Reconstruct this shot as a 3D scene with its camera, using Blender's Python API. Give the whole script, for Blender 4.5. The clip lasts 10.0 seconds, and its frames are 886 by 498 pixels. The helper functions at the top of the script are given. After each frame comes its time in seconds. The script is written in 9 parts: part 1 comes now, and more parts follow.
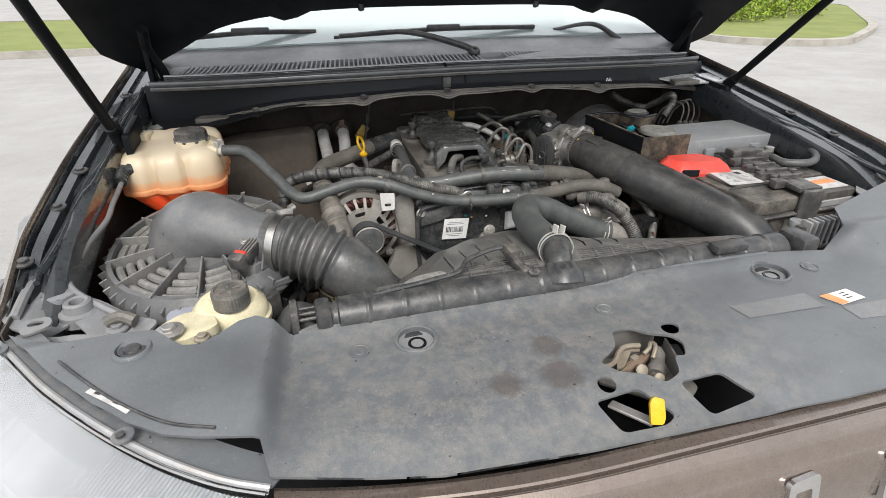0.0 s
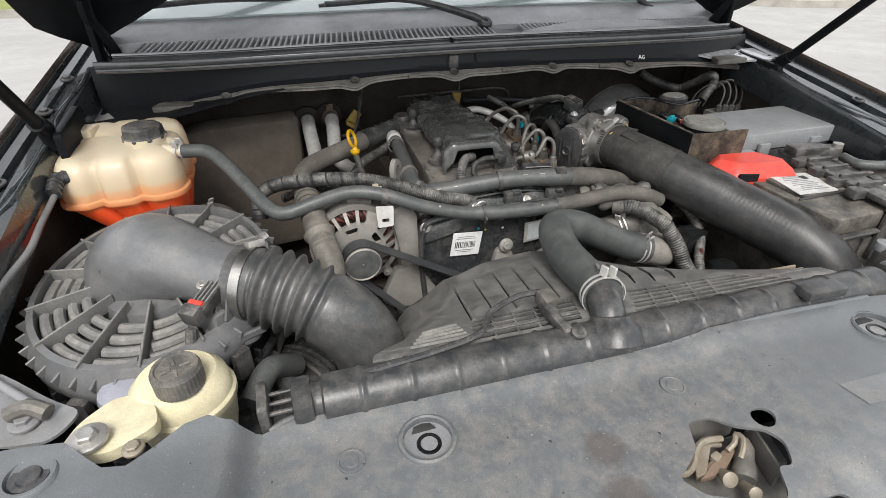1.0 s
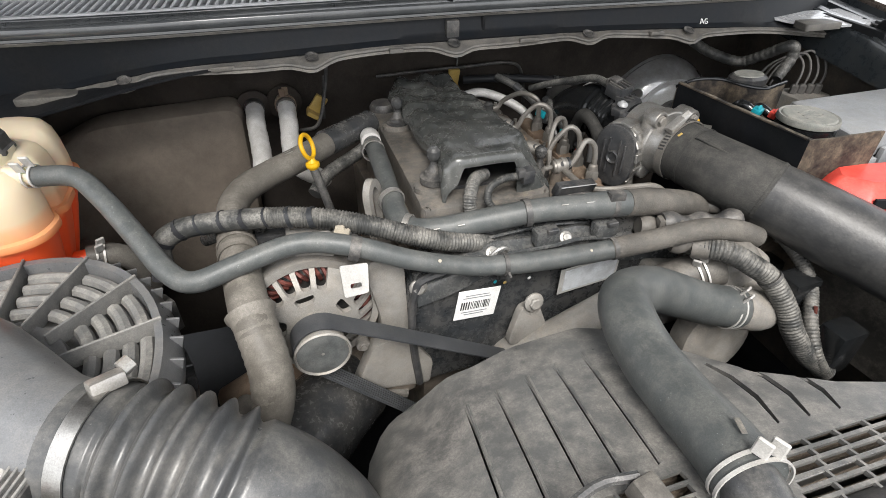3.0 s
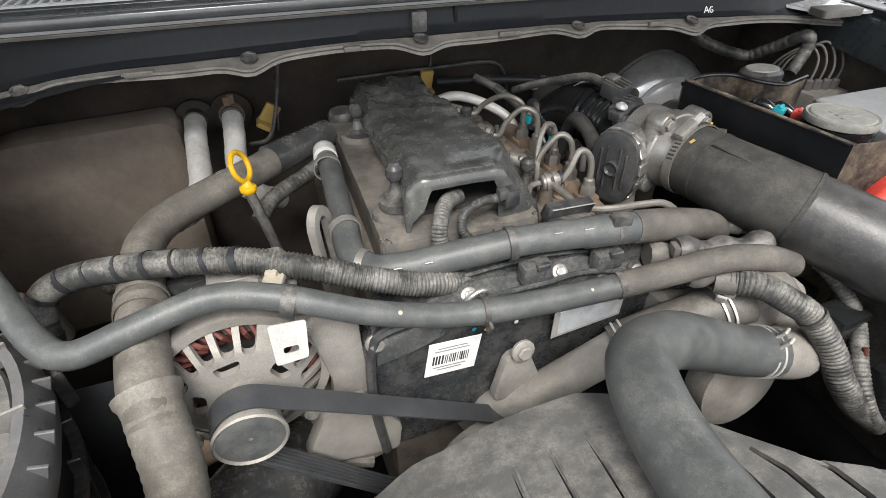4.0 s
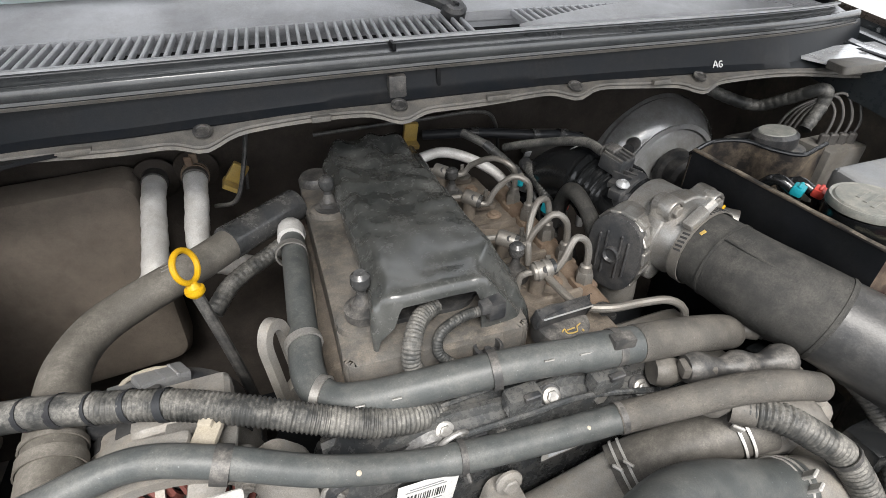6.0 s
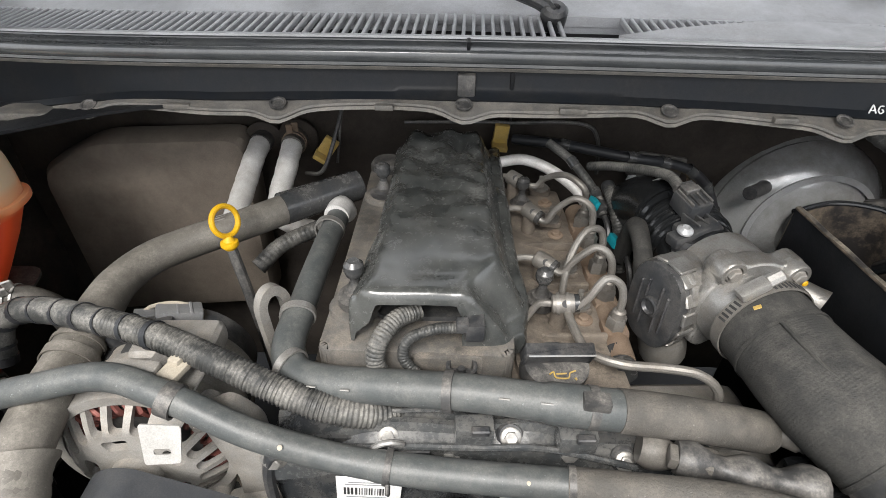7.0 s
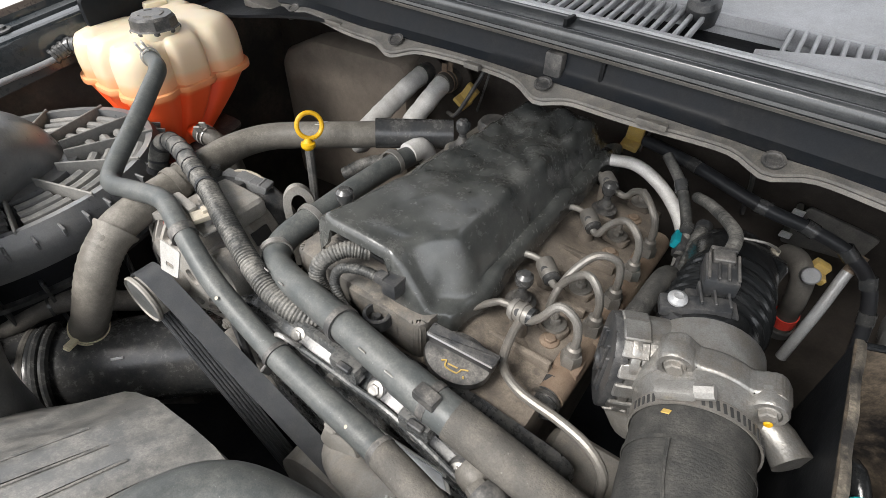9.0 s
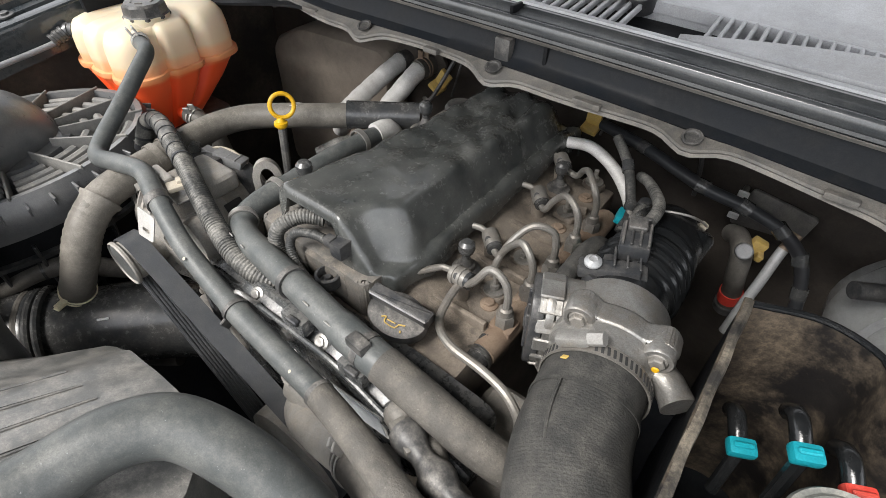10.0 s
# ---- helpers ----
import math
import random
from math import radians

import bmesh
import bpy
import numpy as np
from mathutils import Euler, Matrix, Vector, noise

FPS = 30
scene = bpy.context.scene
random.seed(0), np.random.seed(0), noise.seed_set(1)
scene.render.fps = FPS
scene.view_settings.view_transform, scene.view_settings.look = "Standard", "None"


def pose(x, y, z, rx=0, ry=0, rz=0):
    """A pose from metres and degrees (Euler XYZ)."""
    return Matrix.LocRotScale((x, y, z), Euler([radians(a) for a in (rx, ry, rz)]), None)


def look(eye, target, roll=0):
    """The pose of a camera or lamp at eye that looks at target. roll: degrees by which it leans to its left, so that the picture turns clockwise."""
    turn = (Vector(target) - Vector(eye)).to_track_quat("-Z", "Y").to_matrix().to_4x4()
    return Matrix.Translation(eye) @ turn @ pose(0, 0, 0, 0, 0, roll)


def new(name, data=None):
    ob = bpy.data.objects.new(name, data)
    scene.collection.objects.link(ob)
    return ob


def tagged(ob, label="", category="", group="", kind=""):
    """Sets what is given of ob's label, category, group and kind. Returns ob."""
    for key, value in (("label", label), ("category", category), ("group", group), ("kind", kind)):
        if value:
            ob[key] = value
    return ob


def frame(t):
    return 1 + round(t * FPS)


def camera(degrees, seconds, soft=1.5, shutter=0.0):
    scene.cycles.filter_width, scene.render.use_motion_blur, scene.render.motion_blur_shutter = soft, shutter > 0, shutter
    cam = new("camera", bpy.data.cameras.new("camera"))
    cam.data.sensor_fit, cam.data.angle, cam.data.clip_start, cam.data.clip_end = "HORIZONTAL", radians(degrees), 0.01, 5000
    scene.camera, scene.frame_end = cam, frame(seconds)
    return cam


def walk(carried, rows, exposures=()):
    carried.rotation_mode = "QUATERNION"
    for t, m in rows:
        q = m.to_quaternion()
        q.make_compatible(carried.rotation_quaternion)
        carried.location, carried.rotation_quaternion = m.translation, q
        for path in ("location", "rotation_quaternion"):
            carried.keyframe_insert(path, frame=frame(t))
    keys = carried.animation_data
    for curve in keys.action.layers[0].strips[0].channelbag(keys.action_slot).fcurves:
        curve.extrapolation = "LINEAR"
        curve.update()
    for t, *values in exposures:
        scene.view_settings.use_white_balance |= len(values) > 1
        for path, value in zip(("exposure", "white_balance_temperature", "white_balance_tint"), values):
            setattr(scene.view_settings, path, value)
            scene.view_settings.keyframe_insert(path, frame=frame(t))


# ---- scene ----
cam = camera(81.5, 10.0, 0.8)
PATH = [
    (0, (-0.432, 0.043, 1.462), (0.109, 1.71, 0.501), -0.1),
    (0.5, (-0.411, 0.12, 1.474), (0.122, 1.762, 0.465), -0.0),
    (1, (-0.393, 0.239, 1.46), (0.146, 1.835, 0.383), 0.2),
    (1.5, (-0.349, 0.341, 1.458), (0.2, 1.891, 0.321), 0.5),
    (2, (-0.31, 0.406, 1.447), (0.241, 1.921, 0.263), 0.8),
    (2.5, (-0.308, 0.452, 1.434), (0.237, 1.967, 0.247), 0.7),
    (2.7, (-0.31, 0.488, 1.42), (0.238, 1.997, 0.228), 0.7),
    (3.8, (-0.268, 0.612, 1.368), (0.327, 2.122, 0.2), -0.1),
    (4, (-0.245, 0.632, 1.361), (0.349, 2.138, 0.186), -0.3),
    (4.5, (-0.218, 0.66, 1.362), (0.389, 2.161, 0.188), -0.3),
    (5, (-0.2, 0.684, 1.379), (0.427, 2.176, 0.204), -0.2),
    (5.5, (-0.191, 0.711, 1.39), (0.451, 2.196, 0.215), -0.0),
    (5.7, (-0.193, 0.729, 1.395), (0.452, 2.216, 0.223), -0.0),
    (6.8, (-0.092, 0.729, 1.407), (0.086, 2.338, 0.232), 1.0),
    (7, (-0.057, 0.72, 1.404), (-0.02, 2.328, 0.216), 0.8),
    (7.5, (0.02, 0.724, 1.411), (-0.212, 2.265, 0.158), 1.4),
    (8, (0.089, 0.75, 1.425), (-0.39, 2.179, 0.11), 1.5),
    (8.5, (0.146, 0.774, 1.431), (-0.572, 2.075, 0.093), 1.4),
    (9, (0.183, 0.788, 1.428), (-0.658, 2.004, 0.081), 1.1),
    (9.5, (0.222, 0.792, 1.428), (-0.649, 1.979, 0.074), 0.9),
    (10, (0.263, 0.788, 1.437), (-0.609, 1.964, 0.074), 0.8),
]
walk(cam, [(t, look(eye, target, roll)) for t, eye, target, roll in PATH],
     [(0.0, 0.48), (1.0, 0.54), (2.0, 0.88), (2.5, 1.00), (4.0, 1.12), (5.5, 1.13), (7.0, 1.19), (10.0, 1.26)])

# ---- light ----
world = bpy.data.worlds.new("overcast_sky")
scene.world = world
world.use_nodes = True
wn = world.node_tree.nodes
sky = wn.new("ShaderNodeTexSky")
sky.sky_type = 'NISHITA'
sky.sun_disc = False
sky.sun_elevation = radians(60)
sky.sun_rotation = radians(200)
sky.air_density, sky.dust_density, sky.ozone_density = 1.0, 6.0, 1.0
pale = wn.new("ShaderNodeMixRGB")
pale.inputs[0].default_value = 0.75
pale.inputs[2].default_value = (9.5, 9.6, 9.8, 1)
world.node_tree.links.new(sky.outputs[0], pale.inputs[1])
world.node_tree.links.new(pale.outputs[0], wn["Background"].inputs[0])
wn["Background"].inputs[1].default_value = 0.126
sun = new("sun", bpy.data.lights.new("sun", 'SUN'))
sun.data.energy, sun.data.angle, sun.data.color = 2.6, radians(26), (1.0, 0.97, 0.93)
sun.matrix_world = look((-0.8, -1.9, 4.6), (0, 0.8, 1.0))

# ---- geometry helpers ----
CARYAW = pose(0, 0.8, 0, 0, 0, -3.0) @ pose(0, -0.8, 0)


def thing(name, label, category, base=(0, 0, 0), group="", kind=""):
    ob = new(name)
    ob.empty_display_size = 0.02
    ob.matrix_world = Matrix.Translation(base)
    return tagged(ob, label, category, group, kind)


def finish(bm, angle=0.6):
    bmesh.ops.recalc_face_normals(bm, faces=bm.faces)
    for f in bm.faces:
        f.smooth = True
    for e in bm.edges:
        e.smooth = len(e.link_faces) != 2 or e.calc_face_angle(0) < angle


def origin(ob):
    m = ob.matrix_basis.copy()
    while ob.parent:
        ob = ob.parent
        m = ob.matrix_basis @ m
    return m


def part(name, bm, material, parent=None, label="", m=None, angle=0.6):
    """One mesh object under a thing or a part; bm is in world metres, m moves it there."""
    if m is not None:
        bm.transform(m)
    if parent is not None:
        bm.transform(origin(parent).inverted())
    finish(bm, angle)
    me = bpy.data.meshes.new(name)
    bm.to_mesh(me)
    bm.free()
    me.materials.append(material)
    ob = new(name, me)
    ob.parent = parent
    return tagged(ob, label)


def solo(name, bm, material, label, category, base, group="", kind="", m=None, angle=0.6):
    """A thing that is one mesh."""
    if m is not None:
        bm.transform(m)
    bm.transform(Matrix.Translation(base).inverted())
    ob = part(name, bm, material, None, "", None, angle)
    ob.matrix_world = Matrix.Translation(base)
    return tagged(ob, label, category, group, kind)


def join(*bms):
    out = bms[0]
    for b in bms[1:]:
        me = bpy.data.meshes.new("tmp")
        b.to_mesh(me)
        b.free()
        out.from_mesh(me)
        bpy.data.meshes.remove(me)
    return out


def smooth_path(pts, step=0.006):
    """Points along a Catmull-Rom curve through pts."""
    P = [Vector(p) for p in pts]
    if len(P) == 2:
        n = max(2, int((P[1] - P[0]).length / step))
        return [P[0].lerp(P[1], i / n) for i in range(n + 1)]
    P = [2 * P[0] - P[1]] + P + [2 * P[-1] - P[-2]]
    out = []
    for i in range(1, len(P) - 2):
        a, b, c, d = P[i - 1:i + 3]
        n = max(2, int((c - b).length / step))
        for k in range(n):
            t = k / n
            out.append(0.5 * ((2 * b) + (c - a) * t + (2 * a - 5 * b + 4 * c - d) * t * t + (3 * b - a - 3 * c + d) * t ** 3))
    out.append(P[-2].copy())
    return out


def sweep(path, radius, seg=14, cap=True, flat=1.0):
    """A tube along path; radius is a number or a function of metres along it and of its whole length."""
    bm = bmesh.new()
    n = len(path)
    along = [0.0]
    for a, b in zip(path, path[1:]):
        along.append(along[-1] + (b - a).length)
    up = Vector((0, 0, 1))
    t0 = (path[1] - path[0]).normalized()
    if abs(t0.z) > 0.9:
        up = Vector((0, 1, 0))
    side = t0.cross(up).normalized()
    rings = []
    for i, p in enumerate(path):
        t = (path[min(i + 1, n - 1)] - path[max(i - 1, 0)]).normalized()
        side = (side - t * side.dot(t)).normalized()
        other = t.cross(side)
        r = radius(along[i], along[-1]) if callable(radius) else radius
        rings.append([bm.verts.new(p + (side * math.cos(a) + other * math.sin(a) * flat) * r) for a in [2 * math.pi * k / seg for k in range(seg)]])
    for A, B in zip(rings, rings[1:]):
        for k in range(seg):
            bm.faces.new((A[k], A[(k + 1) % seg], B[(k + 1) % seg], B[k]))
    if cap:
        bm.faces.new(rings[0][::-1])
        bm.faces.new(rings[-1])
    return bm


def tube(pts, radius, seg=14, step=0.006, cap=True):
    return sweep(smooth_path(pts, step), radius, seg, cap)


def ribbed(r, pitch, depth, jitter=0.0):
    return lambda s, L: r * (1 + depth * (1 if (s / pitch + jitter * math.sin(s * 90)) % 1 < 0.55 else 0))


def lathe(profile, seg=28, m=None, wobble=None, cap=True):
    """Turned round z from (radius, height) pairs."""
    bm = bmesh.new()
    rings = []
    for r, z in profile:
        if r < 1e-5:
            rings.append([bm.verts.new((0, 0, z))])
        else:
            rings.append([bm.verts.new((math.cos(2 * math.pi * k / seg) * r * (wobble(k) if wobble else 1), math.sin(2 * math.pi * k / seg) * r * (wobble(k) if wobble else 1), z)) for k in range(seg)])
    for A, B in zip(rings, rings[1:]):
        for k in range(seg):
            a, b, c, d = A[k % len(A)], A[(k + 1) % len(A)], B[(k + 1) % len(B)], B[k % len(B)]
            f = []
            for v in (a, b, c, d):
                if v not in f:
                    f.append(v)
            if len(f) > 2:
                bm.faces.new(f)
    for R, rev in ((rings[0], True), (rings[-1], False)):
        if len(R) > 2 and cap:
            bm.faces.new(R[::-1] if rev else R)
    if m is not None:
        bm.transform(m)
    return bm


def toward(at, way):
    """The pose at a place whose z runs along way."""
    return Matrix.Translation(at) @ Vector(way).to_track_quat('Z', 'Y').to_matrix().to_4x4()


def box(cx, cy, cz, sx, sy, sz, bevel=0.003, seg=2, m=None, taper=1.0):
    bm = bmesh.new()
    bmesh.ops.create_cube(bm, size=1)
    for v in bm.verts:
        k = taper if v.co.z > 0 else 1
        v.co = Vector((v.co.x * sx * k, v.co.y * sy * k, v.co.z * sz))
    if bevel:
        bmesh.ops.bevel(bm, geom=bm.edges[:], offset=bevel, segments=seg, affect='EDGES', profile=0.6)
    bm.transform(Matrix.Translation((cx, cy, cz)))
    if m is not None:
        bm.transform(m)
    return bm


def prism(outline, z0, z1, bevel=0.002, m=None, seg=2):
    """An outline in x, y raised from z0 to z1."""
    bm = bmesh.new()
    f = bm.faces.new([bm.verts.new((x, y, z0)) for x, y in outline])
    r = bmesh.ops.extrude_face_region(bm, geom=[f])
    for v in r["geom"]:
        if isinstance(v, bmesh.types.BMVert):
            v.co.z = z1
    if bevel:
        bmesh.ops.bevel(bm, geom=bm.edges[:], offset=bevel, segments=seg, affect='EDGES', profile=0.6)
    if m is not None:
        bm.transform(m)
    return bm


def inside(p, poly):
    x, y = p
    c = False
    j = len(poly) - 1
    for i in range(len(poly)):
        xi, yi = poly[i]
        xj, yj = poly[j]
        if (yi > y) != (yj > y) and x < (xj - xi) * (y - yi) / (yj - yi) + xi:
            c = not c
        j = i
    return c


def densify(poly, step):
    out = []
    for a, b in zip(poly, poly[1:] + poly[:1]):
        n = max(1, int(math.dist(a, b) / step))
        out += [(a[0] + (b[0] - a[0]) * k / n, a[1] + (b[1] - a[1]) * k / n) for k in range(n)]
    return out


def rounded(poly, r, n=4):
    """Round the corners of an outline."""
    out = []
    for i, p in enumerate(poly):
        a, b, c = Vector(poly[i - 1]), Vector(p), Vector(poly[(i + 1) % len(poly)])
        d = min(r, (a - b).length * 0.45, (c - b).length * 0.45)
        u, w = b + (a - b).normalized() * d, b + (c - b).normalized() * d
        for k in range(n + 1):
            t = k / n
            q = u * (1 - t) ** 2 + b * 2 * t * (1 - t) + w * t * t
            out.append((q.x, q.y))
    return out


def disc(cx, cy, r, n=20, ry=None):
    return [(cx + r * math.cos(2 * math.pi * k / n), cy + (ry or r) * math.sin(2 * math.pi * k / n)) for k in range(n)]


def sheet(outline, holes, height, thick, step=0.02):
    """A moulded or pressed sheet over an outline with holes; height(x, y) gives its top."""
    from mathutils.geometry import delaunay_2d_cdt
    loops = [densify(outline, step)] + [densify(h, step) for h in holes]
    pts, edges = [], []
    for L in loops:
        n0 = len(pts)
        pts += [Vector(p) for p in L]
        edges += [(n0 + i, n0 + (i + 1) % len(L)) for i in range(len(L))]
    xs, ys = [p[0] for p in outline], [p[1] for p in outline]
    nx, ny = int((max(xs) - min(xs)) / step), int((max(ys) - min(ys)) / step)
    for i in range(nx + 1):
        for j in range(ny + 1):
            p = (min(xs) + (i + 0.5 * (j % 2)) * step, min(ys) + j * step * 0.99)
            if inside(p, outline) and not any(inside(p, h) for h in holes):
                pts.append(Vector(p))
    V, _, Fc, *_ = delaunay_2d_cdt(pts, edges, [], 0, 1e-5)
    bm = bmesh.new()
    vs = [bm.verts.new((v.x, v.y, height(v.x, v.y))) for v in V]
    for f in Fc:
        c = sum((V[i] for i in f), Vector((0, 0))) / len(f)
        if inside(c, outline) and not any(inside(c, h) for h in holes):
            bm.faces.new([vs[i] for i in f])
    for v in [v for v in bm.verts if not v.link_faces]:
        bm.verts.remove(v)
    if thick:
        r = bmesh.ops.extrude_face_region(bm, geom=bm.faces[:])
        for v in r["geom"]:
            if isinstance(v, bmesh.types.BMVert):
                v.co.z -= thick
    return bm


def loft(rings, closed=True, cap=True):
    bm = bmesh.new()
    R = [[bm.verts.new(p) for p in r] for r in rings]
    for A, B in zip(R, R[1:]):
        n = len(A)
        for k in range(n if closed else n - 1):
            bm.faces.new((A[k], A[(k + 1) % n], B[(k + 1) % n], B[k]))
    if cap and closed:
        bm.faces.new(R[0][::-1])
        bm.faces.new(R[-1])
    return bm


def thicken(bm, t):
    bmesh.ops.recalc_face_normals(bm, faces=bm.faces)
    bmesh.ops.solidify(bm, geom=bm.faces[:], thickness=t)
    return bm


def smoothstep(a, b, x):
    t = min(1, max(0, (x - a) / (b - a)))
    return t * t * (3 - 2 * t)


def along(table, q):
    """A value read off a short table of places and values, eased between them."""
    for (a, va), (b, vb) in zip(table, table[1:]):
        if q <= b:
            return va + (vb - va) * smoothstep(a, b, max(a, q)) if q > a else va
    return table[-1][1]


def facing(at, n):
    """The pose at a place whose z runs along n and whose y stands upright."""
    z = Vector(n).normalized()
    x = Vector((0, 0, 1)).cross(z).normalized()
    y = z.cross(x)
    m = Matrix((x, y, z)).transposed().to_4x4()
    m.translation = at
    return m


def bolt(name, at, way, r, material, parent, washer=1.6, tall=0.8, label=""):
    hexa = lathe([(r, 0), (r, r * tall), (r * 0.8, r * tall * 1.15), (r * 0.35, r * tall * 1.1)], 6)
    disk = lathe([(r * washer, -0.001), (r * washer, r * 0.2), (r * washer * 0.85, r * 0.35)], 16)
    return part(name, join(disk, hexa), material, parent, label, toward(at, way))


def band(at, way, r, width, thick=0.0012, seg=32):
    """A flat ring round a hose."""
    w = width / 2
    return lathe([(r, -w), (r + thick, -w), (r + thick, w), (r, w), (r, -w)], seg, toward(at, way), None, False)


# ---- materials ----
def mat(name, c1, c2=None, rough=0.5, metal=0.0, s1=14, lo=0.42, hi=0.66, bump=0.25, bscale=260, dust=None, dusty=0.0, ds=55, up=0.5, spec=0.3, coat=0.0, speck=0.0, zone=None, pit=0.0, stains=(), mottle=0.10):
    m = bpy.data.materials.new(name)
    m.use_nodes = True
    nt = m.node_tree
    N, L = nt.nodes, nt.links
    P = N["Principled BSDF"]
    tc = N.new("ShaderNodeTexCoord")
    oi = N.new("ShaderNodeObjectInfo")
    shift = N.new("ShaderNodeVectorMath")
    shift.operation = 'MULTIPLY_ADD'
    shift.inputs[1].default_value = (1, 1, 1)
    rv = N.new("ShaderNodeCombineXYZ")
    k = N.new("ShaderNodeMath")
    k.operation = 'MULTIPLY'
    k.inputs[1].default_value = 7.0
    L.new(oi.outputs["Random"], k.inputs[0])
    L.new(k.outputs[0], rv.inputs[0])
    L.new(tc.outputs["Object"], shift.inputs[0])
    L.new(rv.outputs[0], shift.inputs[2])

    def noise_node(scale, detail=4, r=0.6):
        n = N.new("ShaderNodeTexNoise")
        n.inputs["Scale"].default_value, n.inputs["Detail"].default_value, n.inputs["Roughness"].default_value = scale, detail, r
        L.new(shift.outputs[0], n.inputs["Vector"])
        return n.outputs["Fac"]

    def ramp(src, a, b):
        n = N.new("ShaderNodeMapRange")
        n.inputs[1].default_value, n.inputs[2].default_value = a, b
        L.new(src, n.inputs[0])
        return n.outputs[0]

    def mix(fac, a, b):
        n = N.new("ShaderNodeMixRGB")
        for s, v in zip(n.inputs, (fac, a, b)):
            if isinstance(v, (int, float)):
                s.default_value = v
            elif isinstance(v, tuple):
                s.default_value = (*v, 1)
            else:
                L.new(v, s)
        return n.outputs[0]

    def times(a, b):
        n = N.new("ShaderNodeMath")
        n.operation = 'MULTIPLY'
        for s, v in zip(n.inputs, (a, b)):
            if isinstance(v, (int, float)):
                s.default_value = v
            else:
                L.new(v, s)
        return n.outputs[0]

    c2 = c2 or tuple(x * 0.7 for x in c1)
    big = ramp(noise_node(s1, 5), lo, hi)
    col = mix(big, c1, c2)
    rgh = N.new("ShaderNodeMapRange")
    rgh.inputs[3].default_value, rgh.inputs[4].default_value = max(0.02, rough - 0.08), min(1, rough + 0.1)
    fine = noise_node(ds * 4, 6, 0.7)
    L.new(fine, rgh.inputs[0])
    rout = rgh.outputs[0]
    if dust:
        geo = N.new("ShaderNodeNewGeometry")
        sx = N.new("ShaderNodeSeparateXYZ")
        L.new(geo.outputs["Normal"], sx.inputs[0])
        lie = N.new("ShaderNodeMapRange")
        lie.inputs[1].default_value, lie.inputs[2].default_value = -0.2, 1.0
        lie.inputs[3].default_value, lie.inputs[4].default_value = 1 - up, 1.0
        L.new(sx.outputs[2], lie.inputs[0])
        broad = ramp(noise_node(ds, 8, 0.72), 0.42, 0.62)
        crumbs = ramp(noise_node(ds * 11, 4, 0.7), 0.38, 0.60)
        half = N.new("ShaderNodeMapRange")
        half.inputs[3].default_value, half.inputs[4].default_value = 0.45, 1.0
        L.new(crumbs, half.inputs[0])
        d = times(times(times(broad, half.outputs[0]), lie.outputs[0]), dusty)
        if zone:
            so = N.new("ShaderNodeSeparateXYZ")
            L.new(tc.outputs["Object"], so.inputs[0])
            wob = N.new("ShaderNodeMath")
            wob.operation = 'MULTIPLY_ADD'
            wob.inputs[1].default_value = 0.12
            L.new(noise_node(9, 3), wob.inputs[0])
            L.new(so.outputs[0], wob.inputs[2])
            d = times(d, times(ramp(wob.outputs[0], zone[0], zone[0] + 0.05), ramp(wob.outputs[0], zone[1] + 0.10, zone[1])))
        col = mix(d, col, dust)
        rr = N.new("ShaderNodeMix")
        L.new(d, rr.inputs[0])
        L.new(rout, rr.inputs[2])
        rr.inputs[3].default_value = min(0.95, rough + 0.2)
        rout = rr.outputs[0]
    for sx_, sy_, sr_ in stains:
        vd = N.new("ShaderNodeVectorMath")
        vd.operation = 'DISTANCE'
        vd.inputs[1].default_value = (sx_, sy_, 0.03)
        L.new(tc.outputs["Object"], vd.inputs[0])
        wb = N.new("ShaderNodeMath")
        wb.operation = 'MULTIPLY_ADD'
        wb.inputs[1].default_value = sr_ * 1.2
        L.new(noise_node(45, 3), wb.inputs[0])
        L.new(vd.outputs["Value"], wb.inputs[2])
        col = mix(times(ramp(wb.outputs[0], sr_ * 1.75, sr_ * 1.25), 0.6), col, (0.075, 0.062, 0.055))
    if pit:
        col = mix(times(ramp(noise_node(130, 2, 0.5), 0.735, 0.765), pit), col, (0.02, 0.02, 0.022))
    if speck:
        s = ramp(noise_node(420, 2, 0.5), 0.70, 0.76)
        col = mix(times(s, speck), col, tuple(min(1, x * 2.2 + 0.06) for x in c1))
    grain = N.new("ShaderNodeMapRange")
    grain.inputs[1].default_value, grain.inputs[2].default_value = 0.3, 0.7
    grain.inputs[3].default_value, grain.inputs[4].default_value = 0.83, 1.15
    L.new(noise_node(900, 3, 0.7), grain.inputs[0])
    gm = N.new("ShaderNodeVectorMath")
    gm.operation = 'SCALE'
    L.new(col, gm.inputs[0])
    L.new(grain.outputs[0], gm.inputs["Scale"])
    blot = N.new("ShaderNodeMapRange")
    blot.inputs[1].default_value, blot.inputs[2].default_value = 0.34, 0.66
    blot.inputs[3].default_value, blot.inputs[4].default_value = 1 - mottle, 1 + 0.7 * mottle
    L.new(noise_node(70, 8, 0.75), blot.inputs[0])
    gb = N.new("ShaderNodeVectorMath")
    gb.operation = 'SCALE'
    L.new(gm.outputs[0], gb.inputs[0])
    L.new(blot.outputs[0], gb.inputs["Scale"])
    L.new(gb.outputs[0], P.inputs["Base Color"])
    L.new(rout, P.inputs["Roughness"])
    P.inputs["Metallic"].default_value = metal
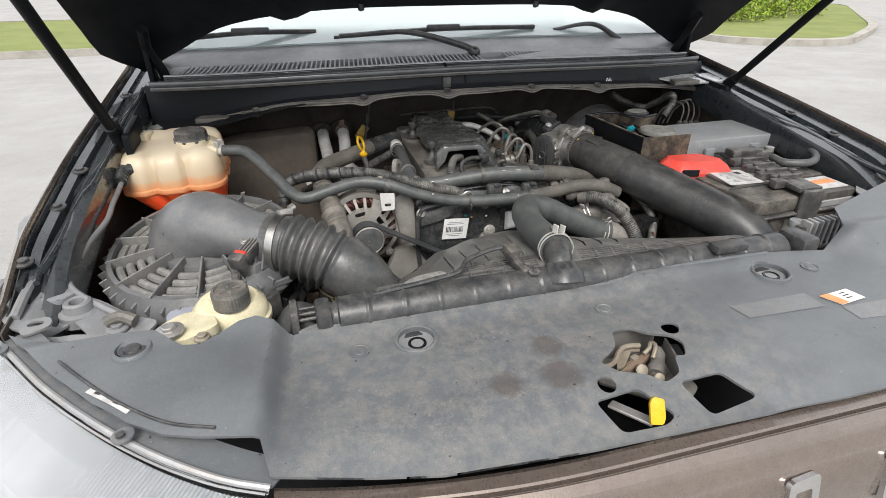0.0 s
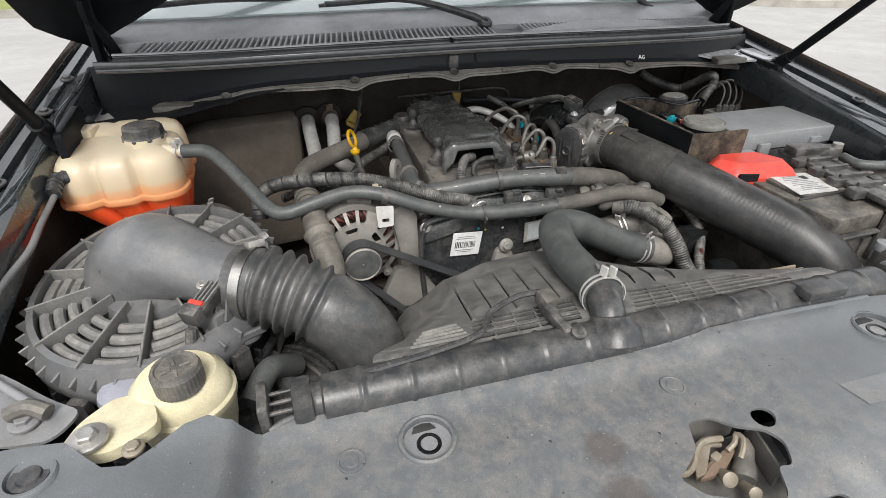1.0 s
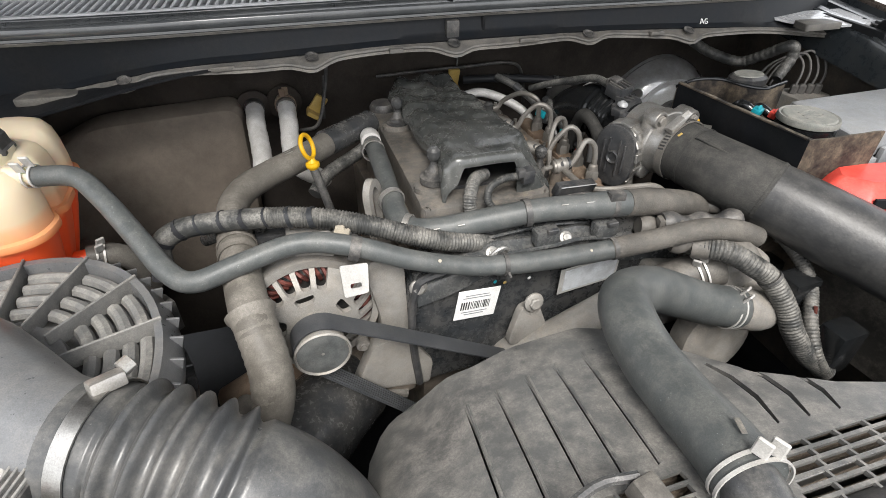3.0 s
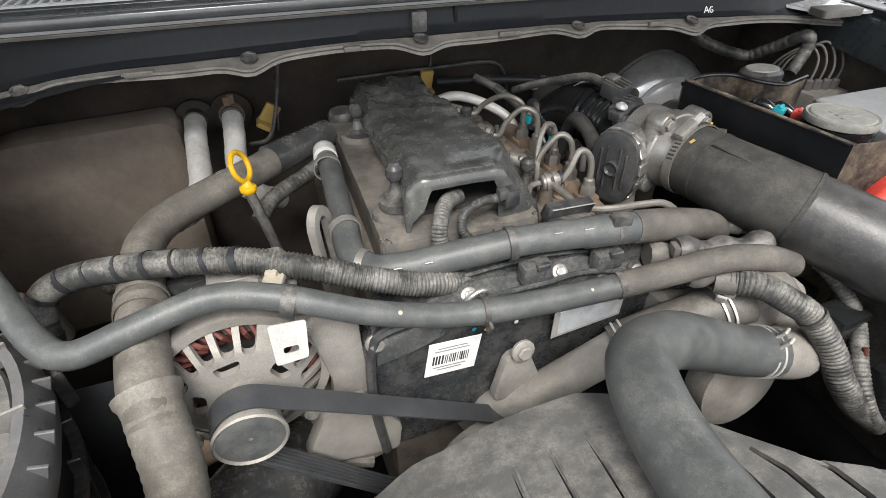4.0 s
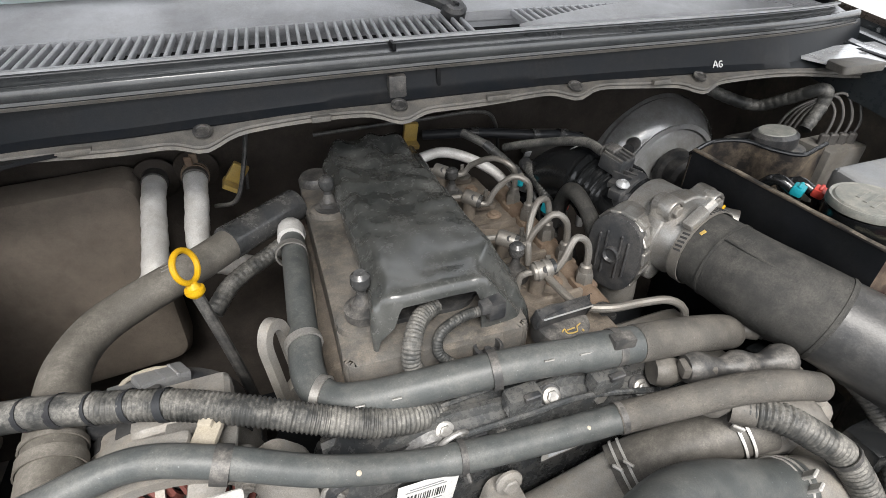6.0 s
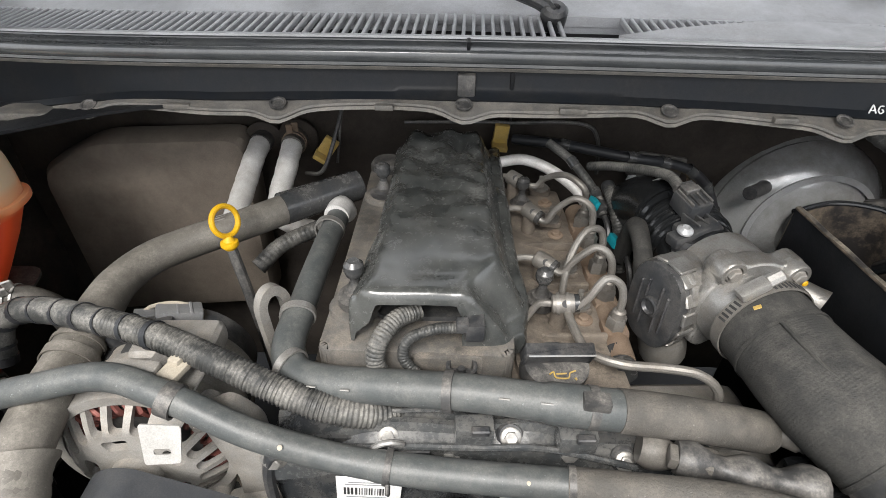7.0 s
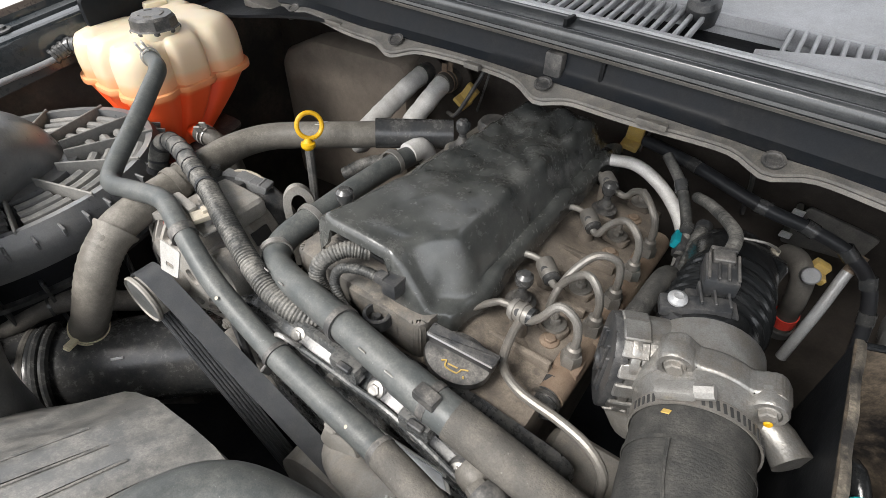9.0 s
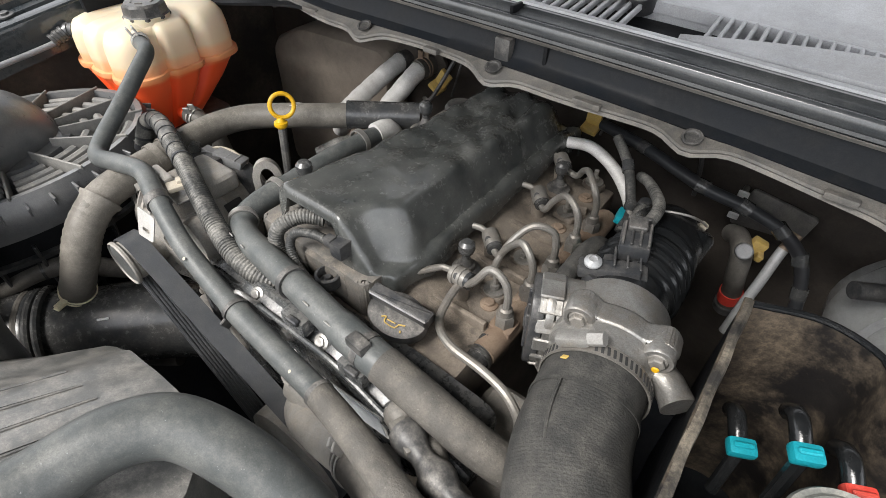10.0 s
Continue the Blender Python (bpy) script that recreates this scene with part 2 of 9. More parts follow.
    P.inputs["Specular IOR Level"].default_value = spec
    P.inputs["Coat Weight"].default_value = coat
    if bump:
        b = N.new("ShaderNodeBump")
        b.inputs["Strength"].default_value = bump
        b.inputs["Distance"].default_value = 0.0009
        L.new(noise_node(bscale, 5, 0.65), b.inputs["Height"])
        L.new(b.outputs[0], P.inputs["Normal"])
    return m


DUST = (0.23, 0.215, 0.195)
MUD = (0.17, 0.125, 0.085)
M_PLAST = mat("black_plastic", (0.032, 0.034, 0.037), (0.02, 0.021, 0.023), 0.34, dust=DUST, dusty=0.4, spec=0.45)
M_PLAST_D = mat("dusty_black_plastic", (0.042, 0.042, 0.042), (0.026, 0.026, 0.026), 0.42, dust=DUST, dusty=0.75, ds=40, spec=0.45)
M_SHROUD = mat("grey_dusty_shroud", (0.105, 0.106, 0.103), (0.080, 0.081, 0.079), 0.30, s1=14, dust=(0.30, 0.285, 0.26), dusty=0.7, ds=42, spec=0.75, speck=0.5, mottle=0.07)
M_TOPTANK = mat("satin_black_tank", (0.036, 0.038, 0.040), (0.026, 0.027, 0.03), 0.30, dust=(0.20, 0.19, 0.17), dusty=0.4, ds=45, spec=0.45, speck=0.4)
M_PALEGREY = mat("silver_grey_paint", (0.36, 0.37, 0.38), (0.28, 0.285, 0.29), 0.3, 0.2, dust=(0.3, 0.27, 0.23), dusty=0.5, ds=18)
# grey shelf paint made paler, with the sky's reflection put into its colour
M_SHELF_SHEEN = mat("shelf_paint_sky_sheen", (0.62, 0.63, 0.64), (0.52, 0.53, 0.54), 0.22, 0.2, dust=(0.4, 0.37, 0.33), dusty=0.3, ds=18, coat=0.6)
M_BOOST = mat("glossy_booster_paint", (0.44, 0.45, 0.45), (0.26, 0.26, 0.26), 0.16, 0.3, dust=(0.3, 0.27, 0.23), dusty=0.5, ds=14, spec=0.8, coat=0.5)
M_PLUG = mat("ivory_plug", (0.40, 0.36, 0.29), (0.32, 0.285, 0.225), 0.5, dust=DUST, dusty=0.5)
M_COVER = mat("grey_moulded_plastic", (0.114, 0.123, 0.130), (0.098, 0.105, 0.111), 0.38, mottle=0.06, dust=(0.205, 0.193, 0.176), dusty=0.7, ds=52, speck=0.6, s1=12, bump=0.25, spec=0.45, zone=(-0.44, 0.10), pit=0.8, stains=((-0.16, 0.02, 0.020), (-0.17, -0.03, 0.024), (-0.235, -0.025, 0.018)))
M_LIDRIB = mat("dusty_lid_ribs", (0.16, 0.16, 0.155), (0.115, 0.115, 0.112), 0.45, dust=(0.33, 0.315, 0.285), dusty=0.75, ds=30)
M_GREYP = mat("grey_painted_bracket", (0.20, 0.205, 0.215), (0.15, 0.155, 0.16), 0.35, dust=(0.25, 0.24, 0.22), dusty=0.5, ds=26, spec=0.5)
M_LIDPL = mat("grey_air_box_plastic", (0.128, 0.132, 0.137), (0.098, 0.101, 0.105), 0.29, dust=(0.25, 0.235, 0.21), dusty=0.4, ds=24, spec=0.6)
M_RUBBER = mat("dusty_rubber", (0.066, 0.072, 0.072), (0.052, 0.057, 0.057), 0.42, s1=12, dust=(0.185, 0.182, 0.168), dusty=0.45, ds=40, speck=0.6, spec=0.42, mottle=0.07)
M_RUBBER_B = mat("brown_dusty_rubber", (0.098, 0.092, 0.083), (0.066, 0.062, 0.056), 0.48, dust=(0.25, 0.232, 0.205), dusty=0.5, ds=42, mottle=0.08)
M_RUBBER_K = mat("clean_black_rubber", (0.040, 0.042, 0.044), (0.030, 0.032, 0.033), 0.22, dust=DUST, dusty=0.35, ds=30, spec=0.6)
M_HOSEK = mat("smooth_charge_hose_rubber", (0.030, 0.031, 0.032), (0.022, 0.023, 0.024), 0.36, dust=(0.15, 0.142, 0.13), dusty=0.3, ds=26, spec=0.4, speck=0.3)
M_WEAVE = mat("braided_hose_wrap", (0.042, 0.042, 0.040), (0.030, 0.030, 0.029), 0.62, spec=0.15, dust=(0.125, 0.118, 0.106), dusty=0.45, bump=0.9, bscale=520)
M_LOOM = mat("corrugated_loom", (0.040, 0.041, 0.040), (0.028, 0.029, 0.028), 0.42, dust=(0.33, 0.315, 0.285), dusty=0.75, ds=38, up=0.7)
M_ALU = mat("cast_aluminium", (0.37, 0.365, 0.35), (0.20, 0.195, 0.185), 0.36, 0.75, dust=(0.25, 0.21, 0.165), dusty=0.55, bump=0.5, bscale=350)
M_ALU_D = mat("dirty_cast_aluminium", (0.30, 0.29, 0.27), (0.19, 0.18, 0.165), 0.55, 0.3, dust=(0.33, 0.295, 0.25), dusty=0.7, bump=0.6, bscale=300)
M_HEAD = mat("dirty_cylinder_head", (0.185, 0.160, 0.134), (0.095, 0.082, 0.069), 0.55, 0.2, dust=(0.32, 0.27, 0.215), dusty=0.7, bump=0.6)
M_ROCKER = mat("grey_brown_rocker_cover", (0.135, 0.129, 0.119), (0.070, 0.066, 0.060), 0.42, 0.1, dust=(0.28, 0.24, 0.195), dusty=0.6, bump=0.5)
M_PIPE = mat("dirty_steel_pipe", (0.27, 0.26, 0.24), (0.16, 0.15, 0.135), 0.44, 0.5, dust=(0.2, 0.165, 0.13), dusty=0.45, ds=60)
M_STEEL = mat("bright_steel", (0.42, 0.415, 0.40), (0.32, 0.31, 0.29), 0.30, 0.95, dust=DUST, dusty=0.25)
M_WZINC = mat("white_zinc_plate", (0.54, 0.53, 0.51), (0.40, 0.39, 0.365), 0.4, 0.3, dust=DUST, dusty=0.35)
# pale blue-white base colour carries the glare on the metal plate
M_PLATE = mat("scuffed_plate_with_glare", (0.66, 0.69, 0.72), (0.48, 0.50, 0.52), 0.3, 0.2, s1=40, dust=DUST, dusty=0.3)
M_ZINC = mat("dull_zinc", (0.46, 0.45, 0.43), (0.36, 0.345, 0.32), 0.4, 0.7, dust=DUST, dusty=0.5)
M_GLOSS = mat("glossy_black_plastic", (0.010, 0.011, 0.012), (0.007, 0.008, 0.009), 0.16, dust=(0.06, 0.056, 0.05), dusty=0.15, ds=30, spec=0.5)
M_RUSTY = mat("rusty_steel", (0.26, 0.20, 0.15), (0.16, 0.11, 0.08), 0.7, 0.3, dust=MUD, dusty=0.7)
M_FIRE = mat("firewall_felt", (0.046, 0.039, 0.034), (0.026, 0.022, 0.019), 0.9, dust=(0.105, 0.085, 0.066), dusty=0.4, ds=18, bump=0.8, bscale=160)
M_PANEL = mat("black_body_panel", (0.012, 0.013, 0.015), (0.008, 0.009, 0.010), 0.38, dust=(0.05, 0.045, 0.04), dusty=0.2, ds=16, spec=0.07)
M_SCUT = mat("satin_black_scuttle", (0.012, 0.014, 0.017), (0.009, 0.010, 0.012), 0.34, mottle=0.05, bump=0.05, dust=(0.07, 0.068, 0.062), dusty=0.2, ds=14, spec=0.12)
M_RAIL = mat("dark_green_grey_body_paint", (0.024, 0.029, 0.033), (0.016, 0.020, 0.023), 0.27, dust=(0.10, 0.098, 0.092), dusty=0.3, ds=20, coat=0.8)
M_INNER = mat("muddy_inner_wing", (0.050, 0.044, 0.038), (0.028, 0.026, 0.024), 0.6, s1=8, dust=(0.14, 0.115, 0.09), dusty=0.6, ds=10, up=0.0)
M_RESCAP = mat("pale_dusty_cap_top", (0.17, 0.175, 0.16), (0.12, 0.125, 0.115), 0.5, dust=(0.36, 0.34, 0.30), dusty=0.6, ds=60)
M_BRONZE = mat("bronze_metallic_paint", (0.185, 0.150, 0.128), (0.170, 0.137, 0.116), 0.27, 0.6, dust=(0.24, 0.21, 0.185), dusty=0.12, coat=1.0, bump=0.01, ds=60)
M_FLANGE = mat("dusty_flange_paint", (0.15, 0.145, 0.135), (0.10, 0.096, 0.088), 0.5, 0.15, dust=(0.26, 0.235, 0.2), dusty=0.7)
M_COWL = mat("weathered_cowl_plastic", (0.40, 0.405, 0.42), (0.32, 0.325, 0.335), 0.32, mottle=0.06, bump=0.08, dust=(0.26, 0.25, 0.23), dusty=0.4, ds=20)
M_SEAL = mat("seal_rubber", (0.062, 0.067, 0.071), (0.048, 0.052, 0.055), 0.16, mottle=0.05, bump=0.0, dust=(0.22, 0.215, 0.20), dusty=0.25, ds=12, spec=0.9)
M_LIPEDGE = mat("pale_strip_lip", (0.42, 0.43, 0.44), (0.3, 0.3, 0.3), 0.4)
M_CREAM = mat("cream_reservoir_plastic", (0.66, 0.61, 0.43), (0.57, 0.52, 0.35), 0.38, dust=(0.4, 0.33, 0.2), dusty=0.3, bump=0.1)
M_BLUEGREY = mat("faded_blue_grey_cap", (0.30, 0.31, 0.36), (0.25, 0.26, 0.30), 0.5)
M_CAP = mat("dusty_grey_cap", (0.10, 0.098, 0.092), (0.07, 0.068, 0.064), 0.5, dust=(0.28, 0.25, 0.21), dusty=0.7)
M_YELLOW = mat("yellow_plastic", (0.62, 0.36, 0.012), (0.54, 0.30, 0.01), 0.38, bump=0.1)
M_YTAG = mat("dusty_yellow_clip", (0.48, 0.33, 0.09), (0.38, 0.26, 0.07), 0.55, dust=DUST, dusty=0.4)
M_RED = mat("red_terminal_cover", (0.58, 0.055, 0.040), (0.50, 0.045, 0.032), 0.38, dust=(0.45, 0.2, 0.15), dusty=0.25, bump=0.1)
M_TCOV = mat("glossy_timing_cover", (0.030, 0.033, 0.036), (0.02, 0.022, 0.024), 0.25, dust=(0.24, 0.225, 0.2), dusty=0.35, ds=26, spec=0.7)
M_REDC = mat("copper_winding", (0.15, 0.05, 0.04), (0.09, 0.035, 0.03), 0.5, 0.3)
M_TEAL = mat("teal_plastic_clip", (0.01, 0.27, 0.33), (0.01, 0.22, 0.27), 0.4)
M_WHITE = mat("white_label", (0.78, 0.78, 0.77), (0.70, 0.70, 0.69), 0.5, bump=0.05)
# black for print, and for the shade inside gaps, slots and bores
M_INK_SHADE = mat("ink_and_opening_shade", (0.03, 0.03, 0.03), (0.05, 0.05, 0.05), 0.6, bump=0)
M_ORANGE = mat("orange_sticker_band", (0.75, 0.28, 0.12), (0.68, 0.24, 0.1), 0.5, bump=0)
M_GREYBOX = mat("grey_fuse_box_plastic", (0.22, 0.23, 0.24), (0.18, 0.188, 0.195), 0.4, dust=(0.26, 0.25, 0.23), dusty=0.5, ds=25)
M_BATT = mat("battery_case", (0.060, 0.058, 0.054), (0.040, 0.038, 0.035), 0.36, dust=(0.26, 0.235, 0.2), dusty=0.7, ds=22, up=0.2)
M_LEDGE = mat("satin_grey_ledge", (0.050, 0.054, 0.056), (0.034, 0.037, 0.039), 0.24, dust=(0.25, 0.235, 0.21), dusty=0.4, ds=40, spec=0.7)
M_DPIPE = mat("dull_brake_pipe", (0.16, 0.155, 0.148), (0.11, 0.105, 0.1), 0.45, 0.4, dust=DUST, dusty=0.5)
M_OLDLABEL = mat("dusty_printed_label", (0.55, 0.55, 0.54), (0.42, 0.42, 0.41), 0.45, s1=60, dust=(0.3, 0.28, 0.25), dusty=0.5)
M_BEIGE = mat("beige_zinc_latch", (0.31, 0.28, 0.225), (0.20, 0.175, 0.135), 0.5, 0.3, dust=MUD, dusty=0.5)
M_FINS = mat("radiator_fins", (0.30, 0.25, 0.20), (0.22, 0.18, 0.145), 0.75, 0.2, dust=MUD, dusty=0.7)
M_LOGO = mat("chrome_lettering", (0.7, 0.7, 0.7), (0.6, 0.6, 0.6), 0.12, 1.0, bump=0)
M_BELT = mat("belt_rubber", (0.048, 0.051, 0.056), (0.038, 0.041, 0.045), 0.42, dust=(0.12, 0.115, 0.105), dusty=0.22, spec=0.5)
M_FADED = mat("faded_sticker_print", (0.165, 0.172, 0.178), (0.135, 0.142, 0.148), 0.4, dust=(0.225, 0.212, 0.192), dusty=0.5, ds=28)
M_PULLEY = mat("worn_pulley_face", (0.115, 0.122, 0.122), (0.075, 0.080, 0.080), 0.42, 0.2, s1=60, dust=DUST, dusty=0.4)
M_HEATH = mat("beige_dusty_hose", (0.118, 0.109, 0.095), (0.084, 0.077, 0.066), 0.5, dust=(0.28, 0.26, 0.228), dusty=0.55, ds=30, speck=0.4)
M_BELLOWS = mat("grey_dusty_bellows_rubber", (0.060, 0.062, 0.064), (0.044, 0.046, 0.047), 0.30, dust=(0.24, 0.228, 0.205), dusty=0.45, ds=26, spec=0.5, speck=0.4)
M_SILVERHOSE = mat("silver_foil_sleeve", (0.66, 0.65, 0.63), (0.54, 0.53, 0.51), 0.45, 0.1, dust=(0.36, 0.33, 0.29), dusty=0.5)
M_FLEECE = mat("woven_hose_sleeve", (0.088, 0.083, 0.075), (0.060, 0.056, 0.050), 0.62, dust=(0.20, 0.18, 0.152), dusty=0.5, ds=40, bump=1.0, bscale=600, speck=0.5)
M_TAPE = mat("black_tape", (0.025, 0.027, 0.03), (0.02, 0.02, 0.022), 0.4)
M_DIRT = mat("mud_caked_tray", (0.014, 0.012, 0.011), (0.009, 0.008, 0.008), 0.6, s1=30, lo=0.4, hi=0.6, dust=(0.165, 0.130, 0.092), dusty=0.85, ds=14, up=0.0)
M_MUDLIP = mat("mud_stained_lip", (0.030, 0.028, 0.026), (0.020, 0.019, 0.018), 0.5, s1=40, dust=(0.26, 0.225, 0.175), dusty=0.8, ds=24, up=0.0)

# ---- ground and surroundings ----
M_CONC = mat("pale_concrete_road", (0.33, 0.325, 0.315), (0.27, 0.265, 0.255), 0.85, s1=0.6, lo=0.35, hi=0.7, dust=(0.22, 0.215, 0.2), dusty=0.5, ds=2, bump=0.3, bscale=90)
M_KERB = mat("weathered_kerb", (0.36, 0.34, 0.31), (0.26, 0.245, 0.22), 0.9, s1=3, dust=(0.2, 0.2, 0.13), dusty=0.4, ds=8)
M_GRASS = mat("lawn", (0.17, 0.20, 0.055), (0.12, 0.15, 0.04), 0.9, s1=1.5, dust=(0.24, 0.24, 0.10), dusty=0.5, ds=6)
M_LEAF = mat("yellow_green_leaves", (0.22, 0.30, 0.03), (0.13, 0.20, 0.02), 0.6, s1=8)

bm = bmesh.new()
bmesh.ops.create_grid(bm, x_segments=40, y_segments=40, size=400)
ground = part("ground", bm, M_CONC)
tagged(ground, "pale grey concrete yard, slightly stained", "ground", kind="structure")


def island(name, outline, label):
    base = thing(name, label, "traffic island", (*outline[0], 0), kind="structure")
    flat = lambda x, y: 0.13
    cx, cy = sum(p[0] for p in outline) / len(outline), sum(p[1] for p in outline) / len(outline)
    inner = []
    for x, y in outline:
        d = math.hypot(x - cx, y - cy)
        inner.append((cx + (x - cx) * (1 - 0.25 / d), cy + (y - cy) * (1 - 0.25 / d)))
    part("kerb", sheet(outline, [inner], flat, 0.13, 1.0), M_KERB, base)
    part("lawn", sheet(inner, [], lambda x, y: 0.11 + 0.03 * noise.noise((x, y, 0)), 0.05, 1.2), M_GRASS, base)
    return base


island("kerbed_island", rounded([(9.0, 9.2), (11.0, 8.2), (14.9, 10.3), (22.5, 17.0), (20.0, 28.0), (9.5, 22.0)], 1.5, 5), "kerbed island with grass beside the yard")
island("kerbed_verge", [(-40.0, 11.2), (-20.0, 11.5), (-3.0, 11.9), (4.5, 12.2), (4.5, 19.5), (-40.0, 18.2)], "kerbed grass verge beyond the yard")


def shrub(name, x, y, r, h, n, seed):
    rnd = random.Random(seed)
    ob = thing(name, "low yellow-green shrub on the kerbed island", "shrub", (x, y, 0.12))
    stems = bmesh.new()
    for k in range(6):
        a = k * 1.05
        stems = join(stems, tube([(x, y, 0.1), (x + math.cos(a) * r * 0.3, y + math.sin(a) * r * 0.3, h * 0.5), (x + math.cos(a) * r * 0.6, y + math.sin(a) * r * 0.6, h * 0.9)], 0.015, 5, 0.2))
    part("stems", stems, M_RUSTY, ob)
    lv = bmesh.new()
    for _ in range(n):
        a, q, u = rnd.uniform(0, 6.28), rnd.random() ** 0.5, rnd.random()
        c = Vector((x + math.cos(a) * q * r * (1 - 0.4 * u * u), y + math.sin(a) * q * r * (1 - 0.4 * u * u), 0.12 + h * u * (1 - 0.45 * q * q) + rnd.uniform(0, 0.08)))
        d = Vector((rnd.uniform(-1, 1), rnd.uniform(-1, 1), rnd.uniform(-0.2, 1))).normalized() * rnd.uniform(0.07, 0.13)
        s = d.cross(Vector((rnd.uniform(-1, 1), rnd.uniform(-1, 1), rnd.uniform(-1, 1)))).normalized() * 0.035
        lv.faces.new([lv.verts.new(p) for p in (c, c + d * 0.5 + s, c + d, c + d * 0.5 - s)])
    part("leaves", lv, M_LEAF, ob)


shrub("shrub", 13.6, 13.3, 1.0, 0.75, 900, 1)
shrub("shrub", 15.2, 13.6, 1.1, 0.85, 900, 2)
shrub("shrub", 12.2, 12.6, 0.9, 0.6, 700, 3)
shrub("shrub", 16.8, 14.6, 0.9, 0.7, 700, 4)

# ---- the pickup's body ----
truck = thing("pickup_truck", "bronze pickup truck with its bonnet propped open", "car", (0, 0.8, 0))


def rail_z(y):
    return 1.015 + 0.145 * y


def fender(sign, inner, outer):
    def fit(x):
        return inner + (x - 0.63) * (outer - inner) / 0.155 if x < 0.785 else outer + x - 0.785
    prof = [(0.630, -0.07), (0.632, -0.03), (0.640, -0.014), (0.690, -0.010), (0.698, -0.020), (0.724, -0.020), (0.732, -0.008), (0.760, -0.006), (0.766, -0.014), (0.772, -0.012), (0.776, 0.004)]
    skin = [(0.781, -0.03), (0.783, 0.008), (0.787, 0.012), (0.794, 0.006), (0.802, -0.02), (0.815, -0.08), (0.835, -0.22), (0.84, -0.42)]
    ys = [0.62 + 0.03 * i for i in range(36)]

    def ring(pr, y, k):
        squeeze = 0.02 * smoothstep(1.1, 0.6, y) * k
        dip = 0.035 * smoothstep(0.80, 0.62, y)
        return [(sign * (fit(x) - squeeze), y, rail_z(y) + z - dip) for x, z in pr]
    f = part("fender", thicken(loft([ring(skin, y, 1) for y in ys], False), 0.0015), M_BRONZE, truck, "bronze painted wing skin", CARYAW)
    r = part("inner_rail", thicken(loft([ring(prof, y, 1) for y in ys], False), 0.0015), M_RAIL, truck, "dusty dark painted inner wing rail", CARYAW)
    wall = [[(sign * (max(inner, 0.79 if sign < 0 else 0.70) - 0.02 * smoothstep(1.1, 0.6, y)), y, z) for z in (0.45, 0.6, 0.75, 0.9, rail_z(y) - 0.02)] for y in ys]
    part("inner_wing", thicken(loft(wall, False), 0.002), M_INNER, truck, "black inner wing panel caked with brown dust", CARYAW)
    for y in (0.74, 0.88, 1.0, 1.22, 1.36):
        p = CARYAW @ Vector((sign * fit(0.722), y, rail_z(y) - 0.006))
        bolt("bolt", p, (0, -0.15, 1), 0.007, M_PLAST, r, 1.7)
    for dx, dz, w in ((0.712, -0.019, 0.006), (0.655, -0.012, 0.004)):
        part("pressed_step", sweep([Vector((sign * fit(dx + 0.010 * math.tanh(6 * math.sin((y - 0.7) * 13))), y, rail_z(y) + dz)) for y in [0.70 + 0.012 * i for i in range(56)]], w, 8), M_RAIL, r, "", CARYAW)
    # pressed bead along the rail
    bead = []
    for i in range(40):
        y = 0.72 + i * 0.018
        bead.append((sign * fit(0.664 + 0.012 * math.sin(y * 22)), y, rail_z(y) - 0.013))
    part("pressed_bead", sweep([Vector(p) for p in bead], 0.005, 8), M_RAIL, r, "", CARYAW)
    return f


fender(-1, 0.745, 0.802)
fender(1, 0.668, 0.778)

# front end of the bay: fender bracket, support panel, front skin
part("undertray", box(0, 0.98, 0.48, 1.72, 1.25, 0.02), M_PANEL, truck, "", CARYAW)
part("radiator_support", box(0, 0.50, 0.80, 1.30, 0.05, 0.42), M_PANEL, truck, "", CARYAW)


def nose(x):
    return 0.3165 - 0.055 * x + 0.044 * (max(0, -0.15 - x) / 0.335) ** 2.2 + 0.05 * (max(0, x - 0.22) / 0.3) ** 2.2


prof = [(0.014, 1.0225), (0.006, 1.0320), (0.000, 1.0350), (-0.012, 1.0340), (-0.0140, 1.0320), (-0.0150, 1.0265), (-0.0180, 1.0260), (-0.0190, 1.0310), (-0.0205, 1.0315), (-0.030, 1.0260), (-0.0335, 1.0205), (-0.036, 1.0155), (-0.044, 1.0025), (-0.054, 0.985), (-0.060, 0.955), (-0.063, 0.90), (-0.062, 0.6), (-0.02, 0.42)]
xs = [-0.486 + 0.018 * i for i in range(54)]
part("grille_panel", thicken(loft([[(x, nose(x) + dy, z) for dy, z in prof] for x in xs], False), 0.002), M_BRONZE, truck, "glossy bronze upper grille bar", None, 0.35)
for x, w in ((0.030, 0.023), (0.166, 0.026), (-0.110, 0.023)):
    outer = rounded([(-w, -0.032), (w, -0.032), (w, 0.032), (-w * 0.8, 0.030)], 0.008)
    inner = rounded([(-w * 0.45, -0.014), (w * 0.55, -0.014), (w * 0.55, 0.016), (-w * 0.45, 0.016)], 0.004)
    bm = sheet(outer, [inner], lambda a, b: 0.006, 0.006, 0.01)
    part("chrome_shape", bm, M_LOGO, truck, "plain chrome raised shape", facing((x, nose(x) - 0.056, 0.968), (0, -1, 0.25)))

# cowl, seal and scuttle
def seal_y(x):
    return 1.25 + 0.060 * (abs(x) / 0.72) ** 4


def sealz(x):
    return 1.236 - 0.012 * (abs(x) / 0.7) ** 2


def fl_z(x):
    return 1.199 - 0.030 * (abs(x) / 0.7) ** 2 - 0.034 * smoothstep(-0.36, -0.7, x)


def fl_y(x):
    return 1.262 + 0.09 * smoothstep(-0.3, -0.72, x)


